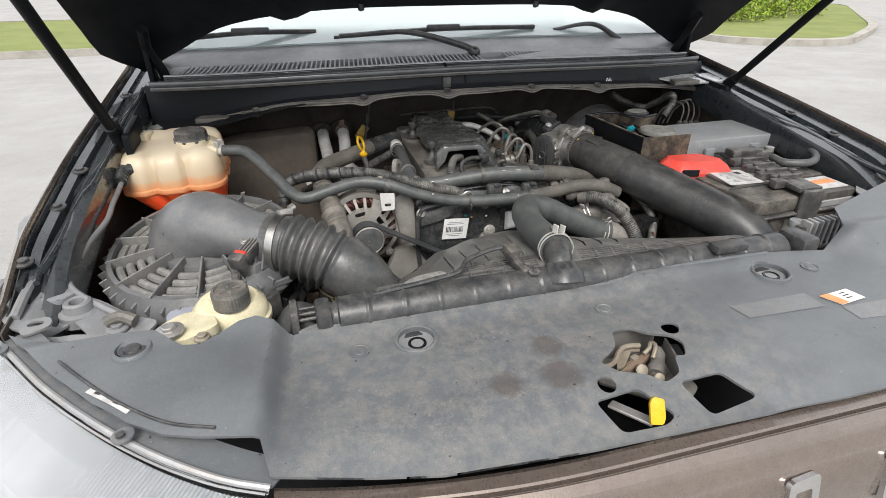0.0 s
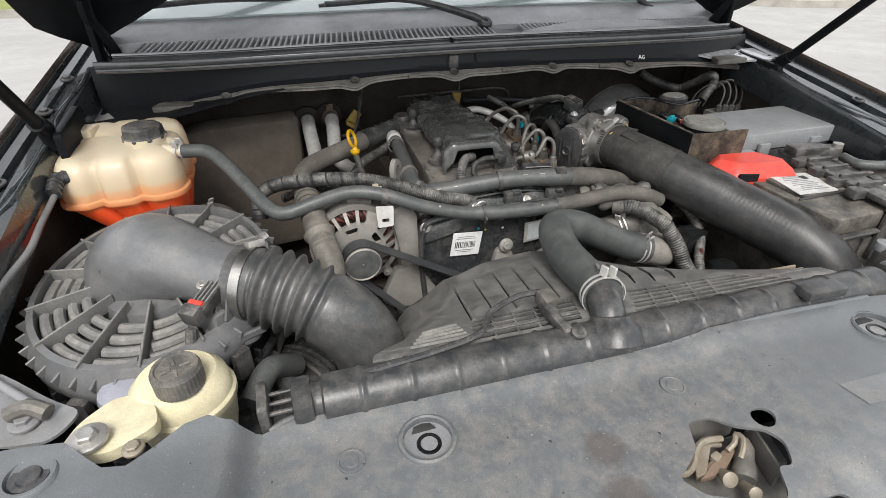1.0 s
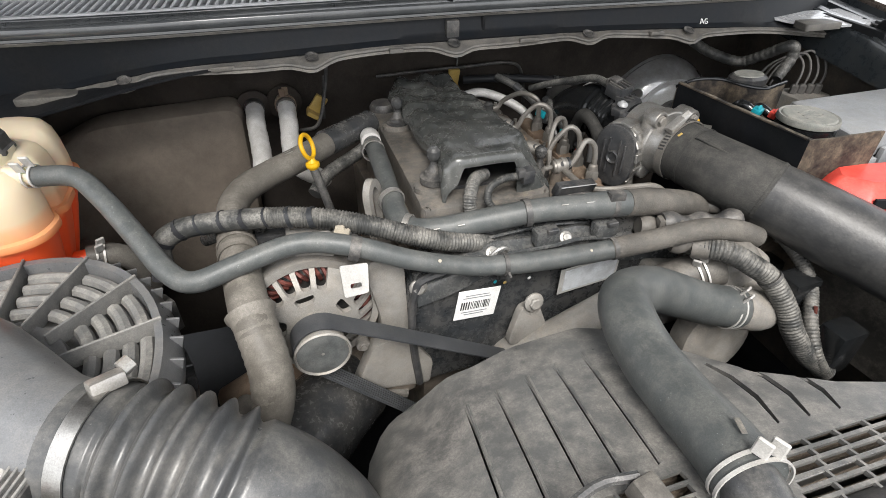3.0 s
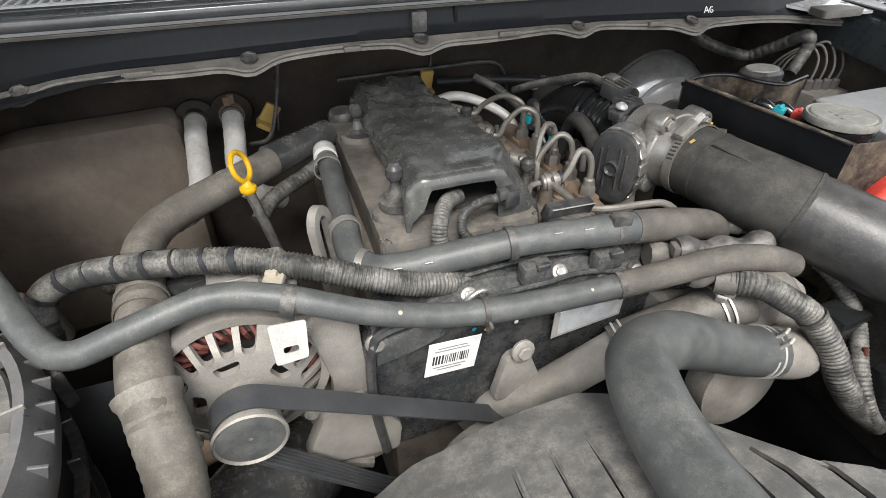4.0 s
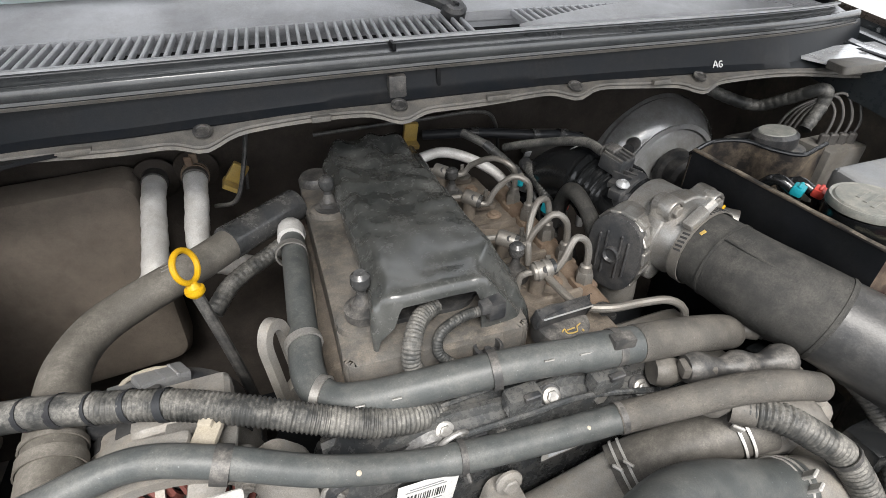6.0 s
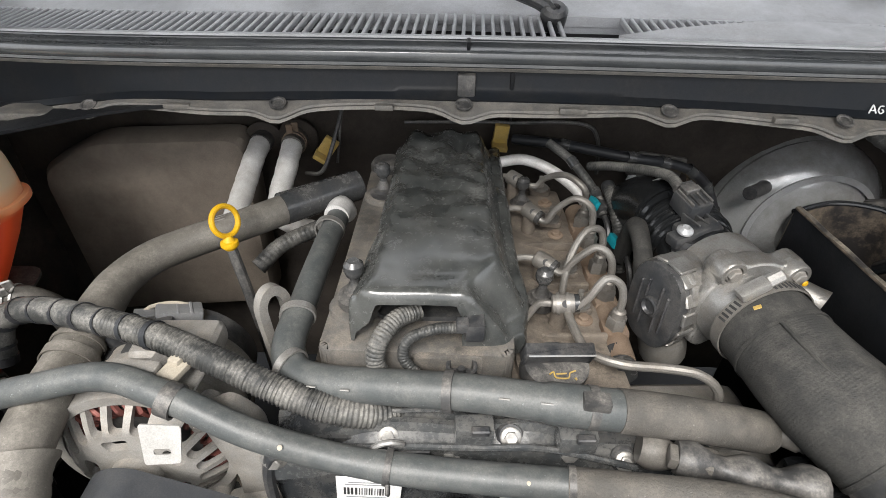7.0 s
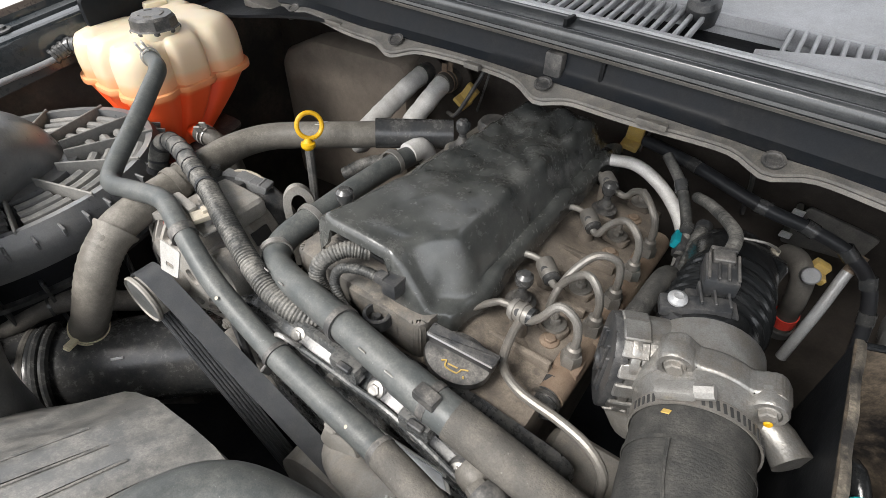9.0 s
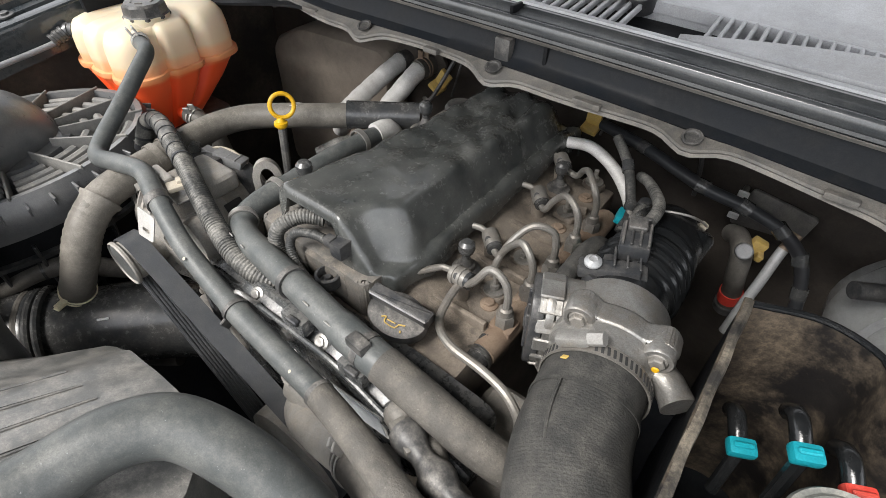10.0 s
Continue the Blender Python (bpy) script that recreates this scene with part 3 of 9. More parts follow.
EARS = (-0.50, -0.253, -0.048, 0.174, 0.363)
xs = [-0.74 + 0.01 * i for i in range(149)]
lip = []
for x in xs:
    e = sum(math.exp(-((x - a) / 0.022) ** 2) for a in EARS)
    w = 0.5 + 0.5 * math.sin(x * 19 + 1.2)
    y0 = fl_y(x) - 0.012 * e - 0.004 * w
    z0 = fl_z(x) - 0.007 * e - 0.005 * w
    lip.append([(x, y0 + 0.003, z0 - 0.0085), (x, y0 - 0.001, z0 - 0.0075), (x, y0 + 0.0015, z0 - 0.0045), (x, y0 - 0.0005, z0 - 0.0025), (x, y0, z0), (x, y0 + 0.009, z0 + 0.003), (x, fl_y(x) + 0.012 + 0.006 * e, fl_z(x) + 0.003), (x, fl_y(x) + 0.014 + 0.006 * e, fl_z(x) - 0.004)])
flange = part("scuttle_flange", loft(lip), M_FLANGE, truck, "dusty grey wavy spot-welded flange", CARYAW)
for a in EARS:
    p = CARYAW @ Vector((a, fl_y(a) - 0.001, fl_z(a) - 0.001))
    part("plug", lathe([(0.0095, 0), (0.0095, 0.0018), (0.007, 0.0022), (0.006, 0.001), (0, 0.001)], 20), M_PLAST_D, flange, "", toward(p, (0, -0.4, 1)))
for x0, x1 in ((-0.385, -0.355), (0.055, 0.085), (0.285, 0.31), (-0.145, -0.125)):
    part("clip", box((x0 + x1) / 2, fl_y(x0) - 0.005, fl_z(x0) - 0.003, x1 - x0, 0.007, 0.006, 0.001), M_FLANGE, flange, "", CARYAW)
pan = []
for x in xs:
    s = seal_y(x)
    f = fl_y(x)
    pan.append([(x, f + 0.006, fl_z(x) + 0.0005), (x, max(f + 0.016, s + 0.012), fl_z(x) + 0.006), (x, max(f + 0.020, s + 0.026), 1.212), (x, max(f + 0.024, s + 0.031), sealz(x) - 0.001)])
part("scuttle_panel", thicken(loft(pan, False), 0.002), M_SCUT, truck, "black painted scuttle panel", CARYAW)
part("bracket", box(-0.046, 1.277, 1.212, 0.020, 0.012, 0.030, 0.003), M_PLAST_D, flange, "", CARYAW)
part("bracket", box(0.004, 1.283, 1.214, 0.005, 0.01, 0.030, 0.002), M_PANEL, flange, "", CARYAW)
for sx in (-1, 1):
    ya = 1.315 if sx < 0 else 1.222
    sh = rounded([(sx * 0.60, ya + 0.01), (sx * (0.76 if sx < 0 else 0.80), ya), (sx * (0.77 if sx < 0 else 0.80), ya + 0.085), (sx * (0.60 if sx < 0 else 0.55), ya + 0.085)], 0.015)
    # the right shelf takes the paler colour that holds the sky's sheen
    part("corner_shelf", sheet(sh, [disc(sx * 0.67, ya + 0.05, 0.006, 10), disc(sx * 0.735, ya + 0.03, 0.006, 10)], lambda x, y: (1.138 if x < 0 else 1.187) + 0.1 * (y - ya), 0.004, 0.02), M_PALEGREY if sx < 0 else M_SHELF_SHEEN, truck, "grey dusty corner shelf with holes", CARYAW)
    part("shelf_tab", prism(rounded([(sx * 0.56, ya - 0.01), (sx * 0.64, ya - 0.01), (sx * 0.63, ya + 0.025), (sx * 0.57, ya + 0.03)], 0.008), 1.146 if sx < 0 else 1.186, 1.156 if sx < 0 else 1.197), M_FLANGE, truck, "", CARYAW)
wp = part("wing_plate", sheet(rounded([(0.700, 1.170), (0.735, 1.150), (0.835, 1.215), (0.910, 1.345), (0.845, 1.352), (0.790, 1.255)], 0.012), [rounded([(0.775, 1.222), (0.800, 1.226), (0.803, 1.238), (0.778, 1.234)], 0.004)], lambda x, y: 1.166, 0.003, 0.02), M_SHELF_SHEEN, truck, "inner wing plate with a slot, sky sheen in its pale colour")
bolt("bolt", (0.83, 1.28, 1.169), (0, 0, 1), 0.007, M_PLAST_D, wp)
# hand-painted chalk mark
A = [[(0.450, 0.006), (0.4535, 0.013), (0.4575, 0.020), (0.461, 0.013), (0.464, 0.006)], [(0.453, 0.011), (0.462, 0.011)], [(0.478, 0.018), (0.471, 0.018), (0.468, 0.011), (0.472, 0.006), (0.478, 0.008), (0.477, 0.012), (0.474, 0.012)]]
bm = None
for s in A:
    q = tube([(0.400 + 0.55 * (x - 0.463), 1.2710 + 0.3 * z, 1.192 + 0.55 * z) for x, z in s], 0.0008, 5, 0.002)
    bm = q if bm is None else join(bm, q)
part("paint_mark", bm, M_WHITE, truck, "small white hand-painted letters AG", CARYAW)

xs2 = [-0.72 + 0.01 * i for i in range(145)]
def tuck(a, b):
    """The seal's section, drawn in towards the cowl's edge."""
    return 0.058 + (a - 0.066) * 0.42, 0.0205 + (b - 0.0205) * 0.62


sec = [(-0.004, -0.019), (-0.008, -0.016), (-0.007, -0.011)] + [(-0.003 + 0.0115 * math.cos(a), 0.0 + 0.0115 * math.sin(a)) for a in [math.radians(235 - 23 * k) for k in range(10)]] + [(0.010, 0.004), (0.016, 0.006), (0.016, -0.02)]
part("seal_lip", loft([[(x, seal_y(x) + tuck(a, b)[0], sealz(x) + tuck(a, b)[1]) for a, b in ((-0.012, -0.0225), (-0.016, -0.0175), (-0.013, -0.0165), (-0.004, -0.0205))] for x in xs2]), M_FLANGE, truck, "pale dusty seal lip", CARYAW)
part("bonnet_seal", loft([[(x, seal_y(x) + tuck(a, b)[0], sealz(x) + tuck(a, b)[1]) for a, b in sec] for x in xs2]), M_SEAL, truck, "grey rubber bonnet seal", CARYAW)
strip = [(0.0165, -0.01), (0.018, 0.008), (0.055, 0.015), (0.059, 0.021), (0.064, 0.021), (0.066, 0.016), (0.066, -0.01)]
part("cowl_edge_strip", loft([[(x, seal_y(x) + tuck(a, b)[0], sealz(x) + tuck(a, b)[1]) for a, b in strip] for x in xs2 if abs(x) < 0.70]), M_SEAL, truck, "dark grey cowl edge strip", CARYAW)
part("strip_lip", loft([[(x, seal_y(x) + a - 0.008, sealz(x) + b) for a, b in ((0.058, 0.0205), (0.0585, 0.0228), (0.0665, 0.0228), (0.0670, 0.0205))] for x in xs2 if abs(x) < 0.70]), M_LIPEDGE, truck, "pale lip of the cowl strip", CARYAW)
part("strip_joint", box(-0.045, seal_y(0) + 0.045, sealz(0) + 0.018, 0.004, 0.026, 0.008, 0.001), M_PANEL, truck, "", CARYAW)
# cowl grille: a recessed trough with slats, and the smooth cowl behind it
grille = part("cowl_grille", thicken(loft([[(x, seal_y(x) + 0.056, sealz(x) + 0.000), (x, seal_y(x) + 0.13, sealz(x) + 0.010)] for x in xs2 if abs(x) < 0.68], False), 0.002), M_PANEL, truck, "dark louvred cowl grille", CARYAW)
smooth = [[(x, seal_y(x) + 0.128, sealz(x) + 0.005), (x, seal_y(x) + 0.130, sealz(x) + 0.027), (x, seal_y(x) + 0.17, sealz(x) + 0.038), (x, seal_y(x) + 0.225, sealz(x) + 0.060)] for x in xs2]
part("cowl_panel", thicken(loft(smooth, False), 0.002), M_COWL, truck, "weathered grey plastic cowl panel", CARYAW)
hump = []
for i in range(41):
    x = 0.12 + 0.0115 * i
    k = math.sin(math.pi * i / 40)
    hump.append([(x, seal_y(x) + 0.064, sealz(x) + 0.014), (x, seal_y(x) + 0.066, sealz(x) + 0.022 + 0.003 * k), (x, seal_y(x) + 0.068 + 0.045 * k, sealz(x) + 0.024 + 0.010 * k), (x, seal_y(x) + 0.069 + 0.046 * k, sealz(x) + 0.010)])
part("cowl_blank", thicken(loft(hump, False), 0.001), M_COWL, truck, "smooth pale blanking piece on the cowl", CARYAW)
sl = box(0, 0, 0, 0.0040, 0.064, 0.007, 0.001, 1)
finish(sl)
slat_mesh = bpy.data.meshes.new("slat")
sl.to_mesh(slat_mesh)
sl.free()
slat_mesh.materials.append(M_COWL)
base_inv = origin(truck).inverted()
for i in range(118):
    x = -0.65 + 0.0111 * i
    if abs(x - 0.10) < 0.03:
        continue
    s = new("slat", slat_mesh)
    s.parent = grille
    s.matrix_basis = base_inv @ CARYAW @ pose(x, seal_y(x) + 0.098, sealz(x) + 0.022, 8, 0, 14 * x / 0.65)
part("grille_rim", loft([[(x, seal_y(x) + 0.126, sealz(x) + 0.018), (x, seal_y(x) + 0.126, sealz(x) + 0.029), (x, seal_y(x) + 0.132, sealz(x) + 0.029), (x, seal_y(x) + 0.132, sealz(x) + 0.018)] for x in xs2 if abs(x) < 0.68]), M_COWL, grille, "", CARYAW)

# windscreen and what lies behind it
M_GLASS = bpy.data.materials.new("windscreen_glass")
M_GLASS.use_nodes = True
g = M_GLASS.node_tree.nodes["Principled BSDF"]
g.inputs["Base Color"].default_value = (0.72, 0.82, 0.82, 1)
g.inputs["Roughness"].default_value = 0.03
g.inputs["IOR"].default_value = 1.8
g.inputs["Metallic"].default_value = 0.0
g.inputs["Transmission Weight"].default_value = 0.55
g.inputs["Coat Weight"].default_value = 1.0
ws = [[(x, seal_y(x) + 0.205 + 0.62 * v - 0.02 * v * x * x, sealz(x) + 0.060 + 0.40 * v) for v in (0, 0.05, 0.2, 0.4, 0.6, 0.8, 1.0)] for x in xs2[::4]]
part("windscreen", thicken(loft(ws, False), 0.005), M_GLASS, truck, "windscreen glass reflecting a white sky", CARYAW)
part("dashboard", box(0, 1.85, 1.22, 1.3, 0.5, 0.08, 0.03), M_PANEL, truck, "", CARYAW)
part("bulkhead", box(0, 2.25, 1.1, 1.5, 0.04, 1.4, 0.01), M_PANEL, truck, "", CARYAW)
for sx in (-1, 1):
    part("windscreen_pillar", tube([(sx * 0.74, 1.58, 1.23), (sx * 0.73, 1.66, 1.30), (sx * 0.68, 2.05, 1.54), (sx * 0.64, 2.3, 1.68)], 0.03, 10, 0.05), M_BRONZE, truck, "", CARYAW)
part("roof_panel", sheet([(-0.66, 2.15), (0.66, 2.15), (0.68, 2.6), (-0.68, 2.6)], [], lambda x, y: 1.70 - 0.03 * x * x, 0.02, 0.1), M_BRONZE, truck, "", CARYAW)


def wiper(px, py, pz, ex, ey, ez, bx0, bx1, by, bz):
    w = part("wiper_arm", tube([(px, py, pz), (px - 0.03, py + 0.01, pz + 0.018), ((px + ex) / 2, (py + ey) / 2, max(pz, ez) + 0.012), (ex, ey, ez)], lambda s, L: 0.009 - 0.005 * s / L, 10), M_PLAST, truck, "black wiper arm")
    part("pivot_cap", lathe([(0.016, -0.012), (0.016, 0.008), (0.012, 0.012), (0.006, 0.012), (0.005, 0.009), (0, 0.009)], 20), M_PLAST, w, "", toward((px, py, pz), (0, -0.5, 1)))
    part("blade", tube([(bx0, by - 0.004, bz), ((bx0 + bx1) / 2, by, bz + 0.008), (bx1, by + 0.012, bz + 0.004)], 0.006, 8), M_PLAST, w, "black wiper blade")
    part("blade_bracket", box((bx0 + bx1) / 2, by - 0.004, bz + 0.012, 0.09, 0.016, 0.016, 0.004), M_PLAST, w)


wiper(0.085, 1.372, 1.266, -0.26, 1.47, 1.305, -0.62, -0.30, 1.50, 1.312)
wiper(0.60, 1.43, 1.255, 0.36, 1.46, 1.305, -0.25, 0.30, 1.45, 1.310)

# bonnet, hinges and gas struts
HA = radians(34)


def hood_pt(u, v):
    """u across (-1 to 1), v metres forward along the bonnet from its rear edge."""
    x = u * (0.77 + 0.08 * smoothstep(0.0, 0.10, v) - 0.05 * v)
    y0 = 1.42 + 0.10 * u * u
    z0 = 1.412 - 0.095 * abs(u) ** 3.2
    return (x, y0 - v * math.cos(HA), z0 + v * math.sin(HA) - 0.03 * abs(u) ** 6)


def hood_in(u, v):
    x, y, z = hood_pt(u, v)
    rib = 0.016 * (1 - smoothstep(0.015, 0.045, abs(abs(u) - 0.45 + 0.25 * (v - 0.3)))) + 0.02 * smoothstep(0.72, 0.9, abs(u)) + 0.02 * smoothstep(0.14, 0.03, v)
    d = 0.02 + rib
    return (x * 0.985, y - d * math.sin(HA), z - d * math.cos(HA))


us = [-1 + i / 24 for i in range(49)]
vs = [0.0, 0.02, 0.05, 0.08, 0.12, 0.16, 0.22, 0.3, 0.4, 0.5, 0.62, 0.75, 0.88, 1.0, 1.1]
bonnet = part("bonnet", thicken(loft([[hood_pt(u, v) for u in us] for v in vs], False), 0.002), M_BRONZE, truck, "bronze bonnet propped open", CARYAW)
part("inner_skin", thicken(loft([[hood_in(u, v) for u in us] for v in vs], False), 0.002), M_PANEL, bonnet, "black pressed bonnet inner skin", CARYAW)
for sx in (-1, 1):
    part("rubber_buffer", lathe([(0.008, 0), (0.008, 0.012), (0.004, 0.014)], 12), M_RUBBER_K, bonnet, "", CARYAW @ toward(hood_in(sx * 0.3, 0.01), (0, -0.4, -1)))
    h = part("hinge", tube([(sx * 0.70, 1.44, 1.195), (sx * 0.705, 1.42, 1.25), (sx * 0.72, 1.40, 1.30), (sx * 0.71, 1.36, 1.345)], 0.012, 8), M_PANEL, truck, "black bonnet hinge", CARYAW)
    part("hinge_plate", box(sx * 0.715, 1.45, 1.20, 0.05, 0.09, 0.03, 0.006), M_PANEL, h, "", CARYAW)
    part("hinge_arm", box(sx * 0.725, 1.41, 1.26, 0.012, 0.035, 0.12, 0.004), M_PANEL, h, "", CARYAW)
    part("hinge_bolt", lathe([(0.012, 0), (0.012, 0.006), (0.007, 0.012)], 6), M_PLAST, h, "", CARYAW @ toward((sx * 0.715, 1.43, 1.215), (0, -0.3, 1)))
for x, yy in ((-0.726, 1.150), (0.726, 1.150)):
    s = part("gas_strut", tube([(x, yy, 1.185), (x * 1.005, yy - 0.32, 1.185 + 0.34)], 0.0095, 14, 0.1), M_PANEL, truck, "black bonnet gas strut")
    part("strut_rod", tube([(x * 1.005, yy - 0.32, 1.525), (x * 1.01, yy - 0.50, 1.715)], 0.005, 10, 0.1), M_STEEL, s)
    part("strut_socket", tube([(x, yy + 0.012, 1.160), (x, yy, 1.19), (x * 1.001, yy - 0.02, 1.206)], 0.013, 14), M_PANEL, s)
    part("strut_bracket", prism(rounded([(-0.03, -0.11), (0.03, -0.11), (0.022, 0.02), (-0.022, 0.02)], 0.01), -0.006, 0.006), M_PANEL, s, "", toward((x - math.copysign(0.018, x), yy, 1.165), (1, 0, 0)) @ pose(0, 0, 0, 0, 0, 90))

# firewall and bay lining
fw = []
for i in range(69):
    x = -0.82 + 0.024 * i
    col = []
    for j in range(25):
        z = 0.55 + 0.026 * j
        tunnel = -0.05 * math.exp(-((x - 0.0) / 0.2) ** 2) * smoothstep(1.0, 0.8, z)
        y = 1.475 - tunnel + 0.008 * noise.noise((x * 9, z * 9, 0)) - 0.03 * smoothstep(1.12, 1.18, z)
        col.append((x, y, z))
    fw.append(col)
part("firewall", thicken(loft(fw, False), 0.004), M_FIRE, truck, "dusty brown-black felt firewall", CARYAW)
M_PAD = mat("dusty_brown_felt", (0.175, 0.148, 0.122), (0.115, 0.097, 0.080), 0.9, s1=7, dust=(0.22, 0.19, 0.155), dusty=0.4, ds=12, bump=0.5, bscale=160)
pad = [rounded([(-0.66 + k, 0.74 + k), (-0.345 - k, 0.76 + k), (-0.335 - k, 1.085 - k), (-0.56 - k, 1.078 - k), (-0.66 + k, 1.03 - k)], 0.03, 6) for k in (0, 0, 0.006, 0.018)]
part("felt_pad", loft([[(x, y, z) for x, z in ring] for ring, y in zip(pad, (1.478, 1.440, 1.428, 1.422))]), M_PAD, truck, "moulded brown dusty felt pad on the firewall")
part("scuttle_underside", thicken(loft([[(x, 1.27, fl_z(x) - 0.003), (x, 1.49, 1.165)] for x in xs[::4]], False), 0.004), M_PANEL, truck, "", CARYAW)

# ---- front: radiator cover, latch, headlamp ----
cover = thing("radiator_cover", "grey plastic radiator sight shield, dusty, with clip holes", "cover", (0, 0.45, 1.03))
left = [(-0.770, 0.660), (-0.752, 0.632), (-0.700, 0.564), (-0.644, 0.497), (-0.608, 0.462), (-0.576, 0.442), (-0.545, 0.432), (-0.515, 0.425), (-0.492, 0.420), (-0.486, 0.387), (-0.400, 0.363), (-0.333, 0.347), (-0.182, 0.330), (-0.019, 0.317), (0.13, 0.305), (0.20, 0.302)]
right = [(0.40, 0.318), (0.47, 0.40), (0.56, 0.42), (0.64, 0.50), (0.72, 0.60), (0.735, 0.64), (0.66, 0.66), (0.45, 0.60), (0.40, 0.545), (0.34, 0.522)]
rear = [(0.249, 0.542), (0.10, 0.552), (-0.05, 0.561), (-0.20, 0.574), (-0.40, 0.588), (-0.456, 0.576), (-0.465, 0.574), (-0.476, 0.577), (-0.490, 0.585), (-0.509, 0.582), (-0.531, 0.570), (-0.552, 0.559), (-0.570, 0.563), (-0.600, 0.592), (-0.640, 0.599), (-0.700, 0.606)]
outline = left + right + rear


def cover_z(x, y):
    z = 1.060 - 0.018 * smoothstep(0.42, 0.32, y)
    z += 0.032 * smoothstep(-0.453, -0.475, x + 0.16 * (0.56 - y)) * smoothstep(0.35, 0.49, y)
    z += 0.012 * smoothstep(0.008, 0.045, x + 0.12 * (y - 0.42)) * smoothstep(0.30, 0.34, y)
    z -= 0.010 * smoothstep(-0.60, -0.80, x)
    z += 0.030 * smoothstep(0.34, 0.42, x) * smoothstep(0.46, 0.54, y)
    z += 0.008 * math.exp(-((y - 0.555 + 0.07 * x) / 0.02) ** 2)
    return z


latch = rounded([(-0.070, 0.470), (-0.045, 0.468), (-0.030, 0.452), (-0.006, 0.440), (0.000, 0.425), (-0.012, 0.404), (-0.026, 0.408), (-0.036, 0.385), (-0.060, 0.378), (-0.075, 0.393), (-0.105, 0.405), (-0.117, 0.424), (-0.098, 0.434), (-0.082, 0.444)], 0.006)
slot1 = rounded([(-0.152, 0.378), (-0.096, 0.380), (-0.074, 0.342), (-0.090, 0.334), (-0.142, 0.338)], 0.008)
slot2 = rounded([(-0.045, 0.375), (0.012, 0.374), (0.030, 0.336), (-0.036, 0.330)], 0.008)
holes = [latch, slot1, slot2, disc(0.003, 0.452, 0.011, 16), disc(-0.128, 0.393, 0.0105, 16), disc(0.217, 0.503, 0.0235, 28), disc(-0.309, 0.530, 0.0225, 28)]
part("panel", sheet(outline, holes, cover_z, 0.003, 0.0052), M_COVER, cover, "", None, 0.5)
part("edge_bead", tube([(x, y, cover_z(x, y) - 0.002) for x, y in rear[:5] + [(-0.445, 0.5800)]], 0.004, 8), M_COVER, cover)
for x, y in ((-0.309, 0.530), (0.217, 0.503)):
    zc = cover_z(x, y)
    c = part("clip_rim", lathe([(0.0225, -0.006), (0.0225, 0.0025), (0.0245, 0.0035), (0.0268, 0.0025), (0.0275, -0.0005)], 36, Matrix.Translation((x, y, zc)), None, False), M_COVER, cover, "raised round clip surround")
    part("clip_dish", lathe([(0.0225, -0.004), (0.019, -0.0065), (0.0135, -0.0070), (0.013, -0.016), (0.0, -0.017)], 32, Matrix.Translation((x, y, zc))), M_GREYP, c, "grey clip dish")
    part("clip_core", lathe([(0.0125, -0.018), (0.0125, -0.005), (0.011, -0.003), (0.008, -0.0035), (0.007, -0.008), (0.0, -0.008)], 22, Matrix.Translation((x + 0.001, y - 0.002, zc))), M_GLOSS, c, "dark bolt head in the clip")
    # solid black crescent painted in for the shade in the clip's gap
    part("clip_gap", prism([(x - 0.012, y + 0.012), (x + 0.012, y + 0.012), (x + 0.008, y + 0.019), (x, y + 0.0205), (x - 0.008, y + 0.019)], zc - 0.0075, zc - 0.0025, 0.0005), M_INK_SHADE, c)
for x, y, r in ((-0.379, 0.529, 0.0125), (-0.053, 0.512, 0.0125), (0.285, 0.497, 0.0125)):
    part("pressed_boss", lathe([(r, -0.002), (r, 0.0012), (r * 0.86, 0.0014), (r * 0.8, 0.0004), (r * 0.55, 0.0004), (r * 0.5, 0.0012), (0, 0.0012)], 26), M_COVER, cover, "", Matrix.Translation((x, y, cover_z(x, y) + 0.0006)))
x, y = -0.621, 0.571
zc = cover_z(x, y)
c = part("clip_rim", lathe([(0.0150, -0.002), (0.0165, 0.0030), (0.0190, 0.0030), (0.0205, 0.0012), (0.0212, -0.0015)], 36, Matrix.Translation((x, y, zc)), None, False), M_COVER, cover, "raised round clip surround")
part("clip_core", lathe([(0.0150, -0.002), (0.0140, 0.0004), (0.0095, 0.0004), (0.0085, 0.0022), (0.004, 0.0026), (0.0, 0.0022)], 30, Matrix.Translation((x, y, zc + 0.0006))), M_PLAST, c, "dark push clip")

def patch(name, corners, material, parent, lift=0.001, label="", height=None):
    h = height or cover_z
    return part(name, sheet(list(corners), [], lambda a, b: h(a, b) + lift, 0, 0.01), material, parent, label)


st = patch("sticker", [(0.226, 0.434), (0.278, 0.437), (0.284, 0.413), (0.238, 0.410)], M_WHITE, cover, 0.0012, "white information sticker with an orange band")
patch("sticker_band", [(0.226, 0.434), (0.243, 0.4348), (0.253, 0.4112), (0.238, 0.410)], M_ORANGE, st, 0.0018)
for k in range(3):
    patch("print_bar", [(0.257, 0.431 - 0.0055 * k), (0.267, 0.4313 - 0.0055 * k), (0.2676, 0.4296 - 0.0055 * k), (0.2576, 0.4292 - 0.0055 * k)], M_INK_SHADE, st, 0.0018)
for a, b in (((0.10, 0.425), (0.215, 0.447)), ((0.24, 0.385), (0.33, 0.402))):
    patch("faded_sticker", [a, (b[0], a[1] - 0.01), b, (a[0] - 0.005, b[1] + 0.006)], M_FADED, cover, 0.0007, "faded grey sticker")
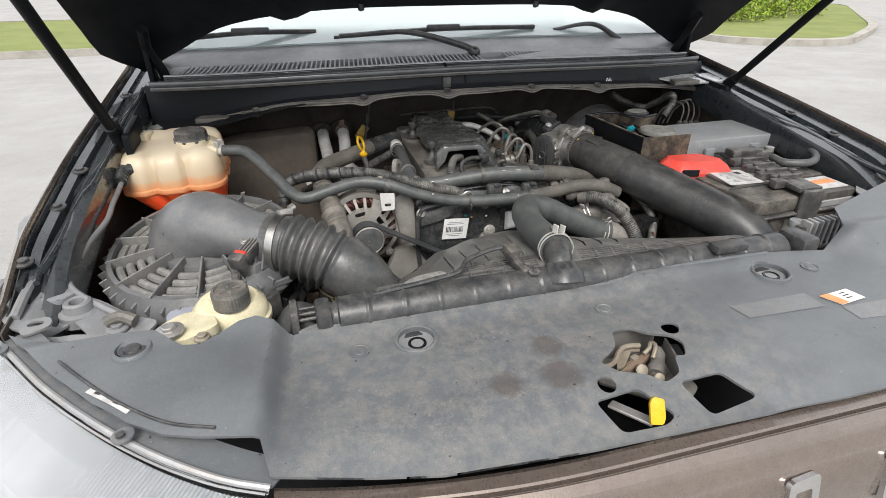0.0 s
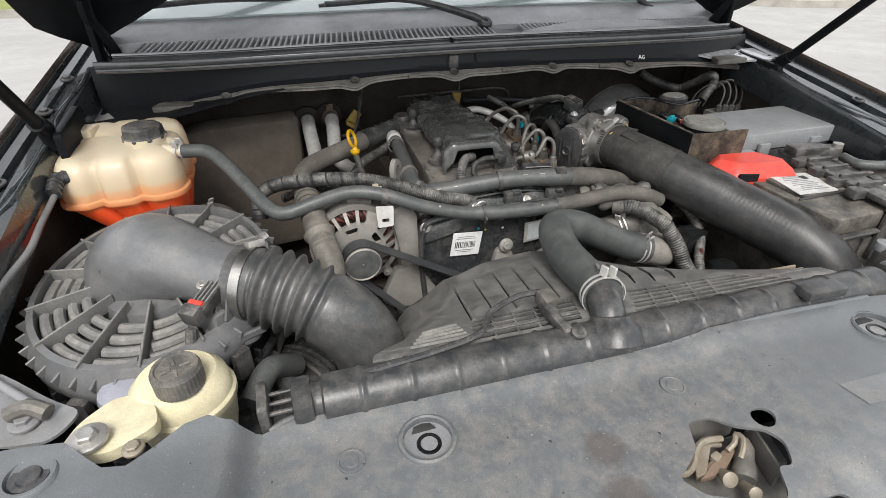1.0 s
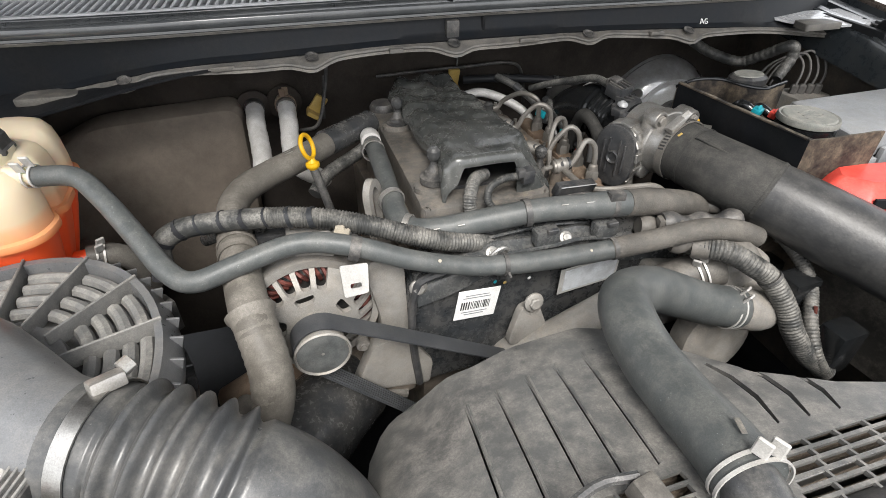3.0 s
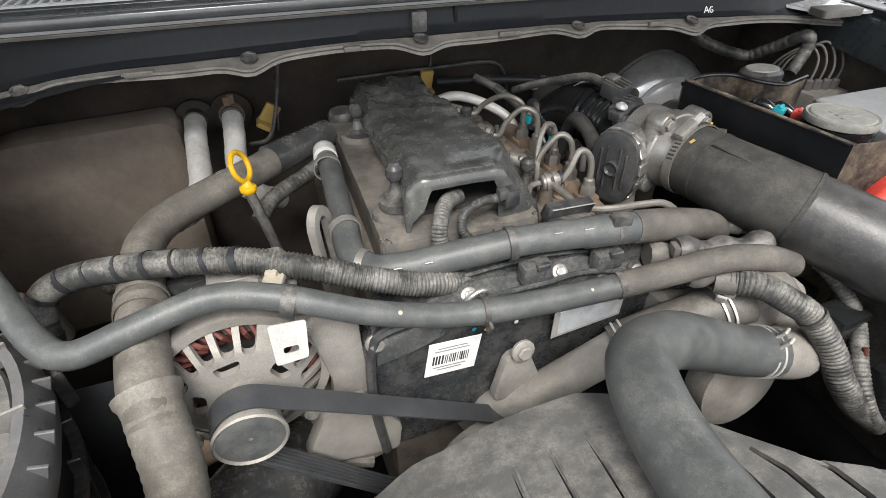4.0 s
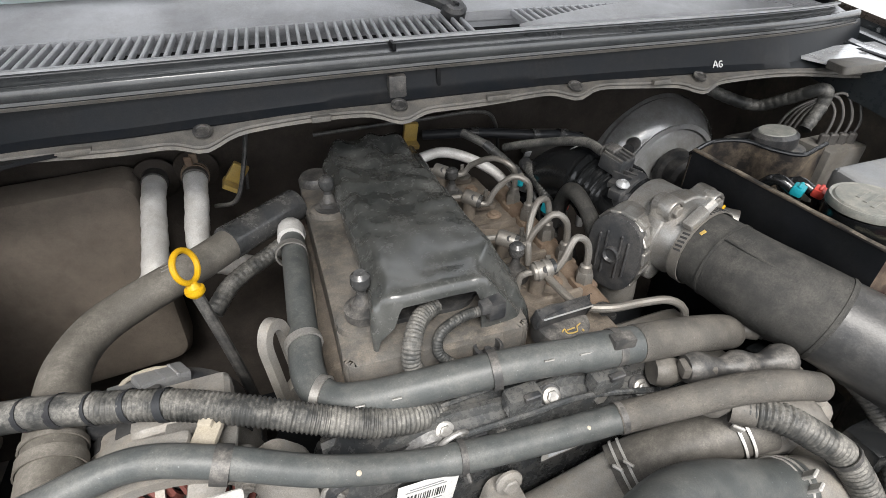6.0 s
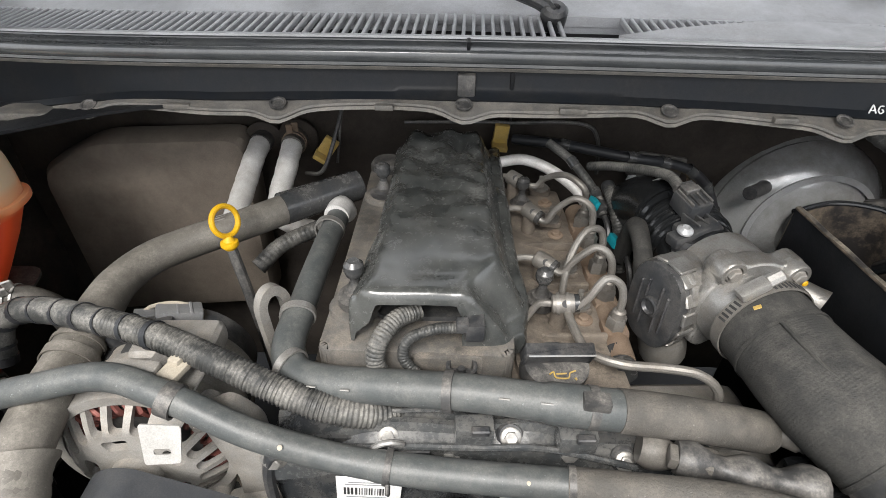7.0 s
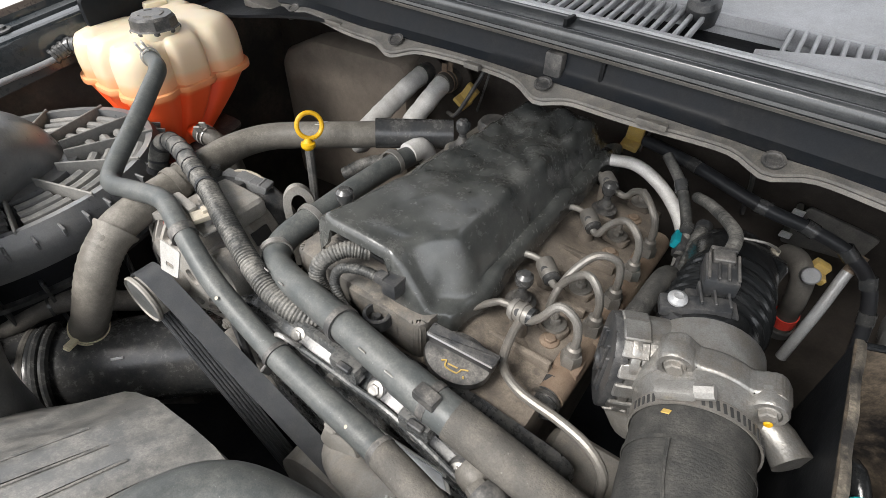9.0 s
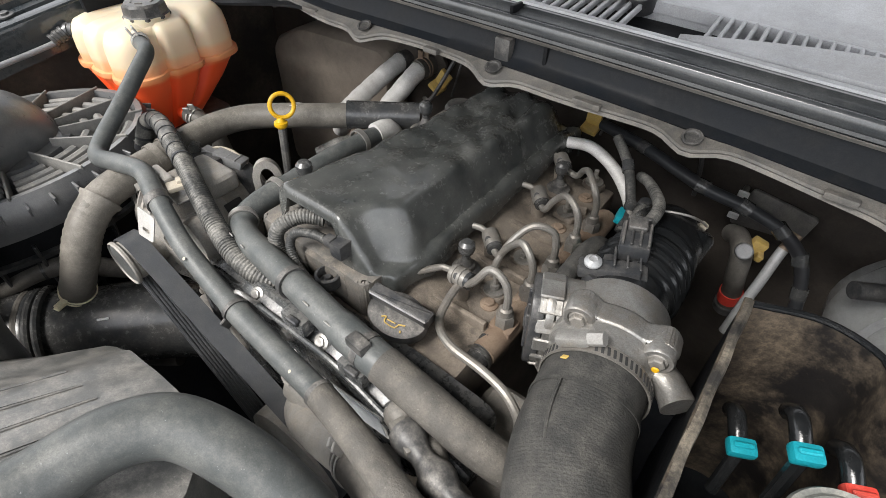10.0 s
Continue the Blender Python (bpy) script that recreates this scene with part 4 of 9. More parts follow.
w = patch("paper_strip", [(-0.654, 0.515), (-0.609, 0.4705), (-0.605, 0.4745), (-0.650, 0.5195)], M_OLDLABEL, cover, 0.0012, "worn white paper strip")
for x in (-0.645, -0.624):
    y = 0.5165 - 0.99 * (x + 0.652)
    patch("print_bar", [(x, y), (x + 0.006, y - 0.005), (x + 0.008, y - 0.003), (x + 0.002, y + 0.002)], M_INK_SHADE, w, 0.0018)
# groove line along the headlamp side, its shade drawn as a dark bead
part("moulded_rib", tube([(x, y, cover_z(x, y) + 0.001) for x, y in ((-0.694, 0.578), (-0.658, 0.533), (-0.617, 0.486), (-0.573, 0.452), (-0.530, 0.436))], 0.0017, 8), M_PLAST, cover, "dark bead drawn for the shaded groove along the lamp side")

lock = thing("bonnet_latch", "rusty bonnet latch under the cover cut-out", "latch", (-0.06, 0.42, 1.0))
part("base_plate", prism(rounded([(-0.100, 0.440), (-0.088, 0.478), (0.012, 0.470), (0.012, 0.395), (-0.030, 0.370), (-0.060, 0.40)], 0.006), 1.006, 1.010, 0.001), M_FLANGE, lock, "grey pressed latch plate")
part("back_plate", box(-0.050, 0.476, 1.030, 0.11, 0.003, 0.05, 0.001, 1), M_FLANGE, lock)
part("divider", box(0, 0, 0, 0.003, 0.050, 0.040, 0.001, 1, pose(0.001, 0.436, 1.018, 0, 0, -16)), M_FLANGE, lock, "pale edge of a folded plate")
part("side_plate", box(0, 0, 0, 0.022, 0.040, 0.012, 0.003, 2, pose(0.018, 0.446, 1.014, 0, 0, -16)), M_GREYP, lock)
part("fork", sweep(smooth_path([(-0.106, 0.446, 1.032), (-0.098, 0.440, 1.035), (-0.090, 0.438, 1.036), (-0.079, 0.443, 1.037), (-0.068, 0.453, 1.038), (-0.054, 0.459, 1.039), (-0.034, 0.457, 1.038)], 0.003), 0.0034, 8), M_BEIGE, lock, "bent beige hook")
part("fork_plate", prism(rounded([(-0.084, 0.432), (-0.072, 0.433), (-0.046, 0.456), (-0.034, 0.452), (-0.036, 0.461), (-0.056, 0.463), (-0.068, 0.456)], 0.003), 1.030, 1.034, 0.0008), M_BEIGE, lock, "beige latch fork")
part("fork_tooth", prism(rounded([(-0.052, 0.440), (-0.042, 0.444), (-0.044, 0.451), (-0.054, 0.448)], 0.002), 1.026, 1.032, 0.0008), M_BEIGE, lock)
part("catch", prism(rounded([(-0.078, 0.432), (-0.062, 0.431), (-0.042, 0.436), (-0.022, 0.447), (-0.026, 0.453), (-0.046, 0.447), (-0.064, 0.442)], 0.003), 1.022, 1.029, 0.001), M_RUSTY, lock, "rusty catch plate")
part("claw", sweep(smooth_path([(-0.034, 0.447, 1.032), (-0.024, 0.450, 1.036), (-0.018, 0.456, 1.039), (-0.016, 0.450, 1.040), (-0.022, 0.442, 1.038), (-0.028, 0.437, 1.032)], 0.003), 0.0028, 8), M_BEIGE, lock, "pale curled claw")
part("spring_case", tube([(-0.008, 0.456, 1.022), (-0.016, 0.440, 1.020), (-0.030, 0.424, 1.016)], lambda s, L: 0.0105 + 0.0015 * math.sin(s * 240), 16), M_FLANGE, lock, "grey dusty spring case")
for x, y, r in ((-0.054, 0.425, 0.0072), (-0.043, 0.407, 0.0062)):
    part("stud", lathe([(r * 0.75, -0.014), (r * 0.75, 0.0), (r, 0.001), (r, 0.005), (r * 0.7, 0.006), (0, 0.006)], 18), M_BEIGE, lock, "", toward((x, y, 1.030), (-0.25, -0.75, 0.55)))
part("well", prism(rounded([(-0.150, 0.360), (0.03, 0.355), (0.03, 0.49), (-0.150, 0.49)], 0.01), 0.93, 0.94, 0.001), M_PANEL, lock, "dark well under the latch")
lever = thing("latch_lever", "yellow safety latch lever tip on a steel arm", "lever", (-0.10, 0.35, 1.0))
part("arm", box(0, 0, 0, 0.012, 0.050, 0.004, 0.001, 1, pose(-0.113, 0.364, 1.037, -8, 0, 28)), M_ZINC, lever)
part("tip", prism(rounded([(-0.012, -0.021), (0.008, -0.021), (0.012, -0.010), (0.011, 0.018), (-0.006, 0.022), (-0.012, 0.012)], 0.004), -0.004, 0.004, 0.0015), M_YELLOW, lever, "yellow plastic lever tip", toward((-0.103, 0.341, 1.060), (-0.25, -0.75, 0.6)) @ Matrix.Scale(0.66, 4))

# headlamp
lamp = thing("headlamp", "clear headlamp with a finely ribbed reflector", "headlamp", (-0.66, 0.45, 0.95))
edge = [(-0.778, 0.655), (-0.756, 0.624), (-0.706, 0.556), (-0.676, 0.519), (-0.650, 0.489), (-0.613, 0.453), (-0.571, 0.421), (-0.524, 0.394), (-0.486, 0.381)]
edge3 = smooth_path([(x, y, cover_z(x, y) - 0.008) for x, y in edge], 0.012)
nrm = Vector((-0.66, -0.75, 0))


def lens_row(d, drop):
    return [p + nrm * d + Vector((0, 0, -drop)) for p in edge3]


M_CLEAR = bpy.data.materials.new("headlamp_lens")
M_CLEAR.use_nodes = True
g = M_CLEAR.node_tree.nodes["Principled BSDF"]
g.inputs["Base Color"].default_value = (0.97, 0.98, 1.0, 1)
g.inputs["Roughness"].default_value = 0.06
g.inputs["Transmission Weight"].default_value = 1.0
g.inputs["IOR"].default_value = 1.25
lens = part("lens", thicken(loft([lens_row(0.004, 0.000), lens_row(0.03, 0.004), lens_row(0.07, 0.018), lens_row(0.11, 0.045), lens_row(0.14, 0.09), lens_row(0.155, 0.15)], False), 0.003), M_CLEAR, lamp, "clear lens")
lens.visible_shadow = False
M_REFL = mat("ribbed_reflector", (0.20, 0.207, 0.214), (0.18, 0.187, 0.194), 0.5, 0.1, bump=0.0, mottle=0.0)
rows = []
for k, (d, drop) in enumerate(((0.005, 0.011), (0.03, 0.018), (0.07, 0.034), (0.105, 0.062), (0.13, 0.105), (0.14, 0.16))):
    row = []
    dense = smooth_path(lens_row(d, drop)[::2], 0.0019)
    for i, p in enumerate(dense):
        row.append(p + Vector((0, 0, -0.0020 * (i % 2))))
    rows.append(row)
n = min(len(r) for r in rows)
part("reflector", loft([[r[int(i * (len(r) - 1) / (n - 1))] for i in range(n)] for r in rows], False), M_REFL, lamp, "finely ribbed pale reflector", None, 0.05)
part("rim", sweep([p + nrm * 0.002 + Vector((0, 0, 0.004)) for p in edge3], 0.0034, 8), M_PALEGREY, lamp, "grey lens rim")
part("rim_ledge", thicken(loft([[p - nrm * 0.036 + Vector((0, 0, -0.001)) for p in edge3], [p - nrm * 0.001 + Vector((0, 0, 0.002)) for p in edge3]], False), 0.003), M_COVER, lamp, "grey ledge behind the lens")
part("rim_line", sweep([p + nrm * 0.0085 + Vector((0, 0, 0.0035)) for p in edge3], 0.0012, 6), M_PALEGREY, lamp, "bright inner line of the lens edge")
part("bulb_holder", lathe([(0.014, 0), (0.012, 0.02), (0.004, 0.03)], 16), M_REFL, lamp, "", toward((-0.66, 0.46, 1.015), (-0.5, -0.6, 0.5)))
for x, y in ((-0.760, 0.624), (-0.604, 0.450)):
    part("mounting_tab", prism(disc(0, 0, 0.010, 14), 0, 0.003, 0.001), M_COVER, lamp, "", Matrix.Translation((x - 0.004, y - 0.004, cover_z(x, y) + 0.001)))
    part("mounting_screw", lathe([(0.004, 0), (0.004, 0.003), (0, 0.004)], 10), M_PLAST, lamp, "", Matrix.Translation((x - 0.005, y - 0.006, cover_z(x, y) + 0.005)))

# left front corner bracket between wing and cover
corner = thing("wing_bracket", "grey painted wing-to-front bracket with bolts", "bracket", (-0.74, 0.74, 1.03))
oc = rounded([(-0.825, 0.80), (-0.802, 0.715), (-0.775, 0.675), (-0.690, 0.640), (-0.628, 0.634), (-0.610, 0.655), (-0.660, 0.700), (-0.725, 0.752), (-0.765, 0.80), (-0.782, 0.90), (-0.828, 0.90)], 0.012)


def corner_z(x, y):
    return 1.066 + 0.05 * (y - 0.65) + 0.004 * math.sin(x * 70) + 0.012 * smoothstep(-0.735, -0.755, x)


part("plate", sheet(oc, [disc(-0.758, 0.765, 0.010, 14, 0.007), rounded([(-0.742, 0.672), (-0.690, 0.652), (-0.715, 0.690)], 0.004)], corner_z, 0.003, 0.012), M_GREYP, corner)
for x, y in ((-0.815, 0.848), (-0.810, 0.824), (-0.783, 0.796), (-0.790, 0.875), (-0.660, 0.662)):
    bolt("bolt", (x, y, corner_z(x, y) + 0.002), (0, 0, 1), 0.0075, M_GREYP, corner, 1.8)
for (x0, y0), (x1, y1) in (((-0.803, 0.821), (-0.790, 0.717)), ((-0.773, 0.793), (-0.774, 0.692)), ((-0.818, 0.79), (-0.808, 0.73))):
    part("rib", sweep(smooth_path([(x0, y0, corner_z(x0, y0) + 0.004), ((x0 + x1) / 2, (y0 + y1) / 2, corner_z((x0 + x1) / 2, (y0 + y1) / 2) + 0.008), (x1, y1, corner_z(x1, y1) + 0.002)], 0.01), 0.006, 8), M_GREYP, corner)
part("loop_tab", sheet(rounded([(-0.772, 0.688), (-0.735, 0.690), (-0.728, 0.668), (-0.755, 0.652)], 0.010), [disc(-0.748, 0.677, 0.009, 14, 0.006)], lambda x, y: 1.082, 0.003, 0.008), M_GREYP, corner)
part("buffer", lathe([(0.026, -0.012), (0.024, 0.002), (0.018, 0.004), (0.016, 0.014), (0.013, 0.016), (0.009, 0.015), (0.007, 0.004), (0, 0.004)], 24), M_GREYP, corner, "", Matrix.Translation((-0.712, 0.711, 1.070)))
part("raised_pad", prism(rounded([(-0.765, 0.735), (-0.735, 0.720), (-0.715, 0.745), (-0.748, 0.768)], 0.008), 1.070, 1.084, 0.004), M_GREYP, corner)
part("clip_blob", tube([(-0.672, 0.668, 1.073), (-0.655, 0.668, 1.078), (-0.638, 0.660, 1.073)], 0.008, 10), M_FLANGE, corner)
part("hook", tube([(-0.835, 0.93, 1.085), (-0.830, 0.95, 1.105), (-0.805, 0.955, 1.105), (-0.790, 0.94, 1.088)], 0.012, 10), M_GREYP, corner)
bmr = thing("wing_bracket", "grey painted wing-to-front bracket with bolts", "bracket", (0.70, 0.70, 1.03))
part("plate", sheet(rounded([(0.62, 0.60), (0.74, 0.62), (0.77, 0.86), (0.73, 0.88), (0.70, 0.74), (0.62, 0.68)], 0.012), [disc(0.71, 0.68, 0.010, 12)], lambda x, y: 1.075 + 0.08 * (y - 0.65), 0.003, 0.016), M_PALEGREY, bmr)
for x, y in ((0.72, 0.80), (0.735, 0.72), (0.69, 0.66), (0.735, 0.77)):
    bolt("bolt", (x, y, 1.08 + 0.08 * (y - 0.65)), (0, 0, 1), 0.009, M_ZINC, bmr, 1.8)

# ---- radiator and fan shroud ----
rad = thing("radiator", "black plastic radiator top tank with moulded ribs", "radiator", (0, 0.58, 0.7))
AX0, AX1 = Vector((-0.405, 0.602, 1.064)), Vector((0.315, 0.567, 1.064))


def tank_r(s, L):
    return 0.0265 + 0.0014 * (1 if (s / 0.048) % 1 < 0.07 else 0) - 0.006 * (1 if s < 0.012 or s > L - 0.012 else 0)


part("top_tank", sweep(smooth_path([AX0, AX1], 0.0022), tank_r, 20), M_TOPTANK, rad, "", None, 0.9)
part("end_cap", box(-0.412, 0.599, 1.064, 0.020, 0.044, 0.046, 0.006, 2), M_TOPTANK, rad)
for q in (-0.012, 0.0, 0.012):
    part("end_bar", box(-0.432, 0.598 + q, 1.080, 0.030, 0.004, 0.004, 0.001, 1), M_PLAST_D, rad)
part("end_clip", box(-0.447, 0.599, 1.070, 0.010, 0.040, 0.046, 0.004, 2), M_PLAST_D, rad)
part("end_cap", box(0.325, 0.555, 1.070, 0.035, 0.05, 0.05, 0.008), M_PLAST, rad)
part("top_pad", box(0, 0, 0, 0.055, 0.022, 0.012, 0.003, 2, pose(0.185, 0.556, 1.094, 0, 0, -4)), M_PLAST, rad)
core = part("core", box(-0.03, 0.578, 0.80, 0.66, 0.030, 0.47, 0.004, 1), M_FINS, rad, "brown dusty radiator core")
fin = box(0, 0, 0, 0.48, 0.004, 0.007, 0.001, 1)
finish(fin)
fm = bpy.data.meshes.new("fin")
fin.to_mesh(fm)
fin.free()
fm.materials.append(M_FINS)
for k in range(6):
    f = new("fin", fm)
    f.parent = core
    f.matrix_basis = origin(rad).inverted() @ pose(0.04, 0.611 + 0.0115 * k, 1.058 - 0.003 * k, 0, 0, -3.5)
part("stub", tube([(-0.076, 0.590, 1.066), (-0.074, 0.600, 1.080), (-0.069, 0.614, 1.090), (-0.065, 0.64, 1.094)], 0.0195, 18), M_TOPTANK, rad)
part("stub_base", lathe([(0.034, -0.012), (0.031, 0.004), (0.024, 0.012), (0.020, 0.018)], 26, toward((-0.077, 0.588, 1.076), (0.1, 0.5, 0.8))), M_TOPTANK, rad)
part("drain_plug", lathe([(0.008, 0), (0.008, 0.004), (0, 0.005)], 14), M_PLAST_D, rad, "", toward((-0.125, 0.583, 1.091), (0, -0.3, 1)))
sens = part("sensor_stub", box(0, 0, 0, 0.012, 0.050, 0.012, 0.003, 2, pose(-0.135, 0.612, 1.090, 8, 0, 8)), M_PLAST_D, rad)
part("sensor_plug", box(0, 0, 0, 0.018, 0.022, 0.018, 0.003, 2, pose(-0.131, 0.643, 1.093, 8, 0, 8)), M_RUBBER_B, sens, "brown dusty plug")
part("sensor_wire", tube([(-0.131, 0.655, 1.096), (-0.16, 0.66, 1.092), (-0.20, 0.645, 1.090), (-0.225, 0.615, 1.092), (-0.28, 0.602, 1.094), (-0.36, 0.603, 1.085), (-0.41, 0.62, 1.05)], 0.0036, 8), M_RUBBER_K, rad, "dusty wire sleeve")

shroud = thing("fan_shroud", "dusty black plastic fan shroud with slots", "fan shroud", (-0.05, 0.72, 0.7))
back = [(0.262, 0.612), (0.217, 0.633), (0.17, 0.656), (0.10, 0.684), (0.055, 0.720), (0.032, 0.760), (0.010, 0.800), (-0.015, 0.828), (-0.045, 0.844), (-0.09, 0.8495), (-0.15, 0.850), (-0.21, 0.850), (-0.240, 0.8475), (-0.262, 0.834), (-0.278, 0.810), (-0.286, 0.780), (-0.284, 0.745), (-0.275, 0.708), (-0.295, 0.670), (-0.335, 0.635)]
sh_out = [(-0.34, 0.618), (-0.18, 0.609), (0.0, 0.598), (0.15, 0.589), (0.262, 0.582)] + back


def shroud_z(x, y):
    edge = 0.60 - 0.06 * x
    t = max(0, (y - edge) / (0.849 - edge))
    rear = along(((-0.295, 0.905), (-0.241, 0.954), (-0.174, 0.994), (-0.110, 1.010), (-0.043, 1.017), (0.06, 1.000), (0.26, 0.94)), x)
    return 1.082 - (1.082 - rear) * t ** 1.25


def grid_hole(x0, y0, w, h, tilt=-0.06):
    return [(x0, y0 + tilt * x0), (x0 + w, y0 + tilt * (x0 + w)), (x0 + w, y0 + h + tilt * (x0 + w)), (x0, y0 + h + tilt * x0)]


sh_holes = []
for r in range(5):
    for c in range(5):
        sh_holes.append(grid_hole(-0.228 + 0.0262 * c + 0.003 * r, 0.6085 + 0.0096 * r, 0.0240, 0.0070, -0.045))
for r in range(6):
    for c in range(4):
        sh_holes.append(grid_hole(-0.034 + 0.0285 * c + 0.004 * r, 0.600 + 0.0086 * r, 0.0262, 0.0056, -0.055))
    sh_holes.append(grid_hole(0.081 + 0.004 * r, 0.600 + 0.0086 * r, 0.125 - 0.016 * r, 0.0052, -0.055))
for k in range(4):
    a, b = Vector((-0.018 + 0.0285 * k, 0.668 - 0.003 * k)), Vector((-0.002 + 0.0255 * k, 0.760 - 0.015 * k))
    bow = Vector((0.006, 0.0))
    mid1, mid2 = a.lerp(b, 0.35) + bow, a.lerp(b, 0.7) + bow
    wd = Vector((0.0062, 0.002))
    sh_holes.append([tuple(q) for q in (a, mid1, mid2, b)] + [tuple(q + wd * w) for q, w in ((b, 0.7), (mid2, 1.0), (mid1, 1.0), (a, 0.5))])
for k in range(5):
    x0, y0, x1, y1 = -0.213 + 0.0290 * k, 0.668, -0.190 + 0.0305 * k, 0.796 + 0.002 * k
    sh_holes.append([(x0, y0), (x0 + (x1 - x0) * 0.5, y0 + (y1 - y0) * 0.5), (x1, y1), (x0 + (x1 - x0) * 0.5 + 0.0036, y0 + (y1 - y0) * 0.5), (x0 + 0.0020, y0)])
part("moulding", sheet(sh_out, sh_holes, shroud_z, 0.004, 0.011), M_SHROUD, shroud, "", None, 0.5)
lip2 = [(x, y) for x, y in back]
skirt = [[(x, y, shroud_z(x, y) - 0.001), (x, y + 0.004, shroud_z(x, y) - 0.03), (x, y + 0.004, shroud_z(x, y) - 0.14), (x, y - 0.03, shroud_z(x, y) - 0.30)] for x, y in densify(lip2, 0.012)]
part("skirt", thicken(loft(skirt, False), 0.003), M_SHROUD, shroud)
for r in range(5):
    part("rib", tube([(x, 0.612 + 0.0096 * r - 0.045 * x + 0.003, shroud_z(x, 0.612 + 0.0096 * r - 0.045 * x) + 0.001) for x in (-0.298 + 0.006 * r, -0.265, -0.232)], 0.0019, 6), M_LIDRIB, shroud)
for k in range(5):
    x0, y0, x1, y1 = -0.213 + 0.0290 * k, 0.668, -0.190 + 0.0305 * k, 0.796 + 0.002 * k
    part("rib", tube([(x0 + 0.0035 + (x1 - x0) * t, y0 + (y1 - y0) * t, shroud_z(x0 + 0.0035 + (x1 - x0) * t, y0 + (y1 - y0) * t) - 0.0004) for t in (0, 0.25, 0.5, 0.75, 1)], 0.0019, 6), M_SHROUD, shroud)
fan = thing("cooling_fan", "grey fan pulley and blades behind the shroud", "fan", (0.02, 0.86, 0.85))
part("hub", lathe([(0.055, -0.02), (0.058, -0.01), (0.058, 0.01), (0.045, 0.016), (0.02, 0.018), (0.0, 0.014)], 32), M_ALU_D, fan, "", toward((0.215, 0.875, 0.885), (0, -1, 0.15)))

# radiator hose with spring clamps
def clamp(parent, at, way, r, name="spring_clamp", m=None, tab=(0, -0.4, 1)):
    wv = Vector(way).normalized() * 0.0038
    c = part(name, join(band(Vector(at) + wv, way, r, 0.0024, 0.0012), band(Vector(at) - wv, way, r, 0.0024, 0.0012)), m or M_WZINC, parent, "bright steel hose clamp")
    w = Vector(way).normalized()
    up = Vector(tab)
    up = (up - w * up.dot(w)).normalized()
    p = Vector(at) + up * (r + 0.006)
    part("clamp_tab", box(0, 0, 0, 0.010, 0.003, 0.014, 0.001, 1, toward(p, up) @ pose(0.003, 0.004, 0)), m or M_WZINC, c)
    part("clamp_tab", box(0, 0, 0, 0.010, 0.003, 0.014, 0.001, 1, toward(p, up) @ pose(-0.003, -0.004, 0)), m or M_WZINC, c)
    return c


rh = thing("radiator_hose", "dusty black rubber radiator hose with a tight bend", "hose", (-0.06, 0.65, 1.07))
part("hose", tube([(-0.066, 0.628, 1.094), (-0.060, 0.655, 1.090), (-0.052, 0.700, 1.080), (-0.046, 0.745, 1.076), (-0.036, 0.788, 1.078), (-0.012, 0.822, 1.072), (0.036, 0.840, 1.052), (0.085, 0.846, 1.024), (0.130, 0.844, 1.000), (0.185, 0.838, 0.980)], 0.0245, 22), M_RUBBER, rh)
clamp(rh, (-0.0655, 0.630, 1.0945), (0.2, 1, -0.05), 0.025)
clamp(rh, (0.168, 0.841, 0.9845), (1, -0.16, -0.25), 0.025)
part("paint_dab", box(0, 0, 0, 0.004, 0.012, 0.001, 0.0004, 1, pose(-0.062, 0.652, 1.1193, 0, 0, -20)), M_CAP, rh)
part("paint_dab", box(0, 0, 0, 0.003, 0.010, 0.001, 0.0004, 1, pose(0.150, 0.838, 1.0135, 0, 0, 40)), M_YELLOW, rh)
part("outlet", tube([(0.18, 0.839, 0.981), (0.215, 0.835, 0.972), (0.235, 0.86, 0.965), (0.24, 0.92, 0.96)], 0.026, 18), M_ALU_D, rh, "dusty cast thermostat outlet")

wp = thing("coolant_pipe", "dusty cast aluminium coolant pipe bolted to the engine front", "pipe", (0, 0.93, 0.9))
part("pipe", tube([(-0.075, 0.975, 0.84), (-0.062, 0.950, 0.880), (-0.028, 0.930, 0.904), (0.030, 0.920, 0.938), (0.075, 0.915, 0.962)], 0.021, 18), M_ALU_D, wp)
part("hose", tube([(0.062, 0.918, 0.957), (0.10, 0.908, 0.977), (0.150, 0.893, 1.000), (0.185, 0.884, 1.010)], 0.0235, 18), M_RUBBER_B, wp, "short dusty rubber hose")
clamp(wp, (0.072, 0.9155, 0.962), (1, -0.25, 0.55), 0.024)
clamp(wp, (0.160, 0.890, 1.004), (1, -0.25, 0.4), 0.024)
part("lug", prism(rounded([(-0.030, -0.045), (0.035, -0.050), (0.012, 0.012), (-0.012, 0.012)], 0.012), -0.006, 0.006), M_ALU_D, wp, "", facing((-0.042, 0.943, 0.955), (0, -1, 0.1)))
bolt("bolt", (-0.040, 0.935, 0.975), (0, -1, 0.2), 0.008, M_ALU_D, wp)
part("housing", box(0.215, 0.90, 0.985, 0.09, 0.07, 0.07, 0.02, 3), M_ALU_D, wp)

# ---- air filter ----
air = thing("air_filter_housing", "round grey plastic air filter housing with ribbed lid", "air filter", (-0.58, 0.92, 0.85))
ACX, ACY, AR = -0.576, 0.905, 0.150


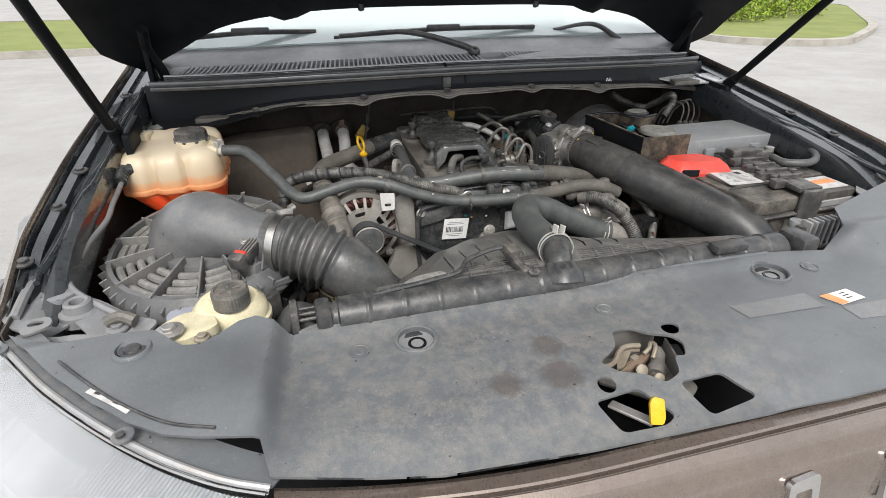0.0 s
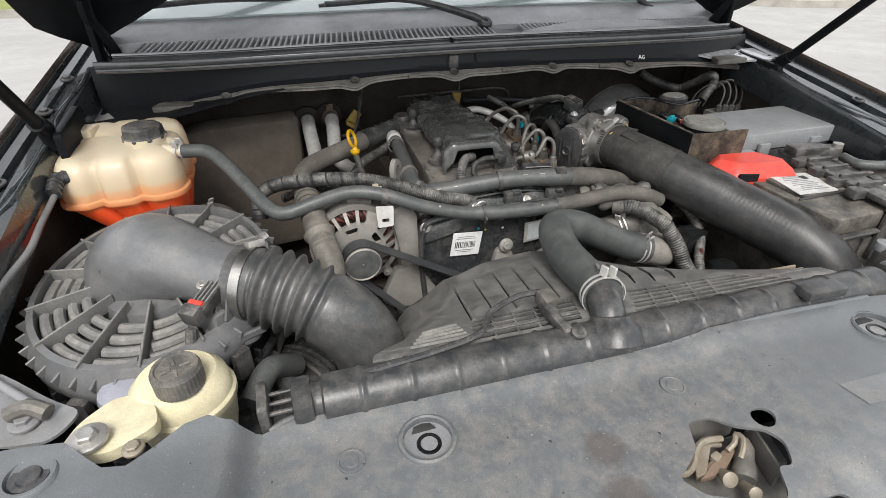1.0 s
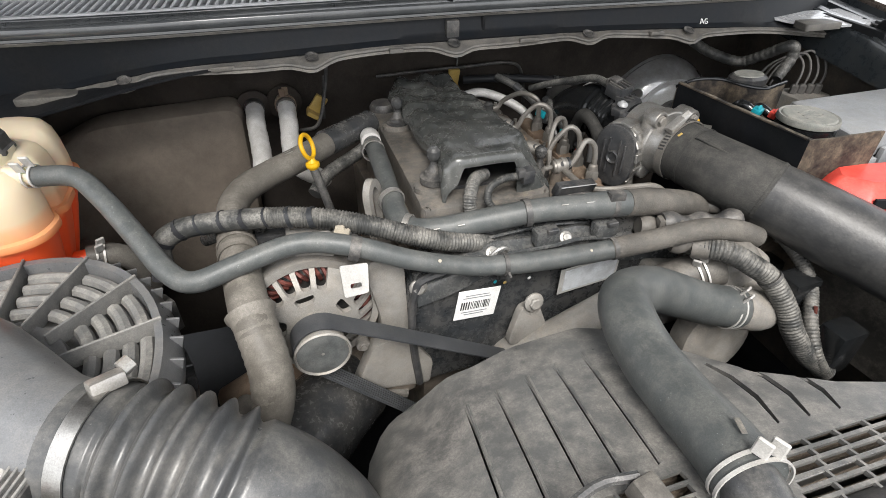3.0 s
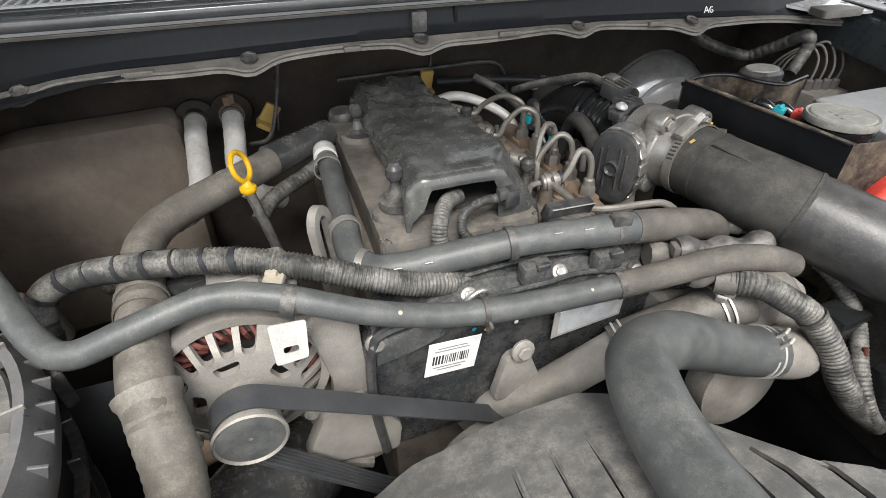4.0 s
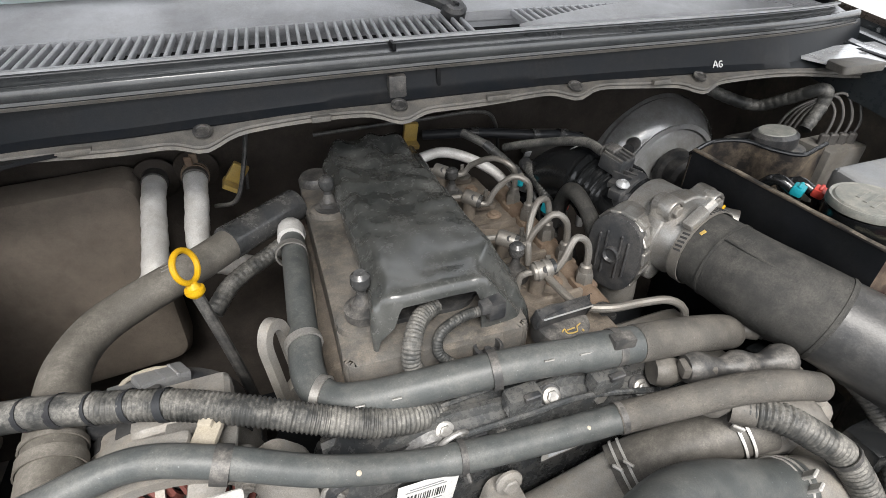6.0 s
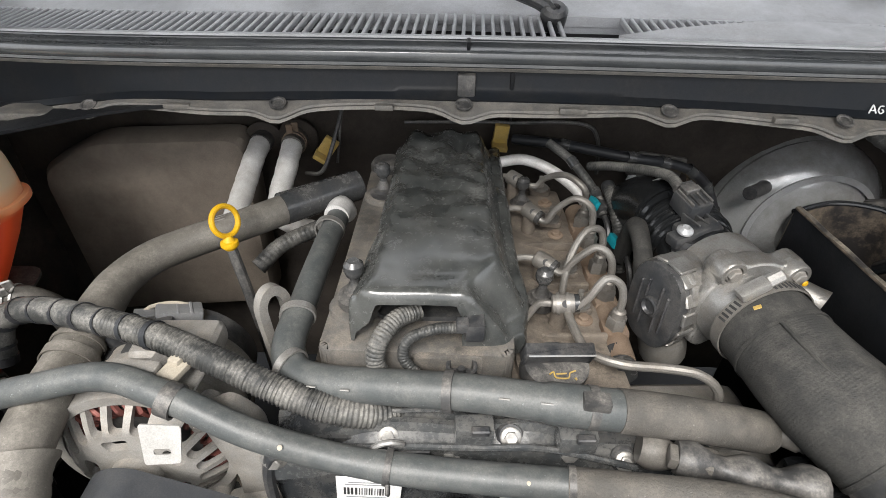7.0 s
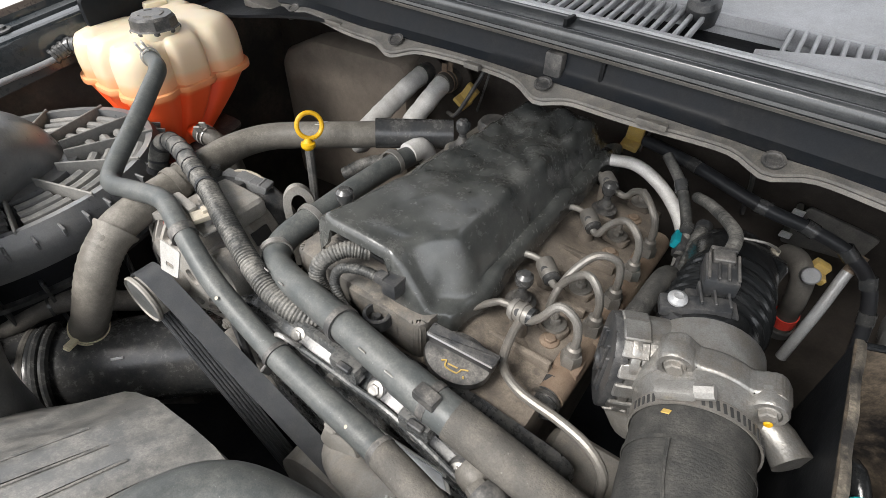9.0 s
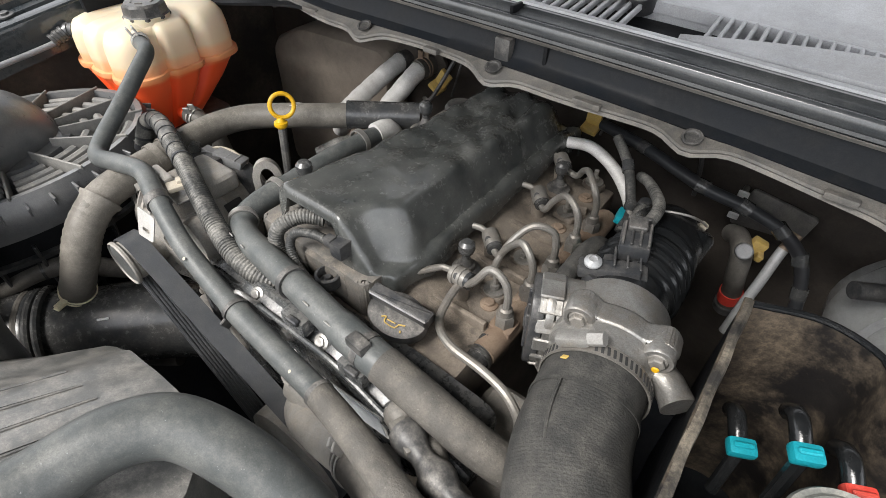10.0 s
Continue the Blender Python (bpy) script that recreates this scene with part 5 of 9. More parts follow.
lid = part("lid", lathe([(AR * 0.2, 1.056), (AR * 0.46, 1.054), (AR * 0.50, 1.022), (AR * 0.905, 1.020), (AR * 0.92, 1.060), (AR * 0.965, 1.060), (AR * 1.0, 1.048), (AR * 1.03, 1.038), (AR * 1.03, 1.026), (AR * 0.98, 1.006)], 72, Matrix.Translation((ACX, ACY, 0)) @ Matrix.Diagonal((1, 1.32, 1, 1))), M_LIDPL, air)
YS = 1.32
for k in range(14):
    a = 0.25 + 2 * math.pi * k / 14
    p0 = Vector((ACX + math.cos(a) * AR * 0.40, ACY + math.sin(a) * AR * 0.40 * YS, 1.064))
    p1 = Vector((ACX + math.cos(a) * AR * 0.97, ACY + math.sin(a) * AR * 0.97 * YS, 1.062))
    L = (p1 - p0).length
    part("radial_rib", box(0, 0, 0, L, 0.0028, 0.020, 0.0008, 1, Matrix.Translation((p0 + p1) / 2) @ pose(0, 0, -0.008, 0, 2, math.degrees(math.atan2(p1.y - p0.y, p1.x - p0.x)))), M_LIDRIB, lid)
for q in (0.565, 0.665, 0.765, 0.86):
    bm = None
    for k in range(14):
        a0 = 0.25 + 2 * math.pi * k / 14 + 0.05
        pts = [(ACX + math.cos(a0 + 0.35 * t) * AR * q, ACY + math.sin(a0 + 0.35 * t) * AR * q * YS, 1.049 - 0.006 * (q - 0.62)) for t in (0, 0.25, 0.5, 0.75, 1)]
        s = sweep(smooth_path(pts, 0.006), 0.0068, 8)
        bm = s if bm is None else join(bm, s)
    part("ring_rib", bm, M_LIDRIB, lid)
for k in range(44):
    a = 2 * math.pi * k / 44
    p = Vector((ACX + math.cos(a) * AR * 1.00, ACY + math.sin(a) * AR * 1.00 * YS, 1.040))
    part("edge_rib", box(0, 0, 0, 0.012, 0.003, 0.022, 0.0006, 1, Matrix.Translation(p) @ pose(0, 0, 0, 0, 20, math.degrees(math.atan2(math.sin(a) * 1.0, math.cos(a) * YS)))), M_LIDPL, lid)
part("body", lathe([(AR * 0.98, 1.008), (AR * 0.97, 0.98), (AR * 0.9, 0.86), (AR * 0.85, 0.70)], 60, Matrix.Translation((ACX, ACY, 0)) @ Matrix.Diagonal((1, 1.3, 1, 1))), M_PANEL, air, "black lower filter body")
for k in range(26):
    a = 2 * math.pi * k / 26
    part("body_rib", box(0, 0, 0, 0.010, 0.004, 0.14, 0.001, 1, Matrix.Translation((ACX + math.cos(a) * AR * 0.955, ACY + math.sin(a) * AR * 0.955 * 1.3, 0.925)) @ pose(0, 0, 0, 0, 6, math.degrees(math.atan2(math.sin(a), math.cos(a) * 1.3)))), M_PLAST, air)
for z, q in ((0.975, 0.985), (0.90, 0.945)):
    part("body_band", lathe([(AR * q - 0.004, z - 0.004), (AR * q + 0.006, z - 0.003), (AR * q + 0.006, z + 0.003), (AR * q - 0.004, z + 0.004)], 60, Matrix.Translation((ACX, ACY, 0)) @ Matrix.Diagonal((1, 1.3, 1, 1)), None, False), M_PLAST, air)
for a in (-0.9, -2.0, 0.6, 2.4):
    part("lid_clip", box(0, 0, 0, 0.012, 0.022, 0.04, 0.003, 2, Matrix.Translation((ACX + math.cos(a) * AR * 1.05, ACY + math.sin(a) * AR * 1.05 * YS, 1.008)) @ pose(0, 0, 0, 0, 0, math.degrees(a))), M_PLAST_D, air)
# outlet dome and pipe to the clamp
dome_path = smooth_path([(-0.600, 0.925, 1.02), (-0.597, 0.918, 1.055), (-0.570, 0.893, 1.084), (-0.530, 0.860, 1.089), (-0.492, 0.826, 1.086), (-0.456, 0.804, 1.081)], 0.006)
part("outlet_elbow", sweep(dome_path, lambda s, L: 0.068 - 0.027 * smoothstep(0.10 * L, 0.85 * L, s), 30), M_LIDPL, air, "smooth grey outlet elbow")
part("sensor_mount", box(0, 0, 0, 0.05, 0.06, 0.03, 0.006, 2, pose(-0.496, 0.790, 1.055, -10, 0, -40)), M_LIDPL, air)
for k in range(3):
    part("web", box(0, 0, 0, 0.003, 0.045, 0.03, 0.001, 1, pose(-0.472 - 0.011 * k, 0.778 + 0.004 * k, 1.068, -25, 0, -35)), M_LIDPL, air)
for k in range(5):
    part("shelf_rib", box(0, 0, 0, 0.075, 0.005, 0.010, 0.001, 1, pose(-0.480 + 0.004 * k, 0.752 + 0.014 * k, 1.036, 0, 0, 22)), M_LIDPL, air)
part("shelf", prism(rounded([(-0.535, 0.735), (-0.455, 0.760), (-0.430, 0.83), (-0.52, 0.84)], 0.01), 1.022, 1.030), M_LIDPL, air)
maf = thing("air_flow_sensor", "black air flow sensor plug with a red latch", "sensor", (-0.50, 0.765, 1.06))
part("body", box(0, 0, 0, 0.022, 0.050, 0.016, 0.003, 2, pose(-0.498, 0.772, 1.092, 14, 0, -35)), M_PLAST_D, maf)
for k in range(4):
    part("body_rib", box(0, 0, 0, 0.0018, 0.040, 0.003, 0.0006, 1, pose(-0.498, 0.772, 1.092, 14, 0, -35) @ pose(-0.0078 + 0.0052 * k, -0.002, 0.009)), M_LIDRIB, maf)
part("flange", box(0, 0, 0, 0.050, 0.014, 0.026, 0.003, 2, pose(-0.487, 0.791, 1.084, 0, 0, -35)), M_PLAST_D, maf)
part("latch", box(0, 0, 0, 0.018, 0.006, 0.005, 0.001, 1, pose(-0.5105, 0.7555, 1.0985, 14, 0, -35)), M_RED, maf, "red plug latch")
part("plug", box(0, 0, 0, 0.022, 0.016, 0.022, 0.003, 2, pose(-0.516, 0.7485, 1.088, 14, 0, -35)), M_PLAST_D, maf)
part("lead", tube([(-0.521, 0.744, 1.072), (-0.526, 0.732, 1.04), (-0.53, 0.725, 1.00), (-0.52, 0.72, 0.94)], 0.0065, 10), M_LOOM, maf)
bolt("screw", (-0.5045, 0.7885, 1.099), (0, -0.3, 1), 0.005, M_ZINC, maf, 1.5)

duct = thing("intake_bellows", "black rubber intake bellows with a worm clamp", "hose", (-0.40, 0.77, 1.0))
PB = smooth_path([(-0.470, 0.811, 1.082), (-0.448, 0.7995, 1.0800), (-0.415, 0.783, 1.071), (-0.382, 0.766, 1.058), (-0.350, 0.750, 1.036), (-0.328, 0.740, 1.000), (-0.320, 0.737, 0.95), (-0.320, 0.738, 0.86)], 0.0015)


def bel(s, L):
    if s < 0.030:
        return 0.0452
    if s < 0.109:
        return 0.0425 + 0.0095 * (0.5 + 0.5 * math.cos(2 * math.pi * (s - 0.0379) / 0.0158)) ** 1.6
    return 0.0435 + 0.0035 * smoothstep(0.109, 0.115, s) + 0.0005 * math.sin(s * 60)


part("bellows", sweep(PB, bel, 32), M_BELLOWS, duct, "", None, 1.2)
wc = part("worm_clamp", band((-0.4535, 0.8025, 1.0808), (0.88, -0.46, -0.08), 0.0462, 0.012, 0.0015), M_STEEL, duct, "bright worm-drive hose clamp")
part("clamp_screw", box(0, 0, 0, 0.022, 0.014, 0.010, 0.002, 2, pose(-0.441, 0.818, 1.126, -20, 10, 30)), M_ZINC, wc)
part("screw_head", lathe([(0.006, 0), (0.006, 0.008), (0.004, 0.009)], 8), M_ZINC, wc, "", toward((-0.433, 0.826, 1.127), (0.7, 0.6, 0.1)))
part("seam", tube([(-0.362, 0.779, 1.094), (-0.330, 0.767, 1.070), (-0.300, 0.757, 1.030), (-0.285, 0.752, 0.98)], 0.0012, 6), M_RUBBER_K, duct)

# ---- power steering reservoir ----
ps = thing("power_steering_reservoir", "cream plastic fluid reservoir with a ribbed grey cap", "reservoir", (-0.53, 0.68, 0.95))
part("body", lathe([(0.036, 0.96), (0.044, 1.0), (0.048, 1.030), (0.050, 1.034), (0.050, 1.041), (0.047, 1.044), (0.045, 1.058), (0.036, 1.068), (0.022, 1.070), (0.022, 1.076), (0.0, 1.076)], 36, pose(-0.528, 0.668, 0.010) @ Matrix.Diagonal((1.03, 0.97, 1, 1))), M_CREAM, ps)
part("tongue", sheet(rounded([(-0.565, 0.660), (-0.545, 0.640), (-0.535, 0.602), (-0.575, 0.585), (-0.612, 0.597), (-0.606, 0.632), (-0.585, 0.66)], 0.012), [], lambda x, y: 1.084 - 0.2 * abs(y - 0.6), 0.012, 0.01), M_CREAM, ps, "cream mounting tongue")
part("cap", lathe([(0.0225, 1.070), (0.0228, 1.090), (0.021, 1.094), (0.0185, 1.094), (0.0175, 1.092), (0.0, 1.092)], 72, pose(-0.522, 0.652, 0.009), lambda k: 1 + 0.018 * (k % 2)), M_CAP, ps, "ribbed dusty grey cap", None, 0.3)
for a in (0.3, 1.9, 3.6, 4.9):
    part("cap_mark", box(0, 0, 0, 0.010, 0.003, 0.001, 0.0003, 1, pose(-0.522, 0.652, 1.1016, 0, 0, math.degrees(a)) @ pose(0.009, 0, 0)), M_CAP, ps)
bolt("bolt", (-0.588, 0.600, 1.089), (0, 0, 1), 0.0085, M_ZINC, ps, 1.9)
bolt("bolt", (-0.552, 0.582, 1.084), (0, 0, 1), 0.006, M_BEIGE, ps, 1.5)
wc2 = thing("washer_filler", "faded blue-grey washer bottle cap", "cap", (-0.59, 0.695, 1.0))
part("cap", lathe([(0.024, 1.030), (0.026, 1.040), (0.024, 1.046), (0.012, 1.050), (0, 1.050)], 28, pose(-0.590, 0.700, 0)), M_BLUEGREY, wc2)
part("neck", lathe([(0.018, 0.80), (0.018, 1.032)], 20, pose(-0.590, 0.700, 0)), M_PLAST, wc2)
part("tab", box(-0.575, 0.727, 1.042, 0.012, 0.014, 0.005, 0.001), M_BLUEGREY, wc2)
for i, pts in enumerate((((-0.515, 0.740, 0.90), (-0.495, 0.750, 0.935), (-0.470, 0.764, 0.958), (-0.447, 0.768, 0.960), (-0.434, 0.758, 0.940), (-0.430, 0.750, 0.88)), ((-0.475, 0.70, 0.98), (-0.45, 0.74, 0.99), (-0.42, 0.77, 0.96)), ((-0.485, 0.66, 0.95), (-0.44, 0.655, 0.975), (-0.40, 0.655, 0.98), (-0.36, 0.665, 0.96)))):
    h = solo("fluid_hose", tube(pts, 0.015 if i < 2 else 0.011, 14), M_RUBBER, "dusty black rubber fluid hose beside the reservoir", "hose", pts[0], "fluid hoses")
# bracket grey on the cable stands for the pale reflection along it
solo("cable", tube([(-0.718, 1.130, 1.124), (-0.721, 1.06, 1.112), (-0.722, 0.997, 1.105), (-0.720, 0.935, 1.100), (-0.730, 0.860, 1.096), (-0.737, 0.785, 1.087), (-0.730, 0.756, 1.082), (-0.700, 0.720, 1.077), (-0.644, 0.666, 1.070)], 0.0044, 12), M_GREYP, "cable along the inner wing to the front, pale reflection in its grey", "cable", (-0.735, 0.86, 1.0))

# ---- coolant tank ----
M_TANK = bpy.data.materials.new("translucent_coolant_tank")
M_TANK.use_nodes = True
nt = M_TANK.node_tree
P = nt.nodes["Principled BSDF"]
tc = nt.nodes.new("ShaderNodeTexCoord")
sp = nt.nodes.new("ShaderNodeSeparateXYZ")
nz = nt.nodes.new("ShaderNodeTexNoise")
nz.inputs["Scale"].default_value = 14
ad = nt.nodes.new("ShaderNodeMath")
ad.operation = 'MULTIPLY_ADD'
ad.inputs[1].default_value = 0.012
rp = nt.nodes.new("ShaderNodeValToRGB")
ce = rp.color_ramp.elements
ce[0].position, ce[0].color = 0.0, (0.90, 0.085, 0.02, 1)
ce[1].position, ce[1].color = 1.0, (0.80, 0.71, 0.53, 1)
for p, c in ((0.56, (0.88, 0.10, 0.025)), (0.60, (0.86, 0.26, 0.09)), (0.64, (0.84, 0.40, 0.19)), (0.72, (0.84, 0.52, 0.29)), (0.76, (0.79, 0.65, 0.45))):
    ce.new(p).color = (*c, 1)
mr = nt.nodes.new("ShaderNodeMapRange")
mr.inputs[1].default_value, mr.inputs[2].default_value = 0.0, 0.185
nt.links.new(tc.outputs["Object"], sp.inputs[0])
nt.links.new(tc.outputs["Object"], nz.inputs["Vector"])
nt.links.new(nz.outputs["Fac"], ad.inputs[0])
nt.links.new(sp.outputs[2], ad.inputs[2])
nt.links.new(ad.outputs[0], mr.inputs[0])
nt.links.new(mr.outputs[0], rp.inputs[0])
nt.links.new(rp.outputs[0], P.inputs["Base Color"])
P.inputs["Roughness"].default_value = 0.35
P.inputs["Metallic"].default_value = 0.0
P.inputs["Subsurface Weight"].default_value = 0.25
P.inputs["Subsurface Radius"].default_value = (0.010, 0.006, 0.003)
P.inputs["Subsurface Scale"].default_value = 1.0
tl = nt.nodes.new("ShaderNodeBsdfTranslucent")
tg = nt.nodes.new("ShaderNodeGamma")
tg.inputs[1].default_value = 0.5
mx = nt.nodes.new("ShaderNodeMixShader")
mx.inputs[0].default_value = 0.28
nt.links.new(rp.outputs[0], tg.inputs[0])
nt.links.new(tg.outputs[0], tl.inputs[0])
nt.links.new(P.outputs[0], mx.inputs[1])
nt.links.new(tl.outputs[0], mx.inputs[2])
nt.links.new(mx.outputs[0], nt.nodes["Material Output"].inputs[0])

tank = thing("coolant_tank", "translucent cream coolant tank with orange coolant inside", "coolant tank", (-0.635, 1.17, 0.97))
TC = Vector((-0.641, 1.192, 0))
TANK_GROOVES = ((-0.034, -1, 0), (0.030, -1, 0), (1, -0.040, 1), (1, 0.030, 1), (-1, 0.0, 1), (0.03, 1, 0), (-0.03, 1, 0))


def tank_ring(z, k, dx=0.0, dy=0.0, cut=1.0, n=128):
    out = []
    for i in range(n):
        a = 2 * math.pi * i / n
        ca, sa = math.cos(a), math.sin(a)
        q = (abs(ca / 0.096) ** 5 + abs(sa / 0.104) ** 5) ** (-0.2)
        x, y = ca * q, sa * q
        g = 0.0
        for u, v, across in TANK_GROOVES:
            gx, gy = (u * 0.096, v) if across else (u, v * 0.104)
            g = max(g, math.exp(-(((x - gx) ** 2 + (y - gy) ** 2) / 0.009 ** 2)))
        s = k * (1 - 0.13 * g * cut)
        out.append((TC.x + x * s + dx, TC.y + y * s + dy, z))
    return out


def tank_top(x, y):
    """The crown of the tank rises to the filler and is pressed in where the lobes meet."""
    dx, dy = x - TC.x, y - TC.y
    z = 0.006 * math.exp(-(((dx - 0.04) ** 2 + (dy + 0.02) ** 2) / 0.06 ** 2)) + 0.009 * smoothstep(0.0, 0.07, dy)
    z -= 0.008 * math.exp(-((dx + 0.034) / 0.008) ** 2) * smoothstep(0.0, -0.06, dy)
    z -= 0.008 * math.exp(-((dx - 0.030) / 0.008) ** 2) * smoothstep(-0.01, -0.06, dy)
    z -= 0.008 * math.exp(-((dy + 0.040) / 0.008) ** 2) * smoothstep(0.03, 0.07, dx)
    z -= 0.008 * math.exp(-((dy - 0.030) / 0.008) ** 2) * smoothstep(0.02, 0.07, abs(dx))
    return z


rings = [tank_ring(*r) for r in ((0.985, 0.30, 0.040, -0.045, 0.5), (0.992, 0.42, 0.036, -0.040, 0.6), (1.015, 0.58, 0.026, -0.028), (1.045, 0.78, 0.012, -0.012), (1.070, 0.925, 0.002, -0.003), (1.0755, 0.965), (1.0765, 1.018, 0, 0, 0.75), (1.0805, 1.022, 0, 0, 0.75), (1.0845, 1.018, 0, 0, 0.75), (1.0855, 0.968), (1.105, 0.972), (1.122, 0.962), (1.134, 0.938), (1.1425, 0.885), (1.147, 0.80), (1.149, 0.66), (1.1495, 0.5), (1.150, 0.3), (1.150, 0.05))]
rings = [[(x, y, z + (tank_top(x, y) * smoothstep(1.10, 1.145, z) if z > 1.1 else 0)) for x, y, z in r] for r in rings]
part("tank", loft(rings), M_TANK, tank, "", None, 0.9)
cap_m = Matrix.Translation((-0.602, 1.176, 1.152)) @ pose(0, 0, 0, 0, 0, 12)
part("filler_neck", lathe([(0.034, -0.01), (0.034, 0.006)], 28, cap_m), M_TANK, tank)
part("cap", lathe([(0.0335, 0.001), (0.0350, 0.003), (0.0350, 0.006), (0.0325, 0.008), (0.0312, 0.020), (0.028, 0.0235), (0.012, 0.0245), (0.0, 0.0240)], 9, cap_m), M_PLAST_D, tank, "dusty black faceted cap")
for a in (20, 70, 150, 230, 300):
    part("cap_mark", box(0, 0, 0, 0.011, 0.0025, 0.0012, 0.0003, 1, cap_m @ pose(0, 0, 0.0246, 0, 0, a) @ pose(0.016, 0, 0, 0, 0, 90)), M_CAP, tank)
part("port", tube([(-0.570, 1.136, 1.142), (-0.556, 1.131, 1.142), (-0.535, 1.124, 1.141)], 0.010, 14), M_TANK, tank)
clamp(tank, (-0.546, 1.1275, 1.1415), (1, -0.33, 0), 0.0112)
part("port", tube([(-0.706, 1.105, 1.128), (-0.716, 1.100, 1.128), (-0.721, 1.090, 1.124), (-0.722, 1.07, 1.116)], ribbed(0.0098, 0.010, 0.18), 14, 0.001), M_RUBBER_K, tank, "black ribbed hose fitting", None, 0.9)
part("mounting_lug", box(0, 0, 0, 0.060, 0.036, 0.026, 0.005, 2, pose(-0.713, 1.238, 1.150, 0, 0, -14)), M_TANK, tank, "pale square lug")
part("lug_pin", lathe([(0.013, 0), (0.013, 0.003), (0.007, 0.005), (0.006, 0.010), (0.0, 0.011)], 18), M_PALEGREY, tank, "", Matrix.Translation((-0.716, 1.238, 1.163)))
part("mounting_lug", prism(rounded([(-0.745, 1.205), (-0.70, 1.20), (-0.695, 1.235), (-0.74, 1.245)], 0.008), 1.125, 1.140), M_TANK, tank)
part("bracket", sheet(rounded([(-0.755, 1.06), (-0.56, 1.06), (-0.53, 1.12), (-0.56, 1.25), (-0.75, 1.25)], 0.02), [], lambda x, y: 0.985, 0.004, 0.03), M_PLAST_D, tank, "dusty black tank bracket")
part("outlet", tube([(-0.580, 1.165, 1.010), (-0.556, 1.158, 1.012), (-0.535, 1.160, 1.012)], 0.011, 14), M_TANK, tank)
part("outlet_hose", tube([(-0.545, 1.159, 1.012), (-0.520, 1.163, 1.008), (-0.500, 1.170, 0.985), (-0.495, 1.175, 0.94)], 0.0145, 14), M_RUBBER_B, tank, "dusty hose on the tank outlet")
clamp(tank, (-0.531, 1.161, 1.0105), (1, 0.15, -0.2), 0.0150)

# ---- hoses over the engine ----
v = v_hose = thing("vent_hose", "dusty grey rubber vent hose from the coolant tank across the engine", "hose", (-0.4, 0.98, 1.06))
VP = [(-0.543, 1.1265, 1.141), (-0.505, 1.112, 1.141), (-0.480, 1.080, 1.130), (-0.450, 1.030, 1.108), (-0.424, 0.985, 1.089), (-0.400, 0.966, 1.084), (-0.355, 0.967, 1.094), (-0.300, 0.972, 1.101), (-0.250, 0.958, 1.096), (-0.190, 0.942, 1.074), (-0.135, 0.934, 1.058), (-0.090, 0.928, 1.052), (-0.030, 0.922, 1.049), (0.040, 0.914, 1.051), (0.090, 0.903, 1.060), (0.140, 0.889, 1.072), (0.185, 0.880, 1.066), (0.22, 0.878, 1.05)]
part("hose", tube(VP, lambda s, L: 0.0108 if s < 0.62 * L else 0.0118, 16), M_RUBBER, v)
for p, w in (((-0.247, 0.957, 1.093), (1, -0.25, -0.3)), ((-0.090, 0.928, 1.052), (1, -0.12, -0.09)), ((0.042, 0.9138, 1.0514), (1, -0.15, 0.1))):
    part("clip", band(p, w, 0.0112, 0.011 if p[0] < -0.2 else 0.005, 0.002), M_PLAST_D, v, "plastic hose clip")
part("tie_tail", box(0, 0, 0, 0.003, 0.008, 0.014, 0.001, 1, pose(-0.090, 0.915, 1.044, 25, 0, 0)), M_PLAST_D, v)
for p in ((0.01, 0.911, 1.0585), (-0.165, 0.929, 1.076)):
    part("paint_dot", lathe([(0.002, 0), (0.001, 0.0006), (0, 0.0007)], 8), M_PLUG, v, "", toward(p, (0, -0.6, 0.8)))

lm = thing("wiring_loom", "corrugated wiring loom sleeve with pale dust and tape bands", "wiring", (-0.3, 1.0, 1.06))
LP = [(-0.440, 1.035, 1.050), (-0.437, 1.048, 1.078), (-0.415, 1.052, 1.092), (-0.375, 1.043, 1.099), (-0.325, 1.026, 1.104), (-0.275, 1.010, 1.103), (-0.225, 0.992, 1.094), (-0.175, 0.976, 1.078), (-0.140, 0.968, 1.068), (-0.112, 0.968, 1.060), (-0.092, 0.976, 1.050), (-0.080, 0.990, 1.035)]
LS = smooth_path(LP, 0.00085)
part("sleeve", sweep(LS, lambda s, L: 0.0104 + 0.0011 * (1 if (s / 0.0034) % 1 < 0.5 else 0) if s > 0.15 else 0.0116, 14), M_LOOM, lm, "", None, 0.9)
for k in range(9):
    i = int(len(LS) * (0.03 + 0.055 * k))
    d = LS[i + 1] - LS[i - 1]
    part("tape_band", band(LS[i], d + Vector((0, 0, 0.3 * d.length)), 0.0116, 0.0030 + 0.0015 * (k % 3), 0.0005, 18), M_TAPE, lm)
part("stopper", lathe([(0.0125, -0.004), (0.0125, 0.004)], 16), M_TAPE, lm, "", toward(LP[0], (0.1, 0.4, 1)))

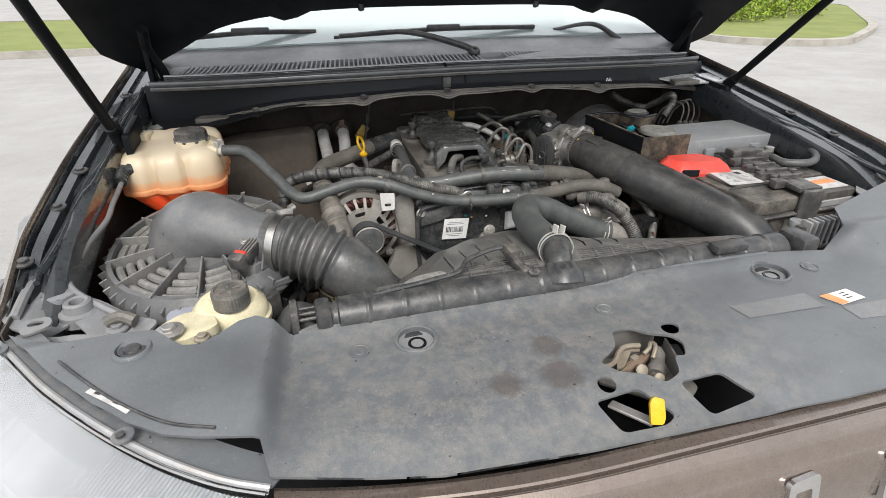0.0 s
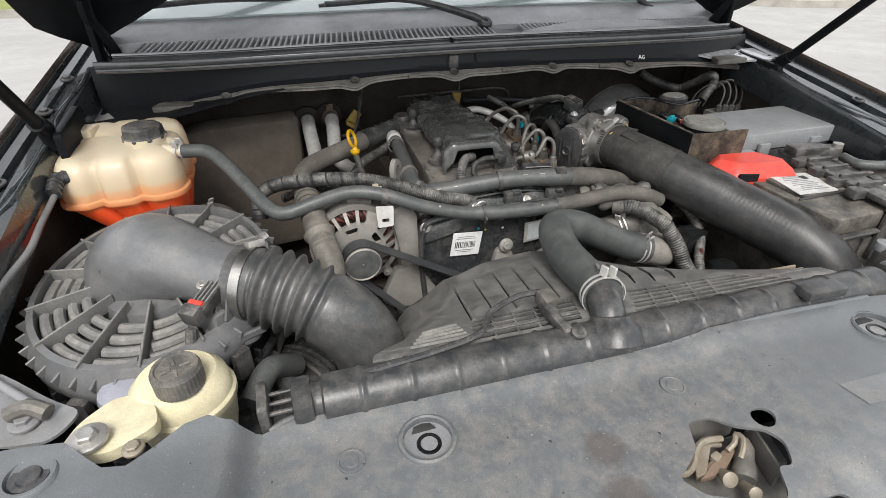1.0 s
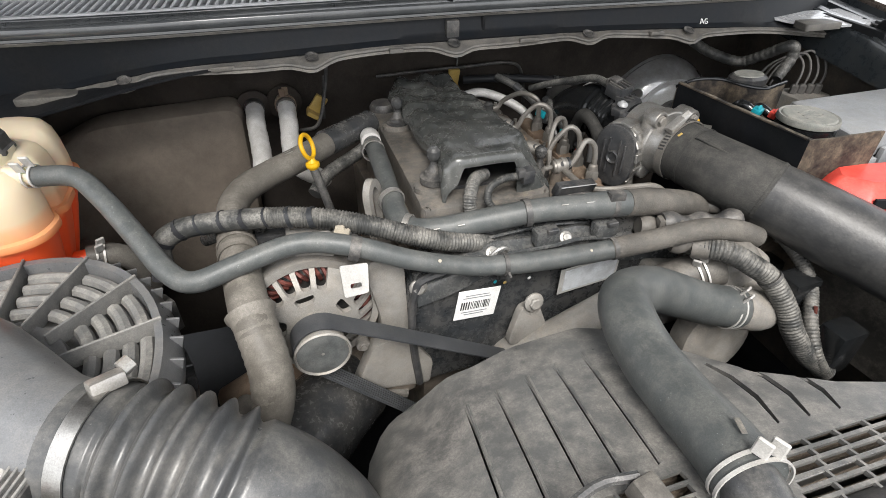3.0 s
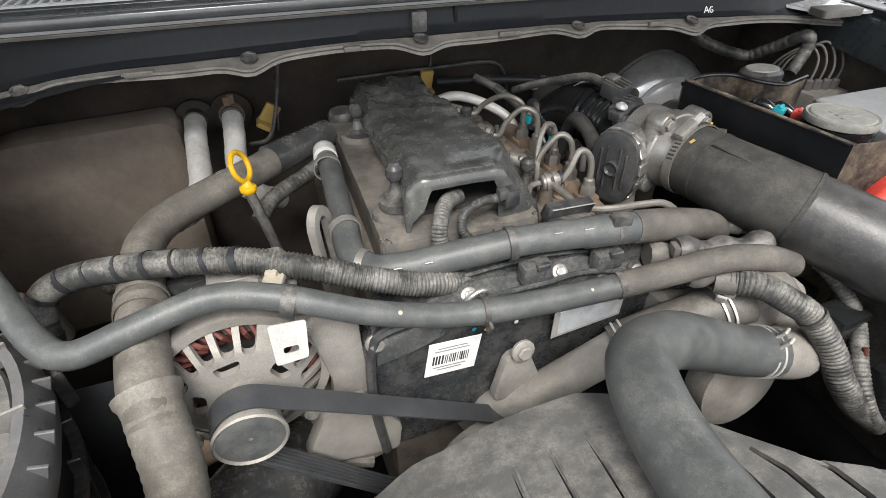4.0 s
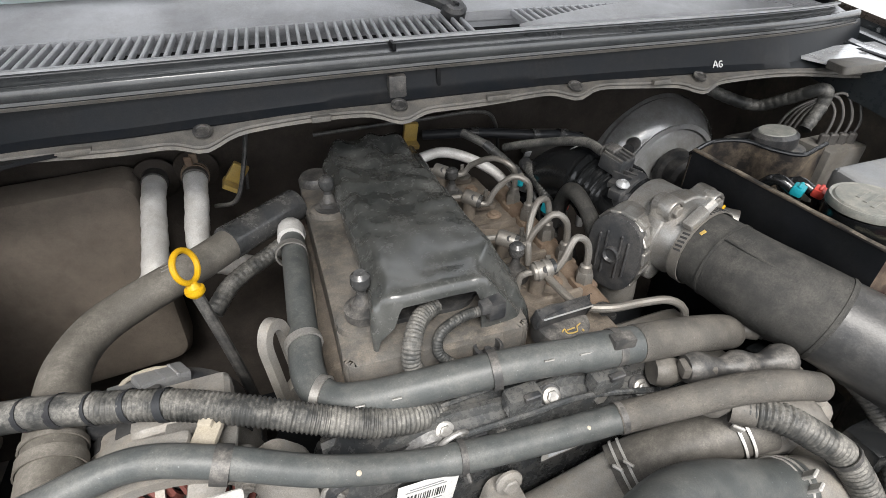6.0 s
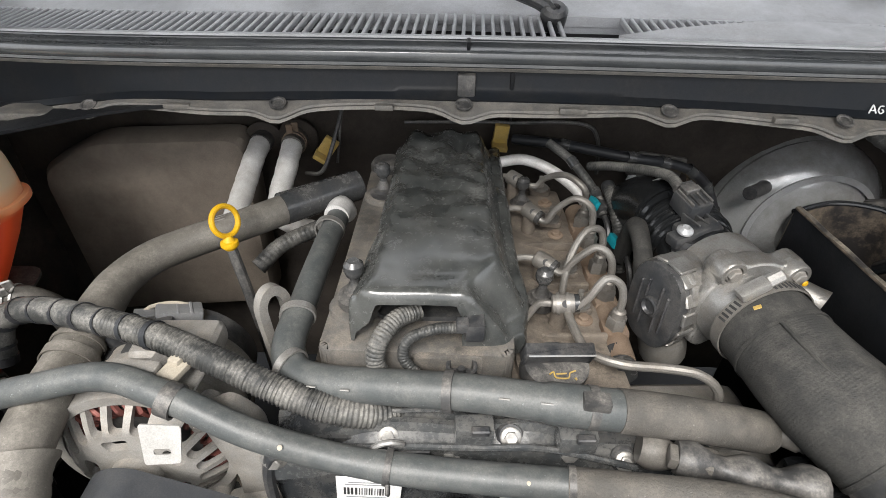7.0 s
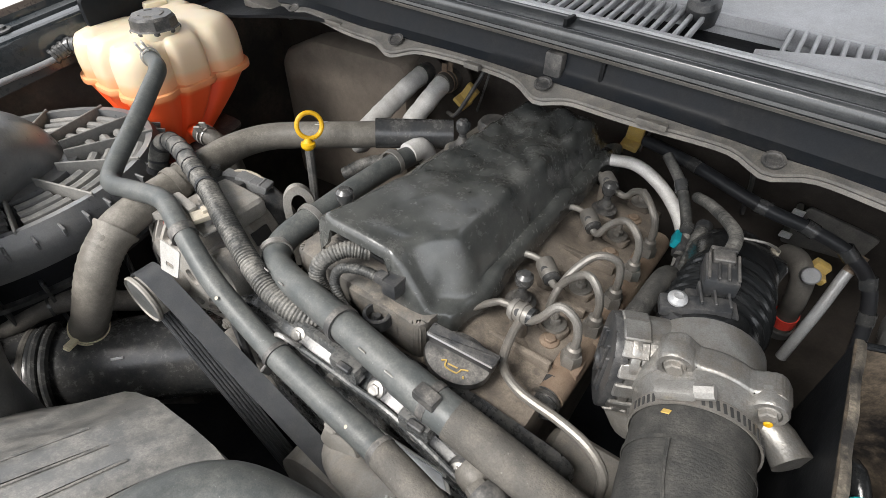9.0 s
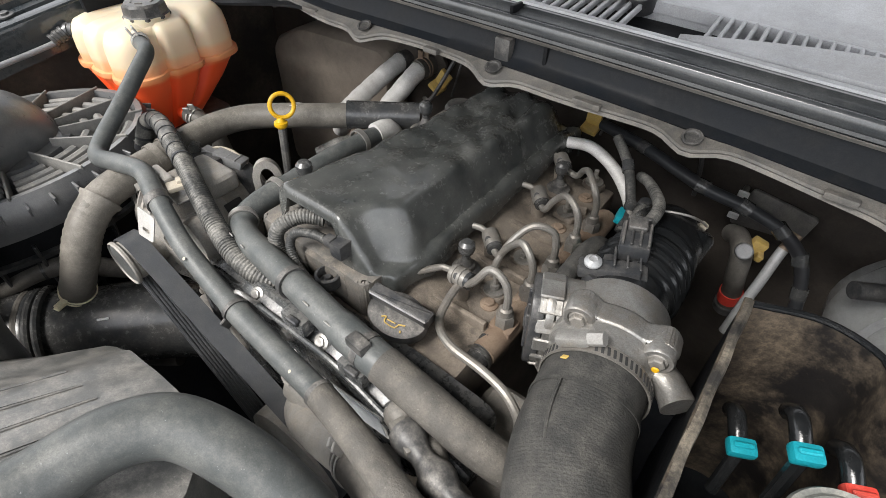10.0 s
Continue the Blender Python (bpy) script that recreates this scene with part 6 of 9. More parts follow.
up = thing("heater_return_hose", "dusty black rubber hose clipped along the engine front", "hose", (0, 0.97, 1.06))
UP = [(-0.166, 1.228, 1.080), (-0.168, 1.190, 1.084), (-0.173, 1.130, 1.083), (-0.178, 1.075, 1.078), (-0.182, 1.030, 1.072), (-0.172, 1.004, 1.069), (-0.145, 0.990, 1.072), (-0.090, 0.978, 1.080), (-0.030, 0.967, 1.087), (0.030, 0.958, 1.086), (0.080, 0.954, 1.082), (0.130, 0.952, 1.075), (0.175, 0.952, 1.063), (0.205, 0.960, 1.045)]
part("hose", tube(UP, lambda s, L: 0.0128 if s < 0.25 * L else (0.0142 if s < 0.70 * L else 0.0158), 18), M_RUBBER, up)
for p, w in (((-0.180, 1.062, 1.077), (0.1, -1, -0.1)), ((-0.176, 1.008, 1.0695), (0.8, -0.6, 0)), ((0.060, 0.9555, 1.0840), (1, -0.08, -0.08)), ((-0.171, 1.19, 1.0838), (0.05, 1, 0)), ((-0.045, 0.969, 1.086), (1, -0.18, 0.1))):
    part("clip", band(p, w, 0.0146, 0.007, 0.0018), M_PLAST_D if p[0] > -0.1 else M_ZINC, up)
part("clip_block", box(0, 0, 0, 0.020, 0.012, 0.010, 0.002, 2, pose(0.060, 0.949, 1.0985, 0, 0, -6)), M_PLAST_D, up)
part("elbow", tube([(-0.163, 1.245, 1.070), (-0.165, 1.236, 1.083), (-0.1675, 1.215, 1.0845)], 0.0145, 14), M_SILVERHOSE, up, "pale elbow fitting")
part("feed", tube([(-0.163, 1.245, 1.068), (-0.19, 1.24, 1.055), (-0.235, 1.215, 1.045), (-0.26, 1.19, 1.03)], ribbed(0.0095, 0.006, 0.05), 14, 0.0015), M_LOOM, up, "pale ribbed pipe")

hh = thing("heater_hose", "large dusty brown-grey rubber hose running down past the alternator", "hose", (-0.35, 1.0, 0.9))
HP = [(-0.152, 1.290, 1.083), (-0.200, 1.255, 1.084), (-0.262, 1.200, 1.086), (-0.315, 1.168, 1.082), (-0.346, 1.142, 1.080), (-0.362, 1.105, 1.078), (-0.363, 1.060, 1.074), (-0.361, 1.015, 1.070), (-0.359, 0.970, 1.066), (-0.356, 0.932, 1.057), (-0.350, 0.903, 1.036), (-0.349, 0.882, 1.003), (-0.362, 0.870, 0.968), (-0.384, 0.866, 0.938), (-0.392, 0.866, 0.89)]
HS = smooth_path(HP, 0.006)
part("hose", sweep(HS, lambda s, L: 0.0172 + 0.0025 * smoothstep(0.40 * L, 0.52 * L, s), 20), M_HEATH, hh)
part("sleeve", sweep(smooth_path([HP[0], (-0.176, 1.272, 1.0835), HP[1], (-0.232, 1.228, 1.0862)], 0.004), 0.0192, 20), M_RUBBER_K, hh, "black foam sleeve")
part("joint_band", band((-0.361, 1.015, 1.070), (0.04, -1, -0.1), 0.0205, 0.010), M_HEATH, hh)
part("joint_band", band((-0.3617, 1.030, 1.0714), (0.04, -1, -0.1), 0.0202, 0.004), M_HEATH, hh)
torn = smooth_path([(-0.3565, 0.936, 1.058), (-0.353, 0.918, 1.048), (-0.350, 0.903, 1.036), (-0.3485, 0.890, 1.018), (-0.351, 0.880, 0.996)], 0.003)
part("torn_sleeve", sweep(torn, lambda s, L: 0.0204 + 0.004 * smoothstep(0.012, 0.0, s) + 0.0004 * math.sin(s * 700), 22, False), M_HEATH, hh, "torn corrugated outer sleeve", None, 0.9)
clamp(hh, (-0.384, 0.866, 0.938), (-0.6, -0.1, -0.9), 0.0205, "hose_clamp", M_CREAM, (0.3, -1, 0))
for k in range(3):
    part("print_bar", box(0, 0, 0, 0.018 - 0.004 * k, 0.0016, 0.0006, 0.0002, 1, pose(-0.284 - 0.002 * (k - 1), 1.187 + 0.0038 * (k - 1), 1.1018 - 0.0004 * abs(k - 1), 6 - 8 * k, 0, 31)), M_ZINC, hh)
for i, (a, b, c) in enumerate((((-0.318, 1.442, 1.068), (-0.320, 1.400, 1.058), (-0.322, 1.305, 1.028)), ((-0.266, 1.428, 1.072), (-0.268, 1.395, 1.058), (-0.274, 1.335, 1.018)))):
    hp_ = thing("heater_pipe", "pale foil-sleeved heater pipe at the firewall", "pipe", a, "heater pipes")
    part("sleeve", tube([a, b, c, (c[0] + (0.02 if i else -0.015), c[1] + 0.005, c[2] - 0.03), (c[0] + (0.05 if i else -0.05), c[1] + 0.03, c[2] - 0.06)], lambda s, L: 0.0150 + 0.0003 * math.sin(s * 190) + 0.0002 * math.sin(s * 410), 18, 0.002), M_SILVERHOSE, hp_)
    part("collar", tube([(a[0], a[1] + 0.035, a[2] - 0.002), (a[0], a[1] - 0.004, a[2])], 0.0165, 16), M_RUBBER_B if i else M_PLAST_D, hp_)
    if i:
        clamp(hp_, (a[0], a[1] + 0.012, a[2] - 0.001), (0, 1, 0), 0.017, "wire_clamp", M_RUSTY)
    part("grommet", lathe([(0.030, 0), (0.030, 0.006), (0.024, 0.010), (0.016, 0.012)], 24), M_FIRE, hp_, "", toward((a[0], 1.470, a[2] - 0.005), (0, -1, 0)))

# dipstick
ds = thing("dipstick", "yellow ring-handled engine dipstick in a dark tube", "dipstick", (-0.255, 1.13, 1.03))
ringm = toward((-0.263, 1.148, 1.122), (0.84, -0.42, 0.32))
pts = [ringm @ Vector((0.0150 * math.cos(a), 0.0150 * math.sin(a), 0)) for a in [2 * math.pi * k / 32 for k in range(33)]]
part("ring", sweep(pts, 0.0028, 10, False), M_YELLOW, ds, "yellow pull ring")
lowp = Vector((-0.2605, 1.1395, 1.1035))
part("collar", lathe([(0.003, 0.006), (0.006, 0.001), (0.0085, 0.0), (0.0090, -0.003), (0.0085, -0.005), (0.005, -0.009)], 18), M_YELLOW, ds, "", toward(lowp, (0, 0.1, 1)))
part("tube", tube([lowp - Vector((0, 0, 0.006)), (-0.252, 1.130, 1.06), (-0.24, 1.115, 1.00), (-0.23, 1.10, 0.92)], 0.0055, 10), M_PLAST_D, ds)
eye = thing("lifting_eye", "dusty steel lifting eye", "bracket", (-0.203, 1.06, 1.03))
loop_o = [(0.015 * math.cos(a), 0.022 * math.sin(a)) for a in [math.pi * k / 16 for k in range(17)]] + [(-0.015, -0.07), (0.015, -0.07)]
loop_i = [(0.0075 * math.cos(a), 0.013 * math.sin(a)) for a in [math.pi * k / 12 for k in range(13)]] + [(-0.0075, -0.045), (0.0075, -0.045)]
part("loop", sheet(loop_o, [loop_i], lambda x, y: 0.004, 0.008, 0.006), M_ALU_D, eye, "", facing((-0.202, 1.066, 1.082), (0.75, -0.62, 0.1)) @ Matrix.Scale(1.12, 4))
# yellow tags
for nm, p, rot in (("yellow_clip", (-0.214, 1.425, 1.070), 35), ("yellow_clip", (0.043, 1.436, 1.086), 5)):
    t = thing(nm, "dusty yellow plastic pipe clip by the firewall", "clip", p, "yellow clips")
    part("body", box(0, 0, 0, 0.022, 0.008, 0.036, 0.002, 2, Matrix.Translation(p) @ pose(0, 0, 0, 10, rot, 0)), M_YTAG, t)
    part("foot", box(0, 0, 0, 0.024, 0.022, 0.008, 0.002, 2, Matrix.Translation(p) @ pose(0, 0, 0, 10, rot, 0) @ pose(0.0, -0.006, -0.015)), M_YTAG, t)
    part("pin", tube([(p[0] + 0.01, p[1] + 0.01, p[2] - 0.03), (p[0] + 0.02, p[1] + 0.03, p[2] + 0.04)], 0.002, 6), M_PLAST_D, t)
solo("brake_pipe", tube([(-0.10, 1.45, 1.10), (0.0, 1.442, 1.104), (0.06, 1.440, 1.104), (0.16, 1.44, 1.103), (0.19, 1.44, 1.08), (0.20, 1.44, 1.02)], 0.003, 8), M_PLAST_D, "thin dark pipe along the firewall", "pipe", (0, 1.44, 1.1))
solo("brake_pipe", tube([(-0.25, 1.42, 1.03), (-0.22, 1.40, 1.045), (-0.20, 1.42, 1.09), (-0.185, 1.45, 1.14)], 0.0032, 8), M_PLAST_D, "thin dark pipe along the firewall", "pipe", (-0.22, 1.42, 1.03))

# ---- alternator and belt ----
alt = thing("alternator", "dirty cast alternator with copper windings and a belt pulley", "alternator", (-0.30, 0.98, 0.94))
AC = Vector((-0.298, 0, 1.004))
part("stator", lathe([(0.040, 0.004), (0.052, 0), (0.065, 0.006), (0.066, 0.05), (0.05, 0.055)], 40, toward((AC.x, 0.978, AC.z), (0, 1, 0))), M_PLAST_D, alt, "dark stator inside the case")
for k in range(40):
    a = 2 * math.pi * k / 40
    part("winding", tube([(AC.x + 0.046 * math.cos(a), 0.977, AC.z + 0.046 * math.sin(a)), (AC.x + 0.056 * math.cos(a + 0.10), 0.972, AC.z + 0.056 * math.sin(a + 0.10)), (AC.x + 0.065 * math.cos(a + 0.22), 0.979, AC.z + 0.065 * math.sin(a + 0.22))], 0.0026, 6), M_REDC, alt, "copper winding" if k == 0 else "")
front = disc(0, 0, 0.0745, 56)
sl_h = []


def sector(a, r0, r1, w0, w1):
    u, w_ = Vector((math.cos(a), math.sin(a))), Vector((-math.sin(a), math.cos(a)))
    return rounded([tuple(u * r0 - w_ * w0), tuple(u * r1 - w_ * w1), tuple(u * r1 + w_ * w1), tuple(u * r0 + w_ * w0)], 0.004, 3)


for k in range(20):
    a = 2 * math.pi * k / 20 + 0.06
    if k in (3, 11, 15):
        continue
    sl_h.append(sector(a, 0.0470, 0.0685, 0.0048, 0.0078))
for k in range(5):
    sl_h.append(sector(2 * math.pi * k / 5 + 0.5, 0.0305, 0.0410, 0.0085, 0.0115))
part("front_case", sheet(front, sl_h, lambda x, y: 0.012 - 0.020 * smoothstep(0.046, 0.0745, math.hypot(x, y)) - 0.002 * smoothstep(0.030, 0.05, math.hypot(x, y)), 0.007, 0.006), M_ALU_D, alt, "slotted front casting", toward((AC.x, 0.966, AC.z), (0, -1, 0)))
part("case_ring", lathe([(0.066, 0.0), (0.0745, 0.0), (0.0755, 0.010), (0.074, 0.03), (0.071, 0.034), (0.066, 0.034)], 56, toward((AC.x, 0.970, AC.z), (0, 1, 0)), None, False), M_ALU_D, alt)
part("case_body", lathe([(0.0695, 0.0), (0.0705, 0.004), (0.0705, 0.030), (0.0685, 0.034)], 48, toward((AC.x, 1.000, AC.z), (0, 1, 0)), None, False), M_ALU_D, alt)
part("rear_case", lathe([(0.069, 0.0), (0.071, 0.01), (0.066, 0.04), (0.03, 0.05)], 40, toward((AC.x, 1.02, AC.z), (0, 1, 0))), M_ALU_D, alt)
for k in range(7):
    # black blocks set on the case for the shade inside its slots
    part("cooling_slot", box(0, 0, 0, 0.017, 0.024, 0.006, 0.002, 2, Matrix.Translation((AC.x, 1.034, AC.z)) @ pose(0, 0, 0, 0, 24 * k - 62, 0) @ pose(0, 0, 0.0682)), M_INK_SHADE, alt)
part("rear_cap", lathe([(0.058, 0.0), (0.060, 0.006), (0.058, 0.026), (0.048, 0.034), (0.0, 0.036)], 36, toward((AC.x, 1.064, AC.z), (0, 1, 0))), M_PLAST, alt, "black plastic rear cap")
part("rear_plug", join(box(0, 0, 0, 0.040, 0.024, 0.016, 0.003, 2, pose(-0.296, 1.076, 1.064, -12, 18, 24)), box(0, 0, 0, 0.018, 0.016, 0.012, 0.002, 2, pose(-0.322, 1.066, 1.070, -12, 18, 24))), M_GREYP, alt, "grey wiring plug")
for q in range(3):
    part("plug_rib", box(0, 0, 0, 0.003, 0.022, 0.004, 0.0008, 1, pose(-0.306 + 0.010 * q, 1.072 + 0.0045 * q, 1.0735 - 0.003 * q, -12, 18, 24)), M_GREYP, alt)
part("plug_wire", tube([(-0.330, 1.062, 1.070), (-0.320, 1.076, 1.074), (-0.300, 1.086, 1.070), (-0.280, 1.088, 1.058), (-0.272, 1.084, 1.045)], 0.0020, 8), M_PLUG, alt, "pale wire over the plug")
for a in (0.7, 2.5, 3.9, 5.4):
    q = Vector((AC.x + 0.077 * math.cos(a), 0.962, AC.z + 0.077 * math.sin(a)))
    part("ear", prism(disc(0, 0, 0.0085, 14), 0, 0.03, 0.002), M_ALU_D, alt, "", toward(q, (0, 1, 0)))
    bolt("bolt", q, (0, -1, 0), 0.0042, M_ALU_D, alt, 1.3)
part("pulley", lathe([(0.012, 0.055), (0.02, 0.055), (0.02, 0.031), (0.024, 0.03), (0.0255, 0.028), (0.0255, 0.003), (0.0292, 0.0), (0.0295, -0.003), (0.0280, -0.0045), (0.0265, -0.002), (0.0, -0.002)], 40, toward((AC.x, 0.912, AC.z), (0, 1, 0))), M_ALU_D, alt, "belt pulley")
part("pulley_face", lathe([(0.0262, 0.0), (0.0262, 0.003), (0.024, 0.0038), (0.016, 0.0036), (0.007, 0.0028), (0.0, 0.0024)], 36, toward((AC.x, 0.9125, AC.z), (0, -1, 0))), M_PULLEY, alt, "dark pulley dust cap")
part("plug", box(-0.318, 1.050, 1.062, 0.05, 0.03, 0.026, 0.004, 2), M_PLAST, alt, "black plug")
part("plug_loom", tube([(-0.33, 1.05, 1.078), (-0.36, 1.07, 1.07), (-0.40, 1.09, 1.05)], ribbed(0.007, 0.004, 0.12), 10, 0.001), M_LOOM, alt)
part("rear_top", box(-0.275, 1.030, 1.072, 0.070, 0.045, 0.026, 0.010, 3), M_ALU_D, alt)
br = thing("hose_bracket", "bright zinc bracket with a slotted hole", "bracket", (-0.25, 0.95, 1.06))
bo = rounded([(-0.018, -0.030), (0.020, -0.028), (0.022, 0.020), (-0.022, 0.022)], 0.004)
part("plate", sheet(bo, [rounded([(-0.008, -0.017), (0.010, -0.017), (0.010, -0.009), (-0.008, -0.009)], 0.0035)], lambda x, y: 0.001, 0.002, 0.008), M_WZINC, br, "", facing((-0.253, 0.938, 1.071), (0.1, -1, 0.35)) @ pose(0, 0, 0, 0, 0, -6) @ Matrix.Scale(0.66, 4))
part("top_fold", box(0, 0, 0, 0.05, 0.036, 0.003, 0.001, 1, pose(-0.262, 0.992, 1.082, 0, 0, -6)), M_ZINC, br)
part("plug", join(box(0, 0, 0, 0.017, 0.020, 0.006, 0.002, 2, pose(-0.255, 0.984, 1.094, 0, 0, -20)), box(0, 0, 0, 0.010, 0.008, 0.008, 0.002, 2, pose(-0.255, 0.990, 1.097, 0, 0, -20))), M_PLUG, br, "beige plastic tab")
part("riser", box(0, 0, 0, 0.04, 0.012, 0.03, 0.004, 2, pose(-0.285, 0.985, 1.085, 0, 0, -6)), M_ALU_D, br)

belt = thing("drive_belt", "ribbed black drive belt round the alternator pulley", "belt", (-0.2, 0.92, 0.9))
pr = 0.0262
c1, c2 = Vector((AC.x, AC.z)), Vector((-0.06, 0.80))
r2 = 0.075
outer = []
dv = c2 - c1
base = math.atan2(dv.y, dv.x)
off = math.acos((pr - r2) / dv.length)
for k in range(25):
    a = base + off + (2 * math.pi - 2 * off) * k / 24
    outer.append((c1.x + pr * math.cos(a), c1.y + pr * math.sin(a)))
for k in range(25):
    a = base - off + 2 * off * k / 24
    outer.append((c2.x + r2 * math.cos(a), c2.y + r2 * math.sin(a)))
outer = densify(outer, 0.02)


def belt_ring(d0, y):
    out = []
    n = len(outer)
    for i, (x, z) in enumerate(outer):
        ax, az = outer[i - 1]
        bx, bz = outer[(i + 1) % n]
        t = Vector((bx - ax, bz - az)).normalized()
        out.append((x + t.y * d0, y, z - t.x * d0))
    return out


rb = [belt_ring(0.0035, 0.916), belt_ring(0.0035, 0.940)]
for k in range(6):
    y = 0.940 - 0.004 * k
    rb += [belt_ring(0.0, y - 0.0003), belt_ring(0.0, y - 0.0022), belt_ring(0.0016, y - 0.003), belt_ring(0.0016, y - 0.0038)]
rb.append(rb[0])
part("band", loft(rb, True, False), M_BELT, belt)
part("crank_pulley", lathe([(0.05, 0.03), (0.074, 0.03), (0.074, 0.0), (0.06, -0.004), (0.02, -0.002), (0.0, 0.0)], 40, toward((c2.x, 0.913, c2.y), (0, 1, 0))), M_ALU_D, belt, "grey crank pulley")

# ---- engine ----
eng = thing("engine", "dusty four-cylinder diesel engine", "engine", (-0.04, 1.15, 0.6))
part("block", box(-0.03, 1.21, 0.79, 0.27, 0.42, 0.36, 0.012, 2), M_HEAD, eng, "dirty grey engine block")
part("cylinder_head", box(-0.015, 1.18, 1.000, 0.27, 0.36, 0.075, 0.008, 2), M_HEAD, eng, "brown dusty cylinder head")
rk = prism(rounded([(-0.155, 1.015), (0.010, 1.005), (0.018, 1.06), (0.022, 1.345), (-0.02, 1.375), (-0.120, 1.365), (-0.140, 1.34), (-0.150, 1.10)], 0.012), 1.030, 1.083, 0.006)
rocker = part("rocker_cover", rk, M_ROCKER, eng, "dusty grey rocker cover")
part("rocker_flange", prism(rounded([(-0.168, 1.003), (0.022, 0.993), (0.030, 1.06), (0.032, 1.36), (-0.13, 1.38), (-0.165, 1.10)], 0.012), 1.028, 1.038, 0.003), M_HEAD, rocker)
part("front_boss", box(-0.045, 1.016, 1.064, 0.060, 0.022, 0.036, 0.006, 2), M_ROCKER, rocker)
part("small_port", lathe([(0.013, 0), (0.013, 0.012), (0.010, 0.013), (0.009, 0.004), (0.004, 0.004), (0.003, 0.009), (0, 0.009)], 24), M_PLAST, rocker, "round black socket", Matrix.Translation((-0.034, 1.001, 1.066)))
part("side_cap", lathe([(0.022, 0), (0.022, 0.010), (0.018, 0.016), (0.0, 0.017)], 26), M_PLAST_D, rocker, "", Matrix.Translation((-0.118, 1.338, 1.078)))
deck = part("injector_deck", sheet(rounded([(0.018, 1.02), (0.11, 1.02), (0.118, 1.34), (0.018, 1.35)], 0.01), [disc(0.070, 1.105 + 0.075 * k, 0.008, 12) for k in range(4)], lambda x, y: 1.046 - 0.25 * (x - 0.04) + 0.004 * math.sin(y * 84), 0.02, 0.012), M_HEAD, eng, "mud-brown injector deck")
for k in range(4):
    y = 1.065 + 0.075 * k
    part("deck_web", box(0.075, y, 1.042, 0.07, 0.006, 0.012, 0.002), M_HEAD, deck)
    bolt("bolt", (0.095, y + 0.03, 1.038), (0, 0, 1), 0.006, M_RUSTY, deck)


def stud(x, y, z, parent, big=1.0):
    b = part("stud_base", lathe([(0.017 * big, -0.014), (0.017 * big, -0.006), (0.012 * big, -0.004), (0.011 * big, 0.000), (0.0085 * big, 0.001), (0.007 * big, 0.004), (0.0045 * big, 0.010)], 20), M_PLAST_D, parent, "", Matrix.Translation((x, y, z)))
    part("ball_stud", lathe([(0.0045, 0.006), (0.0045, 0.014), (0.0075, 0.017), (0.009, 0.022), (0.0085, 0.028), (0.005, 0.0315), (0.0, 0.032)], 20), M_RUBBER_K, b, "black rubber ball stud", Matrix.Translation((x, y, z)))


stud(-0.125, 1.064, 1.106, rocker)
stud(-0.116, 1.258, 1.098, rocker)
stud(0.053, 1.112, 1.058, deck, 0.9)
stud(0.060, 1.309, 1.052, deck, 0.9)
for x, y in ((-0.127, 1.063), (-0.116, 1.258)):
    part("stud_pad", prism(disc(x, y, 0.024, 20, 0.020), 1.072, 1.090, 0.004), M_ROCKER, rocker)

ac = thing("acoustic_cover", "black foam-backed engine cover with sheen coloured in as paler patches", "engine cover", (-0.05, 1.18, 1.08))


def crease(y):
    return -0.031 + 0.029 * smoothstep(1.036, 1.082, y) + 0.005 * max(0, (y - 1.08) / 0.3)


AC_LEFT = ((1.02, -0.121), (1.07, -0.113), (1.16, -0.106), (1.25, -0.102), (1.34, -0.100), (1.37, -0.093), (1.395, -0.076))
AC_RIGHT = ((1.02, 0.012), (1.045, 0.019), (1.085, 0.027), (1.14, 0.024), (1.25, 0.027), (1.33, 0.029), (1.41, 0.033))


